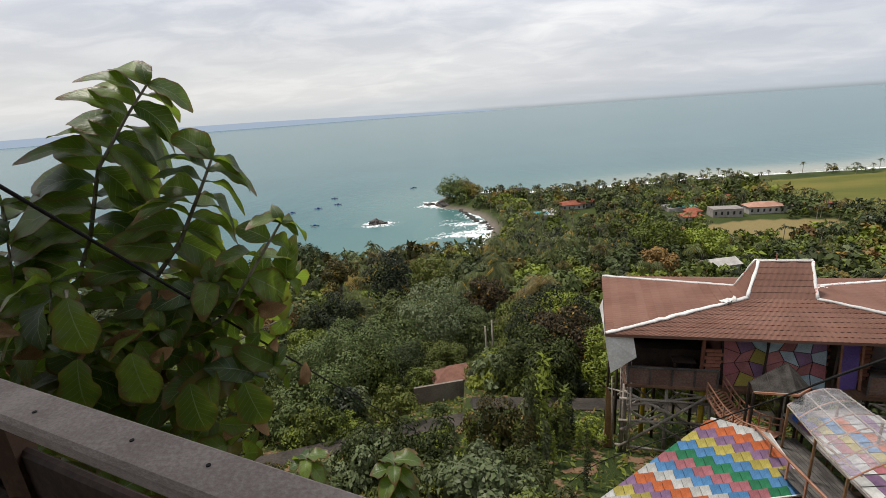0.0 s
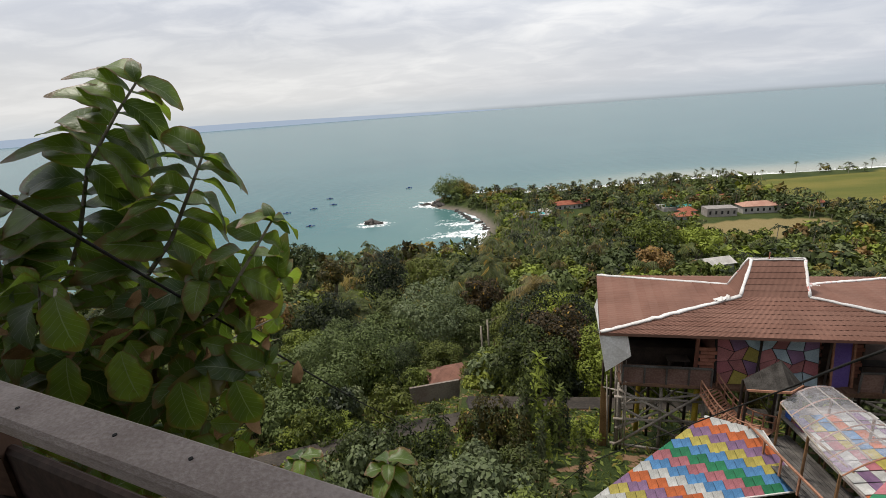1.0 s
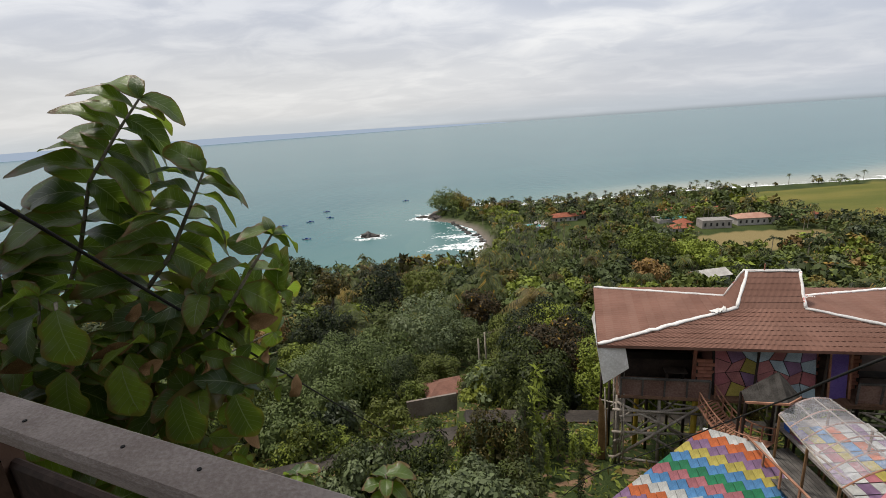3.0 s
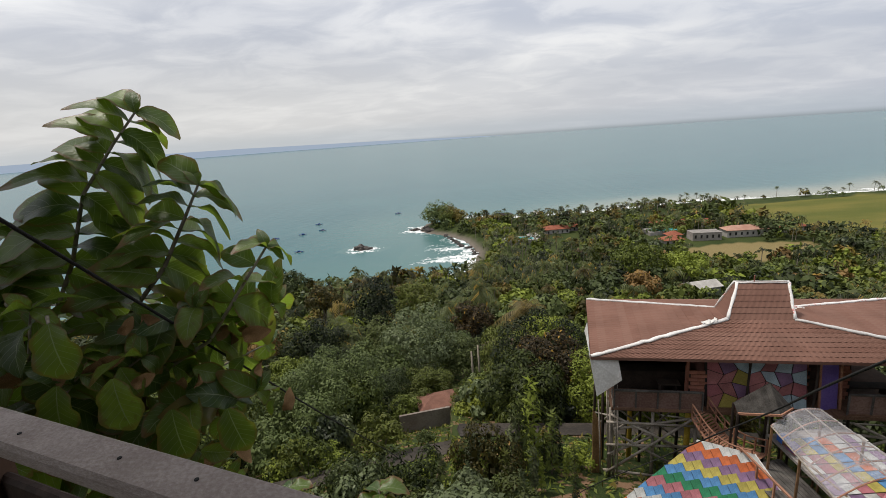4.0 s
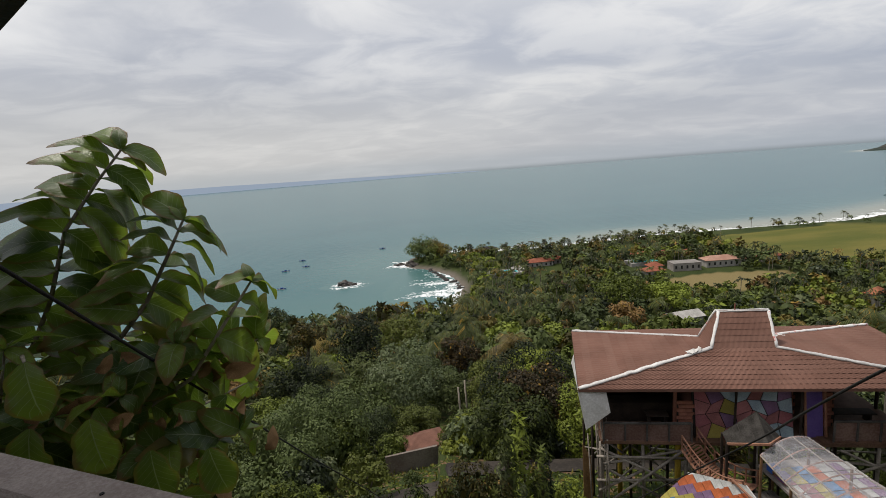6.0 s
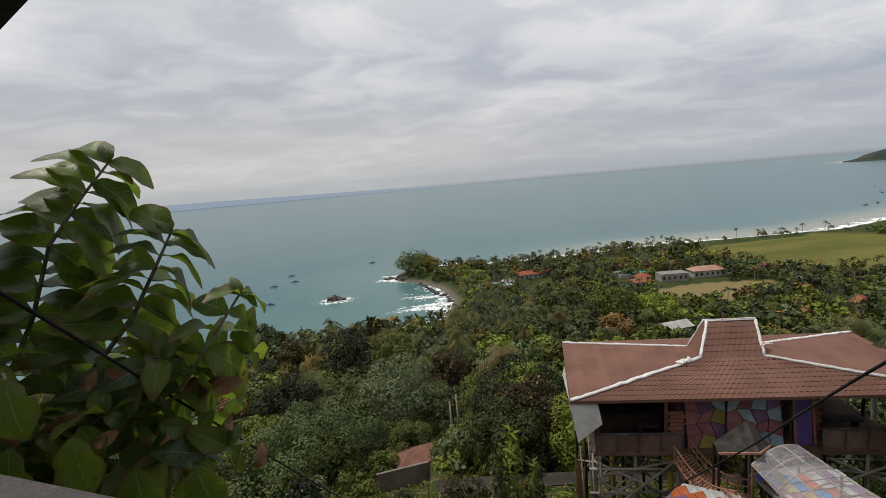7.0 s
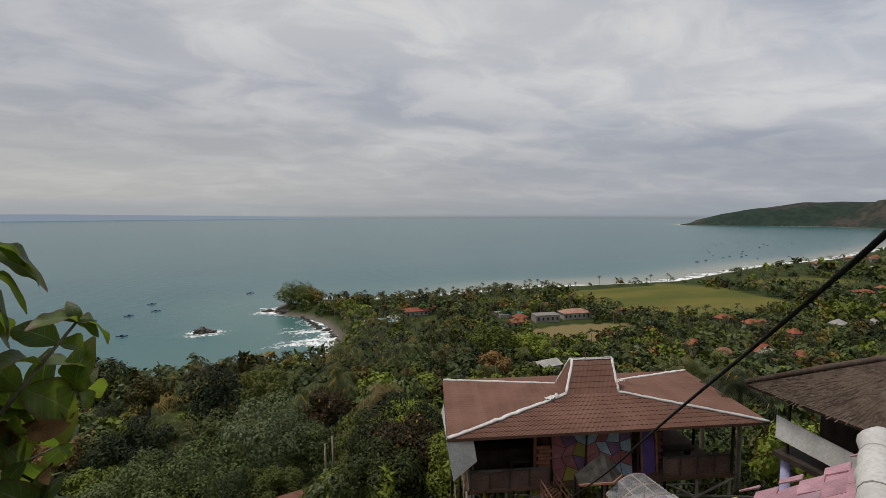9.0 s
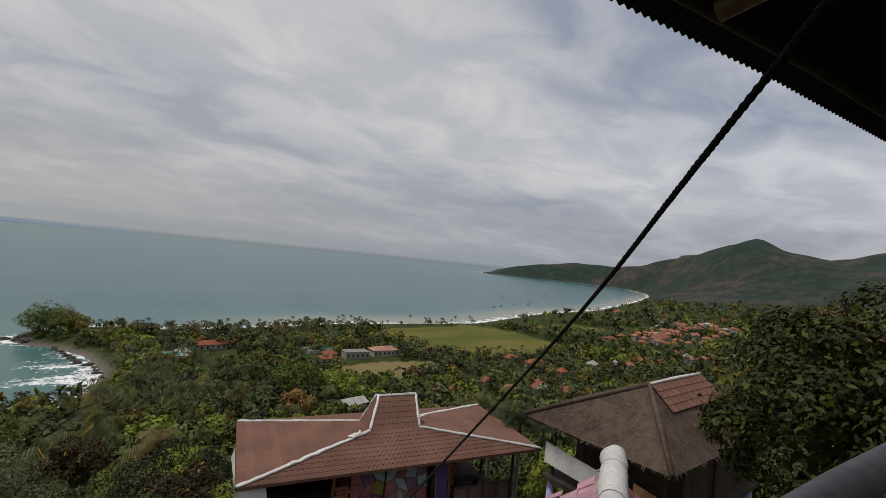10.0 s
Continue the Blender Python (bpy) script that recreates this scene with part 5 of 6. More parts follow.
for i in range(9):
    for j in range(4):
        t = part("roof_tile", tile_me, None, th)
        p = K0.lerp(K1, (i + 0.6) / 9) - (K0 - Vector((K0.x, Y0, TE))).normalized() * (0.2 + j * 0.3)
        t.matrix_world = Matrix.Translation(p + fn * 0.08) @ Matrix.Rotation(math.atan2(2.05, 2.8), 4, "X")
TF = 61.75
part("floor", Geo().box((20.6, 8.6, TF), (8.6, 5.2, 0.16)), WOOD_DARK, th)
part("white_panel", Geo().slab([(16.4, 11.2, TF + 0.55), (16.4, 7.9, TF + 0.35), (16.4, 7.9, TF + 1.08), (16.4, 11.2, TF + 1.36)], 0.04), WHITE, th, "white board panel")
part("blue_panel", Geo().slab([(16.3, 8.2, TF + 0.02), (16.3, 6.9, TF - 0.05), (16.3, 6.9, TF + 0.35), (16.3, 8.2, TF + 0.4)], 0.03), BLUE, th, "blue sheet")
part("tan_board", Geo().slab([(16.2, 7.3, TF - 0.1), (16.2, 5.9, TF - 0.1), (16.2, 5.9, TF + 1.2), (16.2, 7.3, TF + 1.4)], 0.04), BAMBOO_BROWN, th, "tan plywood board")
part("inner_wall", Geo().box((21.2, 8.6, TF + 1.1), (6.4, 4.4, 2.2)), WOOD_DARK, th)
for x, y in ((16.6, 10.9), (16.6, 8.6), (16.6, 6.4), (20.5, 11.0), (24.4, 11.0), (20.5, 6.3), (24.4, 6.3)):
    part("post", Geo().tube([(x, y, float(land(x, y)) - 0.3), (x, y, TF)], 0.17, 12), LILAC, th, "lilac painted round post", True)
    part("roof_post", Geo().tube([(x, y, TF), (x, y, TE + 0.1)], 0.06, 6), WOOD_DARK, th)
for a_, b_ in (((16.6, 10.9, TF - 1.6), (16.6, 8.6, TF - 0.3)), ((16.6, 8.6, TF - 1.5), (16.6, 10.9, TF - 0.4)), ((16.6, 8.6, TF - 1.6), (16.6, 6.4, TF - 0.3))):
    part("brace", Geo().tube([a_, b_], 0.05, 6), WOOD_DARK, th)
for i in range(9):
    part("lath", Geo().beam((16.25, 7.4 + i * 0.1, TF + 0.3), (16.3, 7.6 + i * 0.1, TF + 1.2), 0.04, 0.03), BAMBOO_BROWN, th)

# ---- balcony round the camera: deck, rails, roof ----
bal = thing("balcony_rail", Matrix.Identity(4), "weathered grey wooden balcony rail with screw heads", "railing")
RZ = 69.55
rail_line = [Vector((-3.4, 2.02, RZ)), Vector((-1.28, 1.03, RZ)), Vector((0.30, 0.36, RZ)), Vector((1.15, -0.05, RZ))]


def rail_board(pts, width, thick, mat, parent, name, zoff=0.0):
    geo = Geo()
    v = []
    for i, p in enumerate(pts):
        d = (pts[min(i + 1, len(pts) - 1)] - pts[max(i - 1, 0)]).normalized()
        s = Vector((d.y, -d.x, 0)).normalized()
        b = 0.012
        for o, z in ((0, -b), (b, 0), (width - b, 0), (width, -b), (width, -thick), (0, -thick)):
            v.append(tuple(p + s * o + Vector((0, 0, z + zoff))))
    f = []
    for i in range(len(pts) - 1):
        for k in range(6):
            a_, b_ = i * 6 + k, i * 6 + (k + 1) % 6
            f.append((a_, b_, b_ + 6, a_ + 6))
    f += [(5, 4, 3, 2, 1, 0), tuple(range(6 * len(pts) - 6, 6 * len(pts)))]
    return part(name, geo.add(v, f), mat, parent)


board = worn("rail_board", (0.35, 0.285, 0.25), (0.54, 0.46, 0.42), 10, 0.75, 0.35, 0.3, (2, 2, 8))
rail_board([rail_line[0].lerp(rail_line[1], 0), rail_line[1], rail_line[2], rail_line[3]], 0.135, 0.045, board, bal, "top_board")
for p in ((-0.55, 0.82 - 0.17, 0), (-0.95, 0.80, 0), (-0.29, 0.545, 0), (0.05, 0.40, 0), (-1.5, 1.05, 0)):
    part("screw", Geo().tube([(p[0], p[1], RZ - 0.01), (p[0], p[1], RZ + 0.003)], 0.006, 8), CHARCOAL, bal, "dark screw head")
for p in (rail_line[0], rail_line[1], Vector((-0.3, 0.62, RZ)), rail_line[2] + Vector((0.3, -0.12, 0))):
    part("post", Geo().beam((p.x + 0.03, p.y - 0.07, 68.5), (p.x + 0.03, p.y - 0.07, RZ - 0.045), 0.08, 0.08), WOOD_BROWN, bal)
rail_board([p + Vector((-0.02, -0.08, -0.42)) for p in rail_line], 0.05, 0.09, WOOD_DARK, bal, "lower_rail")
rail_board([p + Vector((0.02, -0.1, -0.78)) for p in rail_line], 0.05, 0.09, WOOD_DARK, bal, "lower_rail")
rail_board([p + Vector((0, -0.02, 0)) for p in rail_line], 0.04, 0.8, worn("dark_brown_boards", (0.035, 0.02, 0.015), (0.075, 0.045, 0.034), 8, 0.7, 0.3, 0.3), bal, "kick_board", -0.25)
tarp = thing("tarp_covered_rail", Matrix.Identity(4), "balcony rail covered by a dark grey tarpaulin", "railing")
pts = [Vector((1.75, -0.12, 69.2)), Vector((1.95, -0.13, 69.4)), Vector((2.3, -0.15, 69.45)), Vector((2.9, -0.2, 69.46)), Vector((3.8, -0.3, 69.48)), Vector((5.0, -0.42, 69.48))]
part("tarp_fold", Geo().tube(pts, [0.05, 0.07, 0.075, 0.08, 0.085, 0.085], 10), GREY_TARP, tarp, "", True)
geo = Geo()
n = 24
v = []
for i in range(n):
    t = i / (n - 1)
    x = 1.75 + 3.2 * t
    y = -0.12 - 0.3 * t
    for j in range(7):
        s = j / 6
        v.append((x, y - 0.07 - 0.08 * s + 0.03 * math.sin(i * 1.7 + s * 3), 69.43 - 0.9 * s))
part("tarp_skirt", geo.add(v, [(i * 7 + j, i * 7 + j + 1, i * 7 + j + 8, i * 7 + j + 7) for i in range(n - 1) for j in range(6)]), GREY_TARP, tarp, "", True)
for x, y, z_ in ((1.8, -0.2, 69.3), (4.8, -0.5, 69.4)):
    part("post", Geo().beam((x, y, 68.5), (x, y, z_), 0.08, 0.08), WOOD_DARK, tarp)
part("bamboo_end", Geo().tube([(2.3, -0.4, 69.1), (3.2, -0.42, 69.32)], 0.03, 8), BAMBOO_BROWN, tarp, "brown bamboo pole")

deck_pts = [(-3.6, 2.05), (-1.28, 0.98), (0.3, 0.3), (1.15, -0.1), (1.75, -0.15), (5.0, -0.5), (4.8, -5.0), (-5.2, -5.0)]
deck = thing("balcony_deck", Matrix.Identity(4), "dark wooden balcony deck", "floor", kind="structure")
part("deck_board", Geo().slab([(x, y, 68.5) for x, y in deck_pts][::-1], 0.12), WOOD_DARK, deck)
for x, y in ((-3, 1.5), (0.2, 0.1), (4.5, -1.2), (-4.8, -4.6), (4.5, -4.6)):
    part("stilt", Geo().tube([(x, y, float(land(x, y)) - 0.3), (x, y, 68.4)], 0.12, 8), WOOD_DARK, deck)
wall = thing("wall_back", Matrix.Identity(4), "plain dark wooden back wall of the balcony", "wall", kind="structure")
part("boards", Geo().box((-0.2, -5.0, 70.3), (10, 0.1, 3.7)), WOOD_DARK, wall)

roof_thing = thing("balcony_roof", Matrix.Identity(4), "dark corrugated roof with bamboo rafters over the balcony", "roof", kind="structure")
RE = 71.26
edge = [Vector((-4.2, 4.35, RE + 0.14)), Vector((-1.25, 1.85, RE + 0.095)), Vector((0.3, 1.15, RE)), Vector((1.79, 0.42, RE)), Vector((2.85, 0.21, RE)), Vector((4.37, -0.03, RE)), Vector((7.0, -0.45, RE))]
geo = Geo()
v, f = [], []
row = 0
for a_, b_ in zip(edge, edge[1:]):
    m = max(2, int((b_ - a_).length / 0.0058))
    for i in range(m):
        p = a_.lerp(b_, i / m)
        w = 0.0075 * math.sin(row * 2 * math.pi / 8)
        for t in (0, 1):
            v.append((p.x - 0.1 * t, p.y - 5.6 * t, p.z + w + 1.25 * t))
        if row:
            f.append((2 * row - 2, 2 * row, 2 * row + 1, 2 * row - 1))
        row += 1
part("corrugated_sheet", geo.add(v, f), CHARCOAL, roof_thing, "dark corrugated sheet", True)
lift = Vector((0, -5.6, 1.25)).normalized()
for k, (off, r, mt) in enumerate(((0.22, 0.03, WOOD_DARK), (0.62, 0.028, WOOD_DARK), (1.1, 0.035, BAMBOO_BROWN), (1.7, 0.04, WOOD_DARK))):
    part("purlin", Geo().tube([p + lift * off + Vector((0, 0, -0.05 - r)) for p in edge[1:]], r, 8), mt, roof_thing, "bamboo purlin", True)
for x, y in ((0.2, 0.95), (1.98, 0.2), (3.45, -0.06), (4.8, -0.3), (5.8, -0.45)):
    p = Vector((x, y, RE - 0.13))
    part("rafter", Geo().tube([p + lift * 0.12, p + lift * 2.2, p + lift * 4.6], [0.036, 0.042, 0.045], 14), BAMBOO_BROWN, roof_thing, "round bamboo rafter", True)
part("corner_beam", Geo().beam((-1.22, 1.79, RE + 0.065), (-3.9, 4.1, RE + 0.11), 0.09, 0.07), WOOD_DARK, roof_thing, "dark squared corner beam")
part("corner_beam", Geo().beam((-1.5, 1.89, RE + 0.005), (-4.0, 4.05, RE + 0.05), 0.09, 0.07), WOOD_DARK, roof_thing, "dark squared corner beam")

# ---- ropes ----


def rope(name, label, pts, r, twist=True):
    """A sagging twisted rope of three strands."""
    P = [Vector(p) for p in pts]
    dense = []
    for i in range(len(P) - 1):
        p0, p1, p2, p3 = P[max(i - 1, 0)], P[i], P[i + 1], P[min(i + 2, len(P) - 1)]
        m = max(4, int((p2 - p1).length / 0.012)) if twist and i < 6 else (max(4, int((p2 - p1).length / 0.03)) if twist else 12)
        for k in range(m):
            t = k / m
            dense.append(0.5 * ((2 * p1) + (p2 - p0) * t + (2 * p0 - 5 * p1 + 4 * p2 - p3) * t * t + (3 * p1 - p0 - 3 * p2 + p3) * t ** 3))
    dense.append(P[-1])
    e = thing(name, Matrix.Identity(4), label, "rope")
    if not twist:
        part("line", Geo().tube(dense, r, 6), ROPE, e, "", True)
        return e
    swell = lambda m: 1 + min(1.5, max(0.0, m - 3.8) * 0.25)  # radius widened artificially lower down, up to 2.5 times
    for s in range(3):
        sp, radii, total = [], [], 0.0
        for i, p in enumerate(dense):
            if i:
                total += (p - dense[i - 1]).length
            d = (dense[min(i + 1, len(dense) - 1)] - dense[max(i - 1, 0)]).normalized()
            q = d.cross(Vector((0, 0, 1))).normalized()
            w = d.cross(q)
            a_ = total * 150 + s * 2.0944
            sp.append(p + (q * math.cos(a_) + w * math.sin(a_)) * r * 0.36 * swell(total))
            radii.append(r * 0.7 * swell(total))
        part("strand", Geo().tube(sp, radii, 6), ROPE, e, "", True)
    return e


rope("guy_rope", "thick black twisted guy rope running down from the roof", [(-1.3, -2.75, 71.82), (-0.18, -1.52, 71.077), (0.866, -0.446, 70.468), (1.566, 0.264, 70.063), (2.72, 1.78, 69.03), (3.72, 3.35, 67.83), (4.61, 5.08, 66.38), (4.84, 6.66, 64.85), (4.79, 8.2, 63.23), (3.8, 10.9, 60.0), (3.2, 13.6, 56.2)], 0.0052)
rope("guy_wire", "thin black guy line running down past the leafy tree", [(-2.0, 0.62, 71.25), (-1.77, 1.75, 70.13), (-1.63, 5.8, 66.35), (-1.42, 11.9, 60.7), (-1.2, 18.0, 54.4)], 0.0105, False)

# ---- big-leaved tree beside the balcony ----


def big_leaf_mat():
    k = Mat("big_leaf")
    uvn = k.n.new("ShaderNodeUVMap")
    uvn.uv_map = "blade"
    sp = k.n.new("ShaderNodeSeparateXYZ")
    k.l.new(uvn.outputs[0], sp.inputs[0])
    across = k.math("ABSOLUTE", k.math("SUBTRACT", sp.outputs[0], 0.5))
    along = sp.outputs[1]
    mid = k.ramp(across, 0.022, 0.008)
    ph = k.math("FRACT", k.math("MULTIPLY", k.math("SUBTRACT", along, k.math("MULTIPLY", across, 0.55)), 8.0))
    rib = k.math("MULTIPLY", k.ramp(k.math("ABSOLUTE", k.math("SUBTRACT", ph, 0.5)), 0.055, 0.015), 0.65)
    vein = k.math("MAXIMUM", mid, rib)
    n1, n2 = k.noise(5, 4, k.coords()), k.noise(22, 4, k.coords())
    c = k.mix(k.each(), (0.014, 0.046, 0.015), (0.19, 0.27, 0.04))
    c = k.mix(k.math("MULTIPLY", k.ramp(n1, 0.4, 0.7), 0.5), c, (0.085, 0.12, 0.028))
    c = k.mix(k.math("MULTIPLY", vein, 0.9), c, (0.29, 0.34, 0.18))
    blotch = k.math("MULTIPLY", k.ramp(n1, 0.58, 0.66), k.math("MULTIPLY", k.ramp(k.each(), 0.35, 0.8), 0.75))
    c = k.mix(blotch, c, (0.13, 0.075, 0.03))
    edge_ = k.math("MULTIPLY", k.ramp(k.math("ADD", k.math("MAXIMUM", across, k.math("SUBTRACT", along, 0.46)), k.math("MULTIPLY", n2, 0.16)), 0.47, 0.55), k.ramp(k.each(), 0.0, 0.35))
    c = k.mix(edge_, c, (0.15, 0.07, 0.03))
    c = k.mix(k.math("MULTIPLY", k.math("GREATER_THAN", k.each(), 0.965), 0.8), c, (0.22, 0.14, 0.05))
    k.bump(k.math("SUBTRACT", n2, k.math("MULTIPLY", vein, 1.6)), 0.28, 0.014)
    k.done(c, k.math("ADD", 0.26, k.math("MULTIPLY", n2, 0.2)), 0, 0.5)
    t = k.n.new("ShaderNodeBsdfTranslucent")
    k.l.new(k.mix(0.6, c, (0.26, 0.38, 0.03)), t.inputs[0])
    mx = k.n.new("ShaderNodeMixShader")
    mx.inputs[0].default_value = 0.48
    k.l.new(k.b.outputs[0], mx.inputs[1])
    k.l.new(t.outputs[0], mx.inputs[2])
    k.l.new(mx.outputs[0], k.o.inputs[0])
    return k.m


BIGLEAF = big_leaf_mat()


def big_leaf_mesh(seed, droop, fold, wave):
    """A broad oval blade one unit long: +Y to the tip, +Z its upper face."""
    g = np.random.default_rng(seed)
    nu, nv = 7, 10
    V, UV = [], []
    for j in range(nv + 1):
        t = j / nv
        w = (0.36 if seed > 2 else 0.32) * math.sin(math.pi * (0.015 + 0.975 * t) ** 1.12) ** 0.62 + 0.006
        for i in range(nu):
            a_ = i / (nu - 1) * 2 - 1
            z = -droop * t ** 2.4 + fold * abs(a_) * w + wave * w * math.sin(t * 11 + seed + (2 if a_ > 0 else 0)) * a_ * a_
            V.append((a_ * w * (1 + 0.02 * g.normal() * (abs(a_) == 1)), t * (1 - 0.22 * droop * t), z + 0.006 * g.normal()))
            UV.append((0.5 + a_ * 0.5, t))
    F = [(j * nu + i, j * nu + i + 1, (j + 1) * nu + i + 1, (j + 1) * nu + i) for j in range(nv) for i in range(nu - 1)]
    me = bpy.data.meshes.new("leaf")
    me.from_pydata(V, [], F)
    lay = me.uv_layers.new(name="blade")
    for li, loop in enumerate(me.loops):
        lay.data[li].uv = UV[loop.vertex_index]
    me.polygons.foreach_set("use_smooth", [True] * len(me.polygons))
    me.materials.append(BIGLEAF)
    me.update()
    return me


LEAVES = [big_leaf_mesh(i, d, f_, w) for i, (d, f_, w) in enumerate(((0.6, 0.3, 0.14), (0.85, 0.25, 0.2), (0.5, 0.4, 0.18), (0.8, 0.3, 0.22), (0.25, 0.2, 0.24)))]
DRY_LEAF = LEAVES[3].copy()
DRY_LEAF.materials.clear()
DRY_LEAF.materials.append(SKIN)
teak = thing("leafy_tree", Matrix.Translation((-3.6, 3.3, 0)), "young tree with very large leathery green leaves, some browned", "tree")
TO = Vector((-3.6, 3.3, 0))
g = np.random.default_rng(17)
part("trunk", Geo().tube([Vector((-3.7, 3.4, float(land(-3.7, 3.4)) - 0.3)) - TO, Vector((-3.75, 3.35, 64)) - TO, Vector((-3.6, 3.3, 67)) - TO, Vector((-3.35, 3.25, 68.3)) - TO], [0.13, 0.11, 0.08, 0.05], 9), BARK, teak, "", True)


def leaf_at(p, d, up, size, kind):
    d = d.normalized()
    s = d.cross(up)
    s = s.normalized() if s.length > 1e-3 else Vector((1, 0, 0))
    u = s.cross(d)
    m = Matrix((s, d, u)).transposed().to_4x4()
    ob = part("leaf", LEAVES[kind], None, teak)
    ob.matrix_basis = Matrix.Translation(p - TO) @ m @ Matrix.Diagonal((size, size, size, 1))


def shoot(pts, nodes, big, small, phase=0.0, r=0.022, spread=1.0, start=0.12, face=-0.55):
    """A stem with opposite pairs of leaves that shorten towards its tip."""
    P = [Vector(p) for p in pts]
    part("limb", Geo().tube([p - TO for p in P], [r * (1 - 0.6 * i / (len(P) - 1)) for i in range(len(P))], 7), PALE_BARK, teak, "", True)
    lens = [(b - a).length for a, b in zip(P, P[1:])]
    for k in range(nodes):
        t = start + (1 - start) * (k / (nodes - 1)) ** 0.85
        s = t * sum(lens)
        i = 0
        while i < len(lens) - 1 and s > lens[i]:
            s -= lens[i]
            i += 1
        p = P[i].lerp(P[i + 1], min(1, s / lens[i]))
        axis_ = (P[i + 1] - P[i]).normalized()
        size = big + (small - big) * (k / (nodes - 1)) ** 1.6
        side = axis_.cross(Vector((0, 1, 0.1))).normalized()
        front = axis_.cross(side).normalized()
        ang = phase + (0.05 if k % 2 else 0.55) + g.normal() * 0.14
        h = side * math.cos(ang) + front * math.sin(ang)
        rise = 0.25 + 0.75 * (k / nodes) ** 2
        for sg in (-1, 1):
            d = h * sg * spread + Vector((0, 0, 0.04 + 0.42 * rise)) + Vector((g.normal(), g.normal(), g.normal())) * 0.1
            leaf_at(p, d, Vector((g.normal() * 0.25, face + g.normal() * 0.3, 0.8)), size * g.uniform(0.88, 1.1), int(g.integers(0, 4)))
    leaf_at(P[-1], axis_ * 0.35 + side, Vector((0, -0.5, 0.8)), small * 0.6, 1)
    leaf_at(P[-1], axis_ * 0.5 - side, Vector((0, -0.5, 0.8)), small * 0.55, 1)
    leaf_at(P[-1], axis_ * 0.9 + side * 0.7 + Vector((0, -0.3, 0)), Vector((0.3, -0.6, 0.6)), small * 0.5, 1)


shoot([(-3.02, 3.2, 68.86), (-2.62, 3.2, 69.53), (-2.4, 3.2, 70.06), (-2.08, 3.2, 70.42), (-1.86, 3.2, 70.64)], 18, 0.58, 0.33, 0.0, 0.02, 1.0, 0.12, -0.42)
shoot([(-2.48, 3.2, 68.83), (-1.9, 3.2, 69.44), (-1.66, 3.2, 69.82), (-1.5, 3.2, 70.08)], 13, 0.5, 0.34, 0.1, 0.022, 1.0, 0.12, -0.42)
shoot([(-2.46, 3.2, 68.34), (-1.66, 3.2, 68.78), (-1.25, 3.2, 69.31), (-1.06, 3.2, 69.55)], 9, 0.46, 0.28, 0.3)
shoot([(-3.4, 3.2, 68.6), (-3.3, 3.2, 69.3), (-3.2, 3.15, 69.85)], 8, 0.55, 0.36, 0.9)
for a_, b_, k in (((-3.3, 3.2, 68.2), (-2.5, 2.6, 69.35), 5), ((-3.3, 3.1, 67.8), (-2.2, 2.5, 68.9), 6), ((-3.3, 3.1, 67.6), (-1.7, 2.9, 68.4), 6), ((-3.2, 3.1, 67.2), (-1.6, 2.7, 67.9), 6), ((-3.5, 3.2, 67.4), (-2.7, 2.3, 68.4), 6),
                  ((-3.4, 3.2, 67.0), (-2.3, 2.35, 67.8), 6), ((-3.5, 3.3, 68.0), (-3.3, 2.5, 69.0), 5), ((-3.3, 3.3, 68.2), (-2.0, 3.7, 69.2), 6), ((-3.3, 3.3, 67.6), (-1.5, 3.9, 68.4), 6), 
                  ((-3.5, 3.3, 66.8), (-1.8, 3.3, 67.3), 6), ((-3.5, 3.3, 66.9), (-2.6, 3.7, 68.3), 5), ((-3.6, 3.2, 67.6), (-3.9, 2.6, 69.2), 6), ((-3.5, 3.2, 68.4), (-3.05, 2.95, 69.6), 5), ((-2.6, 3.3, 68.2), (-1.15, 3.4, 69.0), 6), ((-2.6, 3.1, 68.5), (-1.6, 3.0, 69.15), 6), ((-2.8, 3.0, 67.6), (-1.25, 3.0, 68.4), 6), ((-3.0, 3.0, 68.0), (-1.9, 2.7, 68.9), 6)):
    A_, B_ = Vector(a_), Vector(b_)
    shoot([A_, A_.lerp(B_, 0.5) + Vector((0, 0, 0.1)), B_], k + 1, 0.44, 0.32, g.uniform(0, 1.5), 0.018, 1.0, 0.25, g.uniform(-1.8, 0.1))
for p in ((-1.97, 2.12, 69.42), (-1.75, 2.2, 69.0), (-2.15, 2.25, 68.95), (-1.5, 2.3, 68.7), (-1.3, 2.6, 68.5)):
    leaf_at(Vector(p), Vector((0.25, -0.35, -0.9)) + Vector((g.normal() * 0.2, 0, 0)), Vector((0.1, -0.9, 0.4)), 0.36, 4)
part("limb", Geo().tube([Vector((-3.2, 3.1, 68.2)) - TO, Vector((-2.4, 2.6, 69.3)) - TO, Vector((-1.97, 2.12, 69.42)) - TO], [0.02, 0.012, 0.008], 6), PALE_BARK, teak, "", True)

for i in range(64):
    p = Vector((g.uniform(-3.4, -1.3), g.uniform(2.4, 3.5), g.uniform(67.6, 69.3)))
    leaf_at(p, Vector((g.normal(), g.normal() * 0.5, -0.7)), Vector((g.normal() * 0.4, -1, 0.5)), g.uniform(0.14, 0.26), int(g.integers(0, 5)))
    ob = bpy.data.objects.new("dry_leaf", DRY_LEAF)
    scene.collection.objects.link(ob)
    ob.parent = teak
    ob.matrix_basis = Matrix.Translation(p - TO + Vector((0.08, -0.05, -0.1))) @ Euler((g.uniform(0, 3), g.uniform(0, 3), g.uniform(0, 6))).to_matrix().to_4x4() @ Matrix.Scale(g.uniform(0.12, 0.2), 4)

# ---- tree beside the thatched house ----


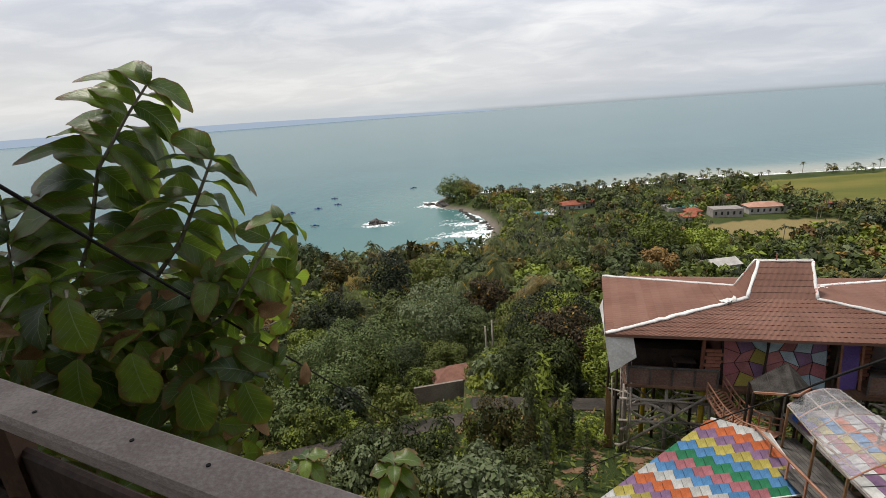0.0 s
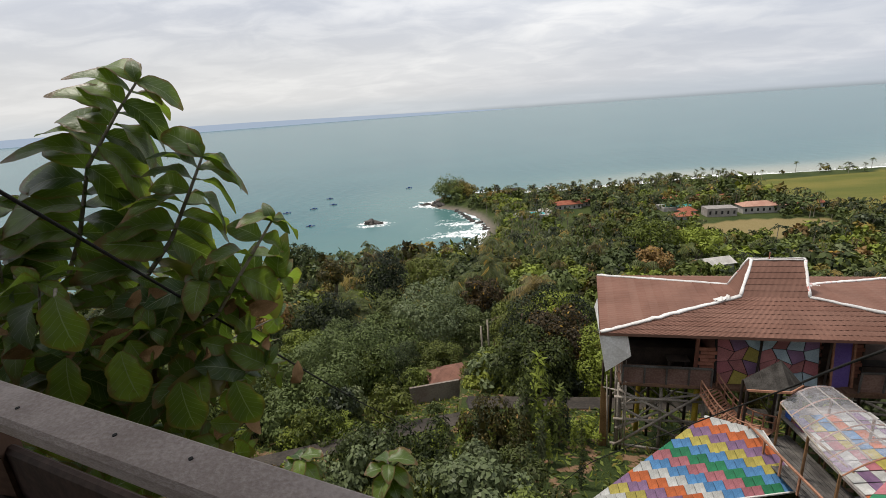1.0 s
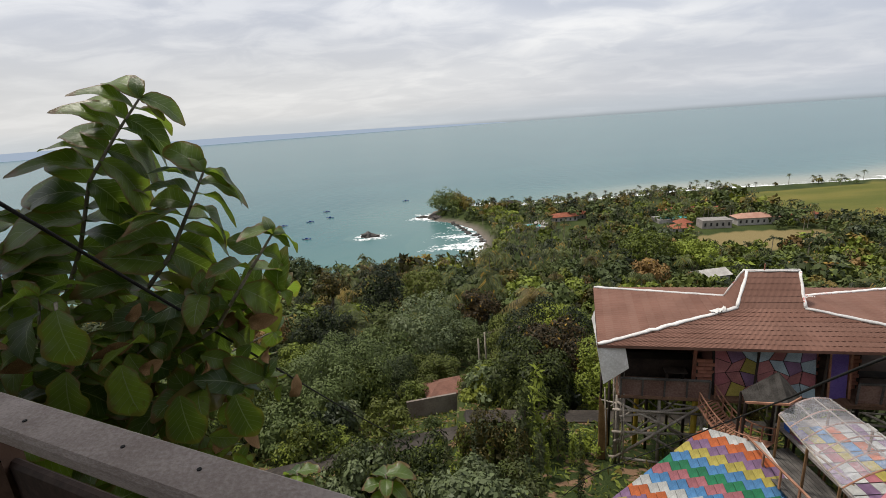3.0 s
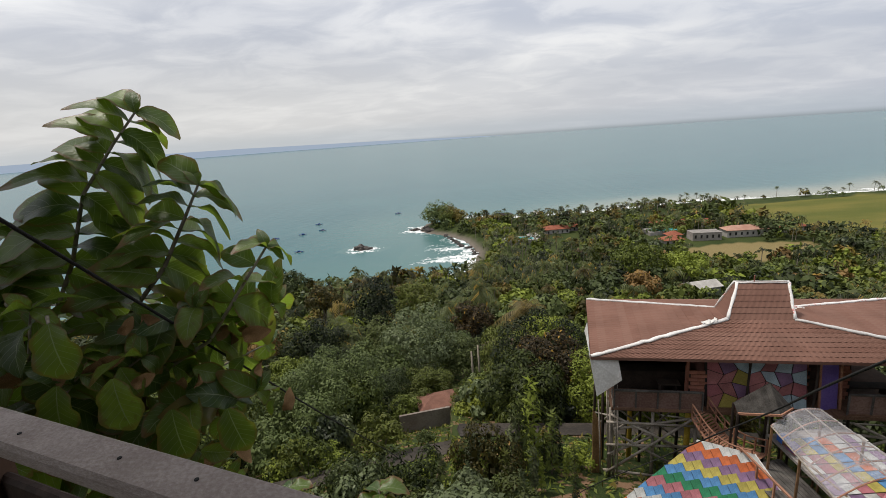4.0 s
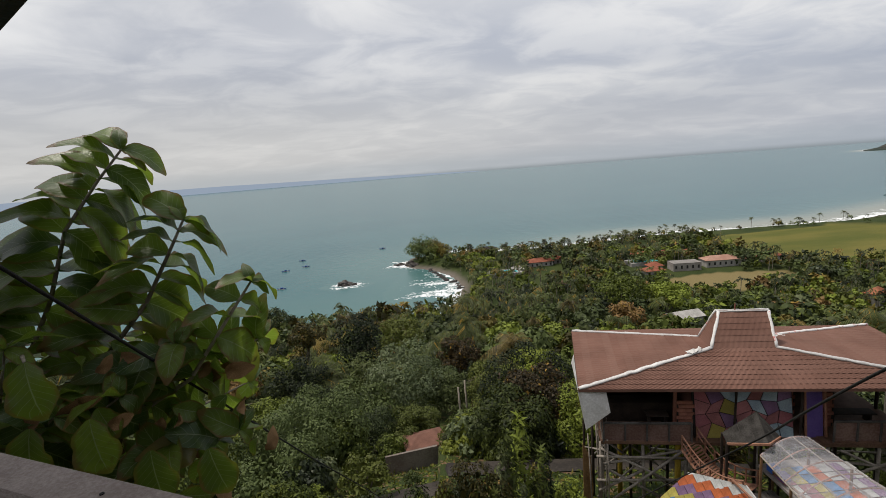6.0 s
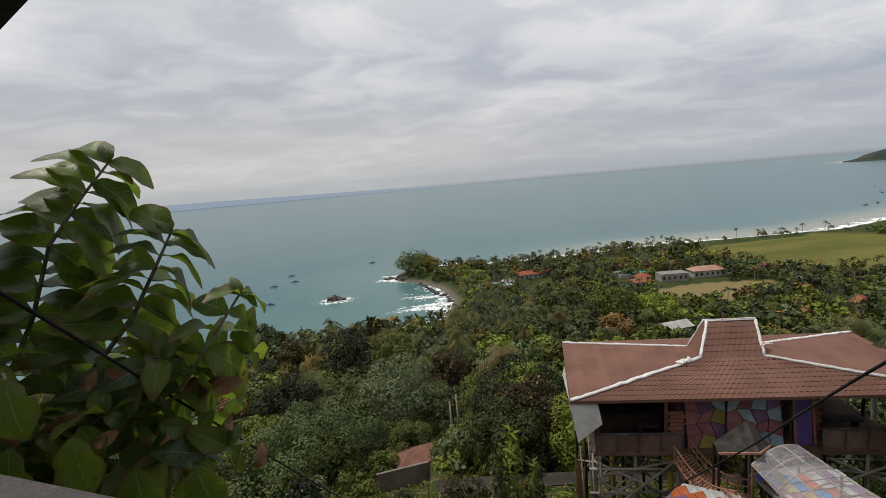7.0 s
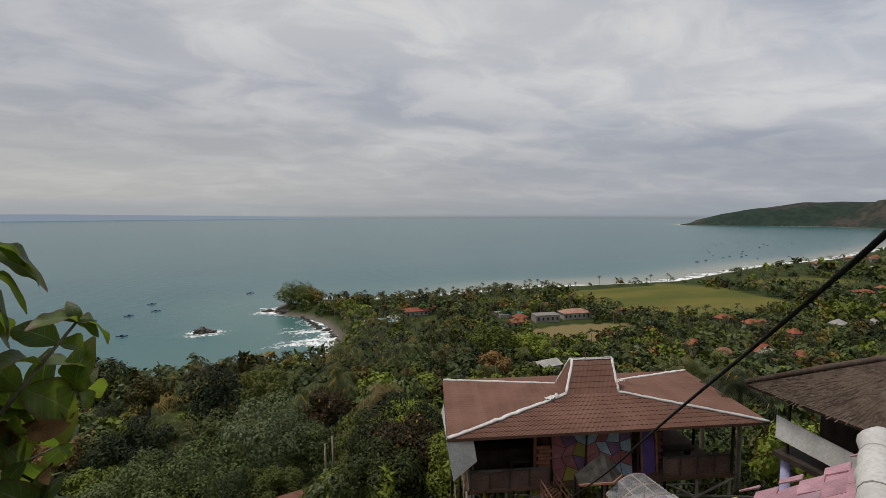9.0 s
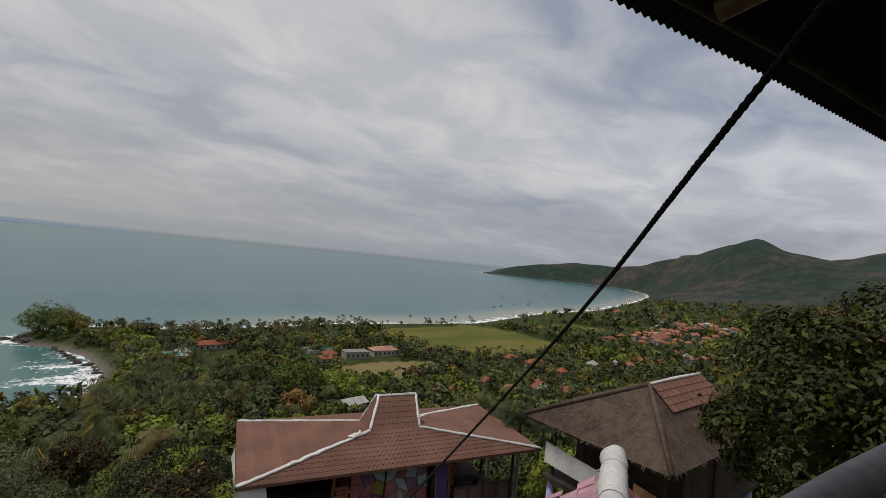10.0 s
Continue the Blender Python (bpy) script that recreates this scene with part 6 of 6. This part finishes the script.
def right_tree():
    g = np.random.default_rng(31)
    V, F = crown_arrays(g, 24000, 2.85, 2.3, 0.15, 60, 0.5, (0.13, 0.25), 0.05)
    mats = g.choice(3, len(F), p=[0.62, 0.22, 0.16])
    e = thing("dense_tree", Matrix.Translation((12.1, 0.6, float(land(12.1, 0.6)) - 0.2)), "dense tree with small glossy leaves and rusty seed heads", "tree")
    z = 67.75 - e.location.z
    part("trunk", trunk_geo(g, z - 1.0, 0.2, 6, 1.5), BARK, e, "", True)
    part("crown", array_mesh("crown", V + np.array([0.0, 0.0, z]), F, [G_MID, G_BRIGHT, G_DARK], mats), None, e)
    heads, blades, n = [], [], 0
    for i in range(9):
        d = unit(g.normal(size=3) + np.array([-0.5, 0.4, 0.6]))
        P = np.array([0, 0, z]) + d * np.array([2.7, 2.7, 2.4]) + g.normal(size=(70, 3)) * 0.15
        v, f = leaf_quads(P, unit(g.normal(size=(70, 3))), 0.09, g, slim=0.4)
        heads.append(v)
        blades.append(f + n)
        n += len(v)
    tagged(part("seed_foliage", array_mesh("seed_foliage", np.concatenate(heads), np.concatenate(blades), [G_RUST]), None, e, "rusty brown seeding tips"), kind="stuff")


right_tree()

# ---- bushes and undergrowth on the near slope ----


def near_green():
    g = np.random.default_rng(41)
    kinds = [(G_MID, 0.26, 0.45), (G_BRIGHT, 0.22, 0.5), (G_GREY, 0.34, 0.62), (G_OLIVE, 0.24, 0.5), (G_DARK, 0.28, 0.5)]
    models = []
    for mat, lf, slim in kinds:
        for k in range(2):
            V, F = crown_arrays(g, 820, 1.3, 1.05, lf * 0.86, 9, slim, (0.3, 0.5))
            V[:, 2] += 1.1
            stem = Geo()
            for i in range(4):
                a_ = g.uniform(0, 6.28)
                stem.tube([(0.05 * math.cos(a_), 0.05 * math.sin(a_), -0.3), (0.35 * math.cos(a_), 0.35 * math.sin(a_), 0.7), (0.7 * math.cos(a_), 0.7 * math.sin(a_), 1.4)], [0.035, 0.025, 0.01], 5)
            V2, F2 = crown_arrays(g, 2300, 1.3, 1.05, lf * 0.5, 14, slim, (0.24, 0.42))
            V2[:, 2] += 1.1
            models.append((stem.mesh("stem", BARK), array_mesh("leaves", V, F, [mat]), array_mesh("leaves", V2, F2, [mat])))
    words = ["leafy mid-green shrub on the slope", "fresh bright green shrub on the slope", "shrub with broad pale grey-green leaves on the slope", "yellowish olive shrub on the slope", "dark green shrub on the slope"]
    spots = []
    for r0, r1, step in ((5, 26, 1.75), (26, 44, 2.6)):
        for ix in np.arange(-r1, r1, step):
            for iy in np.arange(0, r1, step):
                x, y = ix + g.uniform(-0.5, 0.5) * step, iy + g.uniform(-0.5, 0.5) * step
                r, a_ = math.hypot(x, y), math.degrees(math.atan2(x, y))
                if r0 <= r < r1 and -58 < a_ < 72:
                    spots.append((x, y, r, a_))
    for x, y, r, a_ in spots:
        road_y = np.interp(x, [-16, -6.6, -2.3, 8.1, 18], [19.5, 22.4, 23.8, 25.0, 26.2])
        gap = road_y - y
        if -1.8 < gap < 3.2:
            continue
        q = HOUSE.inverted() @ Vector((x, y, BASE))
        if -0.2 < q.x < 14.6 and -1.2 < q.y < 7.2:
            continue
        if in_poly(x, y, [(1.6, 9.0), (17.5, 9.0), (17.5, 16.5), (8.0, 17.5), (3.0, 14.0)]):
            continue
        if in_poly(x, y, [(4.0, 1.0), (27.0, 3.0), (27, 13), (14, 13), (4, 9)]) or (4.6 < x < 8 and 12 < y < 16.5):
            continue
        yard_side = in_poly(x, y, [(-6, 25.5), (1.8, 25.5), (1.8, 39.0), (-6, 39.0)])
        if yard_side and g.random() < 0.5:
            continue
        if in_poly(x, y, [(-1.5, 13.0), (5.5, 13.0), (6.0, 20.0), (-1.5, 20.0)]) and g.random() < 0.7:
            continue
        k = int(g.choice(5, p=[0.34, 0.24, 0.18, 0.05, 0.19]))
        if x < -2.5 and r < 22:
            k = int(g.choice([2, 0, 4, 2, 3]))
        s = g.uniform(0.7, 1.3) * (0.55 if 0 < gap < 8 else 1.0)
        if -9 < x < 0 and 2 < gap < 5.5:
            s *= 0.5
        if 2.2 < x < 6 and 12 < y < 17:
            s *= 0.5
        if yard_side:
            s *= 0.42
        st, lv, fine_leaves = models[k * 2 + int(g.integers(0, 2))]
        if r < 17:
            lv = fine_leaves
        e = thing("shrub", Matrix.LocRotScale((x, y, float(land(x, y)) - 0.1), Euler((0, 0, g.uniform(0, 6.28))), (s, s, s * g.uniform(0.9, 1.4))), words[k], "shrub", "shrubs on the slope")
        part("stem", st, None, e)
        part("leaves", lv, None, e)
    # low cover and grass blades
    n = 26000
    a_ = np.radians(g.uniform(-60, 75, n))
    rr = np.sqrt(g.uniform(3 ** 2, 46 ** 2, n))
    x, y = rr * np.sin(a_), rr * np.cos(a_)
    ry = np.interp(x, [-16, -6.6, -2.3, 8.1, 18], [19.5, 22.4, 23.8, 25.0, 26.2])
    keep = np.abs(ry - y) > 0.75
    x, y = x[keep], y[keep]
    P = np.stack([x, y, land(x, y) + g.uniform(-0.02, 0.12, len(x))], -1)
    N = unit(g.normal(size=P.shape) + np.array([0, -0.4, 0.9]))
    V, F = leaf_quads(P, N, 0.34, g, droop=-0.6, slim=0.35)
    mi = g.choice(3, len(F), p=[0.5, 0.3, 0.2])
    tagged(new("undergrowth", array_mesh("undergrowth", V, F, [G_MID, G_BRIGHT, G_OLIVE], mi)), "low grass and leafy ground cover on the slope", "grass", kind="stuff")


near_green()

# ---- tall leafy stalks and a broad-leaved sapling ----


def stalks():
    g = np.random.default_rng(47)
    meshes = []
    for k in range(3):
        P, N = [], []
        for z in np.arange(0.5, 3.6, 0.11):
            for j in range(7):
                a_ = g.uniform(0, 6.28)
                r = (0.55 if z < 2.6 else 0.55 * (3.9 - z) / 1.3) * g.uniform(0.15, 0.6)
                P.append((r * math.cos(a_), r * math.sin(a_), z + g.normal() * 0.05))
                N.append((math.cos(a_) * 0.8, math.sin(a_) * 0.8, 0.75))
        v_, f_ = leaf_quads(np.array(P), unit(np.array(N)), 0.34, g, droop=-0.5, slim=0.3)
        meshes.append(array_mesh("leaves", v_, f_, [[G_MID, G_BRIGHT, G_GREY][k]]))
    stem = Geo().tube([(0, 0, -0.3), (0.04, 0.02, 1.8), (0, 0, 3.6)], [0.045, 0.035, 0.012], 6).mesh("stem", BARK)
    spots = [(3.2, 17.6, 1.15), (3.9, 18.2, 1.3), (2.6, 17.2, 0.85), (4.5, 17.6, 0.9), (3.4, 18.9, 1.0), (1.6, 16.6, 0.6), (0.9, 16.9, 0.65), (0.2, 16.2, 0.6), (-0.5, 16.8, 0.6), (-1.4, 16.2, 0.55), (2.2, 16.2, 0.6), (5.0, 18.3, 0.75), (1.2, 15.6, 0.55), (-0.2, 15.2, 0.5)]
    spots += [(g.uniform(-1.6, 5.4), g.uniform(13.2, 19.6), g.uniform(0.4, 0.65)) for _ in range(30)]
    for i, (x, y, s) in enumerate(spots):
        e = thing("leafy_stalk", Matrix.LocRotScale((x, y, float(land(x, y)) - 0.05), Euler((0.05 * g.normal(), 0.05 * g.normal(), g.uniform(0, 6))), (s, s, s)), "tall leafy green stalk on the slope", "plant", "leafy stalks")
        part("stem", stem, None, e)
        part("leaves", meshes[i % 3], None, e)
    for x, y, z in ((-0.85, 5.4, 65.3), (-2.6, 6.4, 64.6)):
        e = thing("broad_leaved_sapling", Matrix.Translation((x, y, float(land(x, y)) - 0.2)), "slender sapling with a rosette of broad leaves", "plant", "broad-leaved saplings")
        h = z - e.location.z
        part("stem", Geo().tube([(0.1, 0, 0), (0, 0.05, h * 0.5), (0, 0, h)], [0.05, 0.04, 0.02], 7), BARK, e, "", True)
        for j in range(16):
            a_ = j * 2.4
            d = Vector((math.cos(a_), math.sin(a_), 0.25 - 0.03 * j))
            d.normalize()
            s_ = d.cross(Vector((0, 0, 1))).normalized()
            m_ = Matrix((s_, d, s_.cross(d))).transposed().to_4x4()
            ob = part("leaf", LEAVES[int(g.integers(0, 5))], None, e)
            sz_ = g.uniform(0.3, 0.48)
            ob.matrix_basis = Matrix.Translation((0, 0, h - 0.035 * j)) @ m_ @ Matrix.Diagonal((sz_, sz_, sz_, 1))


stalks()

# ---- path on the slope ----
geo = Geo()
xs = np.arange(-20, 24, 0.5)
ys = np.interp(xs, [-20, -16, -6.6, -2.3, 8.1, 18, 24], [17.5, 19.5, 22.4, 23.8, 25.0, 26.2, 26.8])
v = []
for x, y in zip(xs, ys):
    for o in (-0.85, -0.45, 0.45, 0.85):
        v.append((x, y + o, max(float(land(x, y + o)), float(land(x, y))) + 0.07))
geo.add(v, [(i * 4 + j, i * 4 + j + 4, i * 4 + j + 5, i * 4 + j + 1)[::-1] for i in range(len(xs) - 1) for j in range(3)])
tagged(part("road", geo, ROAD, None), "narrow asphalt path across the hillside", "road", kind="structure")

# ---- houses on the slope and the plain ----


def hut(name, label, x, y, w, d, h, rh, turn, roof_mat, wall_mat, over=0.4, gable=False, z=None, group="", windows=True):
    zb = float(land(x, y)) if z is None else z
    e = thing(name, Matrix.Translation((x, y, zb)) @ Matrix.Rotation(turn, 4, "Z"), label, "house", group)
    part("wall", Geo().box((0, 0, h / 2 - 0.4), (w, d, h + 0.8)), wall_mat, e)
    a_, b_ = w / 2 + over, d / 2 + over
    k = a_ if gable else max(a_ - b_, 0.2)
    P = [(-a_, -b_, h), (a_, -b_, h), (a_, b_, h), (-a_, b_, h), (-k, 0, h + rh), (k, 0, h + rh)]
    P += [(p[0], p[1], p[2] - 0.14) for p in P]
    F = [(0, 1, 5, 4), (2, 3, 4, 5), (1, 2, 5), (3, 0, 4), (6, 10, 11, 7), (8, 11, 10, 9), (7, 11, 8), (9, 10, 6), (0, 6, 7, 1), (1, 7, 8, 2), (2, 8, 9, 3), (3, 9, 6, 0)]
    part("roof", Geo().add(P, F), roof_mat, e)
    if windows:
        for i in range(max(1, int(w / 3))):
            u = -w / 2 + (i + 0.5) * w / max(1, int(w / 3))
            part("window", Geo().box((u, -d / 2 - 0.03, h * 0.5), (1.0, 0.08, h * 0.4)), CHARCOAL, e)
    return e


hut("slope_house", "small house with grey wall and half-laid red tile roof", -1.4, 40.4, 3.6, 2.6, 2.0, 0.6, radians(14), OLD_TILES, CONCRETE, 0.2)
hut("slope_shelter", "low grey thatched shelter among trees", 8.2, 58.5, 5.6, 4.4, 4.6, 1.6, radians(30), THATCH, WOOD_BROWN, 0.7, windows=False)
hut("slope_shelter", "small shed with tan and red roof among trees", 10.2, 51.5, 3.4, 2.6, 3.2, 0.8, radians(-20), TERRACOTTA, PLASTER, 0.4, windows=False)
yard = thing("yard_wall", Matrix.Identity(4), "low grey concrete wall beside the path", "wall")
part("wall", Geo().box((-2.2, 33.6, float(land(-2.2, 33.6)) + 0.6), (4.2, 0.2, 2.2), Matrix.Rotation(radians(12), 4, "Z")), worn("earthy_wall", (0.15, 0.12, 0.10), (0.25, 0.215, 0.185), 2, 0.9), yard)
for x, y, h in ((3.1, 44.2, 6.0), (2.4, 44.4, 5.2)):
    e = thing("bare_pole", Matrix.Translation((x, y, float(land(x, y)) - 0.3)), "bare weathered wooden pole standing among trees", "pole", "bare poles")
    part("pole", Geo().tube([(0, 0, 0), (0.05, 0, h * 0.5), (0.0, 0.02, h)], [0.13, 0.11, 0.09], 8), PALE_BARK, e, "", True)
hut("plain_house", "pale house with light grey sheet roof among trees", 85, 146, 9, 6, 3.4, 1.4, radians(10), PLASTER, PLASTER, 0.6, True, z=float(land(85, 146)) + 3)
hut("white_hut", "tiny white hut among dark trees", 50.8, 148.6, 2.2, 2.2, 2.6, 0.8, 0.3, PLASTER, PLASTER, 0.2, z=float(land(50.8, 148.6)) + 2.5, windows=False)
g = np.random.default_rng(51)
for x, y, w, d, h, mt in ((72, 290, 15, 8, 3.6, TERRACOTTA), (86, 294, 12, 7, 3.6, TERRACOTTA), (126, 287, 9, 7, 3.6, TERRACOTTA), (137, 284, 8, 6, 3.2, TERRACOTTA), (150, 283, 8, 6, 3.2, TERRACOTTA), (163, 279, 9, 6, 3.4, TERRACOTTA), (124, 246, 10, 6, 2.6, TERRACOTTA),
                          (130, 256, 7, 5, 2.6, TERRACOTTA), (55, 276, 6, 5, 3.0, PLASTER), (46, 352, 16, 6, 3, DARK_SHEET), (72, 350, 7, 5, 3, PLASTER)):
    hut("resort_house", "long low house with red tiled hip roof on the plain" if mt is TERRACOTTA else "low pale house on the plain", x, y, w, d, h, 1.9, g.uniform(-0.1, 0.2) - 0.1, mt, PLASTER, 0.9, group="houses on the plain", z=float(land(x, y)) - 0.6)
hut("unfinished_hall", "grey unfinished concrete hall on the plain", 143, 248, 15, 8, 4.5, 0.2, -0.1, CONCRETE, CONCRETE, 0.1, group="houses on the plain")
hut("long_hall", "long hall with faded red roof on the plain", 166, 250, 21, 8, 4.0, 2.0, -0.08, worn("faded_roof", (0.33, 0.17, 0.12), (0.45, 0.27, 0.2), 1, 0.85), PLASTER, 0.6, group="houses on the plain")
for x, y, w in ((184, 250, 6), (191, 250, 5), (198, 251, 6)):
    hut("small_house", "small house with red roof beside the field", x, y, w, 4, 3, 1.2, 0, TERRACOTTA, PLASTER, 0.4, group="houses on the plain")
for x, y, w, d in ((130, 268, 15, 7), (46, 271, 15, 7)):
    z = float(land(x, y)) + 2.2
    e = thing("swimming_pool", Matrix.Translation((x, y, z)), "turquoise swimming pool with pale stone surround", "pool")
    part("surround", Geo().box((0, 0, -1.6), (w + 5, d + 4, 3.2)), PLASTER, e)
    part("water", Geo().box((0, 0, 0.0), (w, d, 0.1)), POOL, e)


def village():
    g = np.random.default_rng(61)
    roofs = [TERRACOTTA, worn("orange_tiles", (0.27, 0.09, 0.045), (0.4, 0.16, 0.085), 1, 0.85), worn("brown_tiles", (0.2, 0.09, 0.06), (0.3, 0.15, 0.11), 1, 0.85)]
    spots = []
    for i in range(85):
        t = g.random()
        spots.append((440 + 330 * t + g.normal() * 14, 232 + 45 * t + g.normal() * (14 + 16 * t), g.uniform(8, 14)))
    for i in range(7):
        spots.append((172 + i * 6 + g.normal() * 4, 150 + g.normal() * 8, g.uniform(6, 9)))
    for i in range(14):
        spots.append((230 + g.uniform(0, 190), 150 + g.uniform(0, 60), g.uniform(6, 9)))
    for i in range(12):
        spots.append((520 + g.uniform(0, 260), 330 + g.uniform(0, 90), g.uniform(8, 12)))
    for x, y, w in spots:
        m = roofs[int(g.choice(3, p=[0.45, 0.35, 0.2]))] if g.random() < 0.86 else PLASTER
        hut("village_house", "village house with orange-red tiled roof" if m is not PLASTER else "village house with pale roof", x, y, w, w * 0.7, 4.6, 2.2, g.uniform(-0.5, 0.5), m, PLASTER, 0.6, group="village houses", z=float(land(x, y)) + 0.6)


village()

# ---- rocks, headland scrub, boats ----


def rock(name, label, x, y, sx, sy, sz, seed, z=-0.4):
    bm = bmesh.new()
    bmesh.ops.create_icosphere(bm, subdivisions=4, radius=1)
    for v_ in bm.verts:
        p = v_.co.copy()
        n_ = noise.fractal(p * 1.6 + Vector((seed, 0, 0)), 1.0, 2.0, 5) * 0.45 + abs(noise.noise(p * 4 + Vector((0, seed, 0)))) * 0.18
        v_.co = p * (1 + n_)
        v_.co.x *= sx
        v_.co.y *= sy
        v_.co.z *= sz
    me = bpy.data.meshes.new(name)
    bm.to_mesh(me)
    bm.free()
    me.materials.append(ROCK)
    ob = new(name, me)
    ob.location = (x, y, z)
    return tagged(ob, label, "rock", "sea rocks")


rock("sea_rock", "dark jagged rock islet ringed by surf", -54, 296.5, 4.8, 3.0, 3.0, 1.0)
rock("sea_rock", "dark jagged rock islet ringed by surf", -49.5, 296, 3.2, 2.6, 1.9, 2.0)
rock("sea_rock", "low dark rock beside the headland", -21, 347, 4.5, 2.6, 1.6, 3.0)
rock("sea_rock", "low dark rock beside the headland", -12, 343, 4.0, 3.0, 3.0, 4.0)
rock("sea_rock", "low dark rock beside the headland", -9, 337, 4.0, 3.0, 2.6, 5.0)
for i in range(12):
    t = i / 11
    rock("shore_rock", "small dark rock on the bay shore", 2 + 17 * t + g.normal(), 322 - 58 * t, g.uniform(1.2, 2.2), g.uniform(1.0, 1.8), g.uniform(0.6, 1.1), 10 + i, 0.1)


def headland():
    g = np.random.default_rng(71)
    V, F, n, M = [], [], 0, []
    for x, y, s, k in ((-6, 352, 1.5, 1), (0, 356, 1.45, 0), (-2, 347, 1.3, 1), (5, 350, 1.3, 3), (8, 358, 1.1, 3), (-9, 358, 1.2, 0), (3, 345, 1.1, 0), (-5, 344, 1.0, 1), (11, 350, 1.0, 3), (14, 345, 0.9, 3), (1, 352, 1.6, 1)):
        v_, f_ = crown_arrays(g, 620, 6.2 * s, 5.6 * s, 1.0, 12, 0.6)
        V.append(v_ + np.array([x, y, 4.6 + 4.0 * s]))
        F.append(f_ + n)
        M.append(np.full(len(f_), k))
        n += len(v_)
    tagged(new("headland_scrub", array_mesh("headland_scrub", np.concatenate(V), np.concatenate(F), GREENS, np.concatenate(M))), "rounded green scrub trees covering the rocky headland", "trees", kind="stuff")


headland()


def boat(x, y, s, turn, m):
    e = thing("fishing_boat", Matrix.LocRotScale((x, y, 0.1), Euler((0, 0, turn)), (s, s, s)), "small fishing boat with outriggers on the sea", "boat", "fishing boats")
    P = []
    for u in np.linspace(-1, 1, 9):
        w = 0.5 * (1 - u * u) ** 0.6 + 0.03
        z = 0.5 + 0.45 * u * u
        P += [(u * 4, -w, z), (u * 4, 0, -0.2 + 0.4 * u * u), (u * 4, w, z)]
    part("hull", Geo().add(P, [(3 * i + j, 3 * i + j + 3, 3 * i + j + 4, 3 * i + j + 1) for i in range(8) for j in range(2)] + [(3 * i, 3 * i + 2, 3 * i + 5, 3 * i + 3) for i in range(8)]), m, e)
    for sg in (-1, 1):
        part("outrigger", Geo().tube([(-3, 2.2 * sg, 0.1), (3, 2.2 * sg, 0.1)], 0.1, 5), WHITE, e)
    part("cross_beam", Geo().tube([(-1.4, -2.2, 0.2), (-1.4, 0, 0.8), (-1.4, 2.2, 0.2)], 0.08, 5).tube([(1.4, -2.2, 0.2), (1.4, 0, 0.8), (1.4, 2.2, 0.2)], 0.08, 5), WOOD_GREY, e)
    part("cabin", Geo().box((0, 0, 1.0), (2.2, 0.9, 0.9)), m, e)


for x, y, tn in ((-107, 401, 0.2), (-97, 372, 0.1), (-110, 360, 0.4), (-96, 301, 0.0), (-128, 350, 0.5), (-40, 430, 0.3)):
    boat(x, y, 0.75, tn, BOATBLUE)
g = np.random.default_rng(81)
for i in range(70):
    a_, r = radians(g.uniform(46, 66)), g.uniform(620, 1250)
    x, y = r * math.sin(a_), r * math.cos(a_)
    if coast_distance(np.array(x), np.array(y)) < -35:
        boat(x, y, g.uniform(0.5, 0.85), g.uniform(0, 3), CHARCOAL if i % 2 else BOATBLUE)
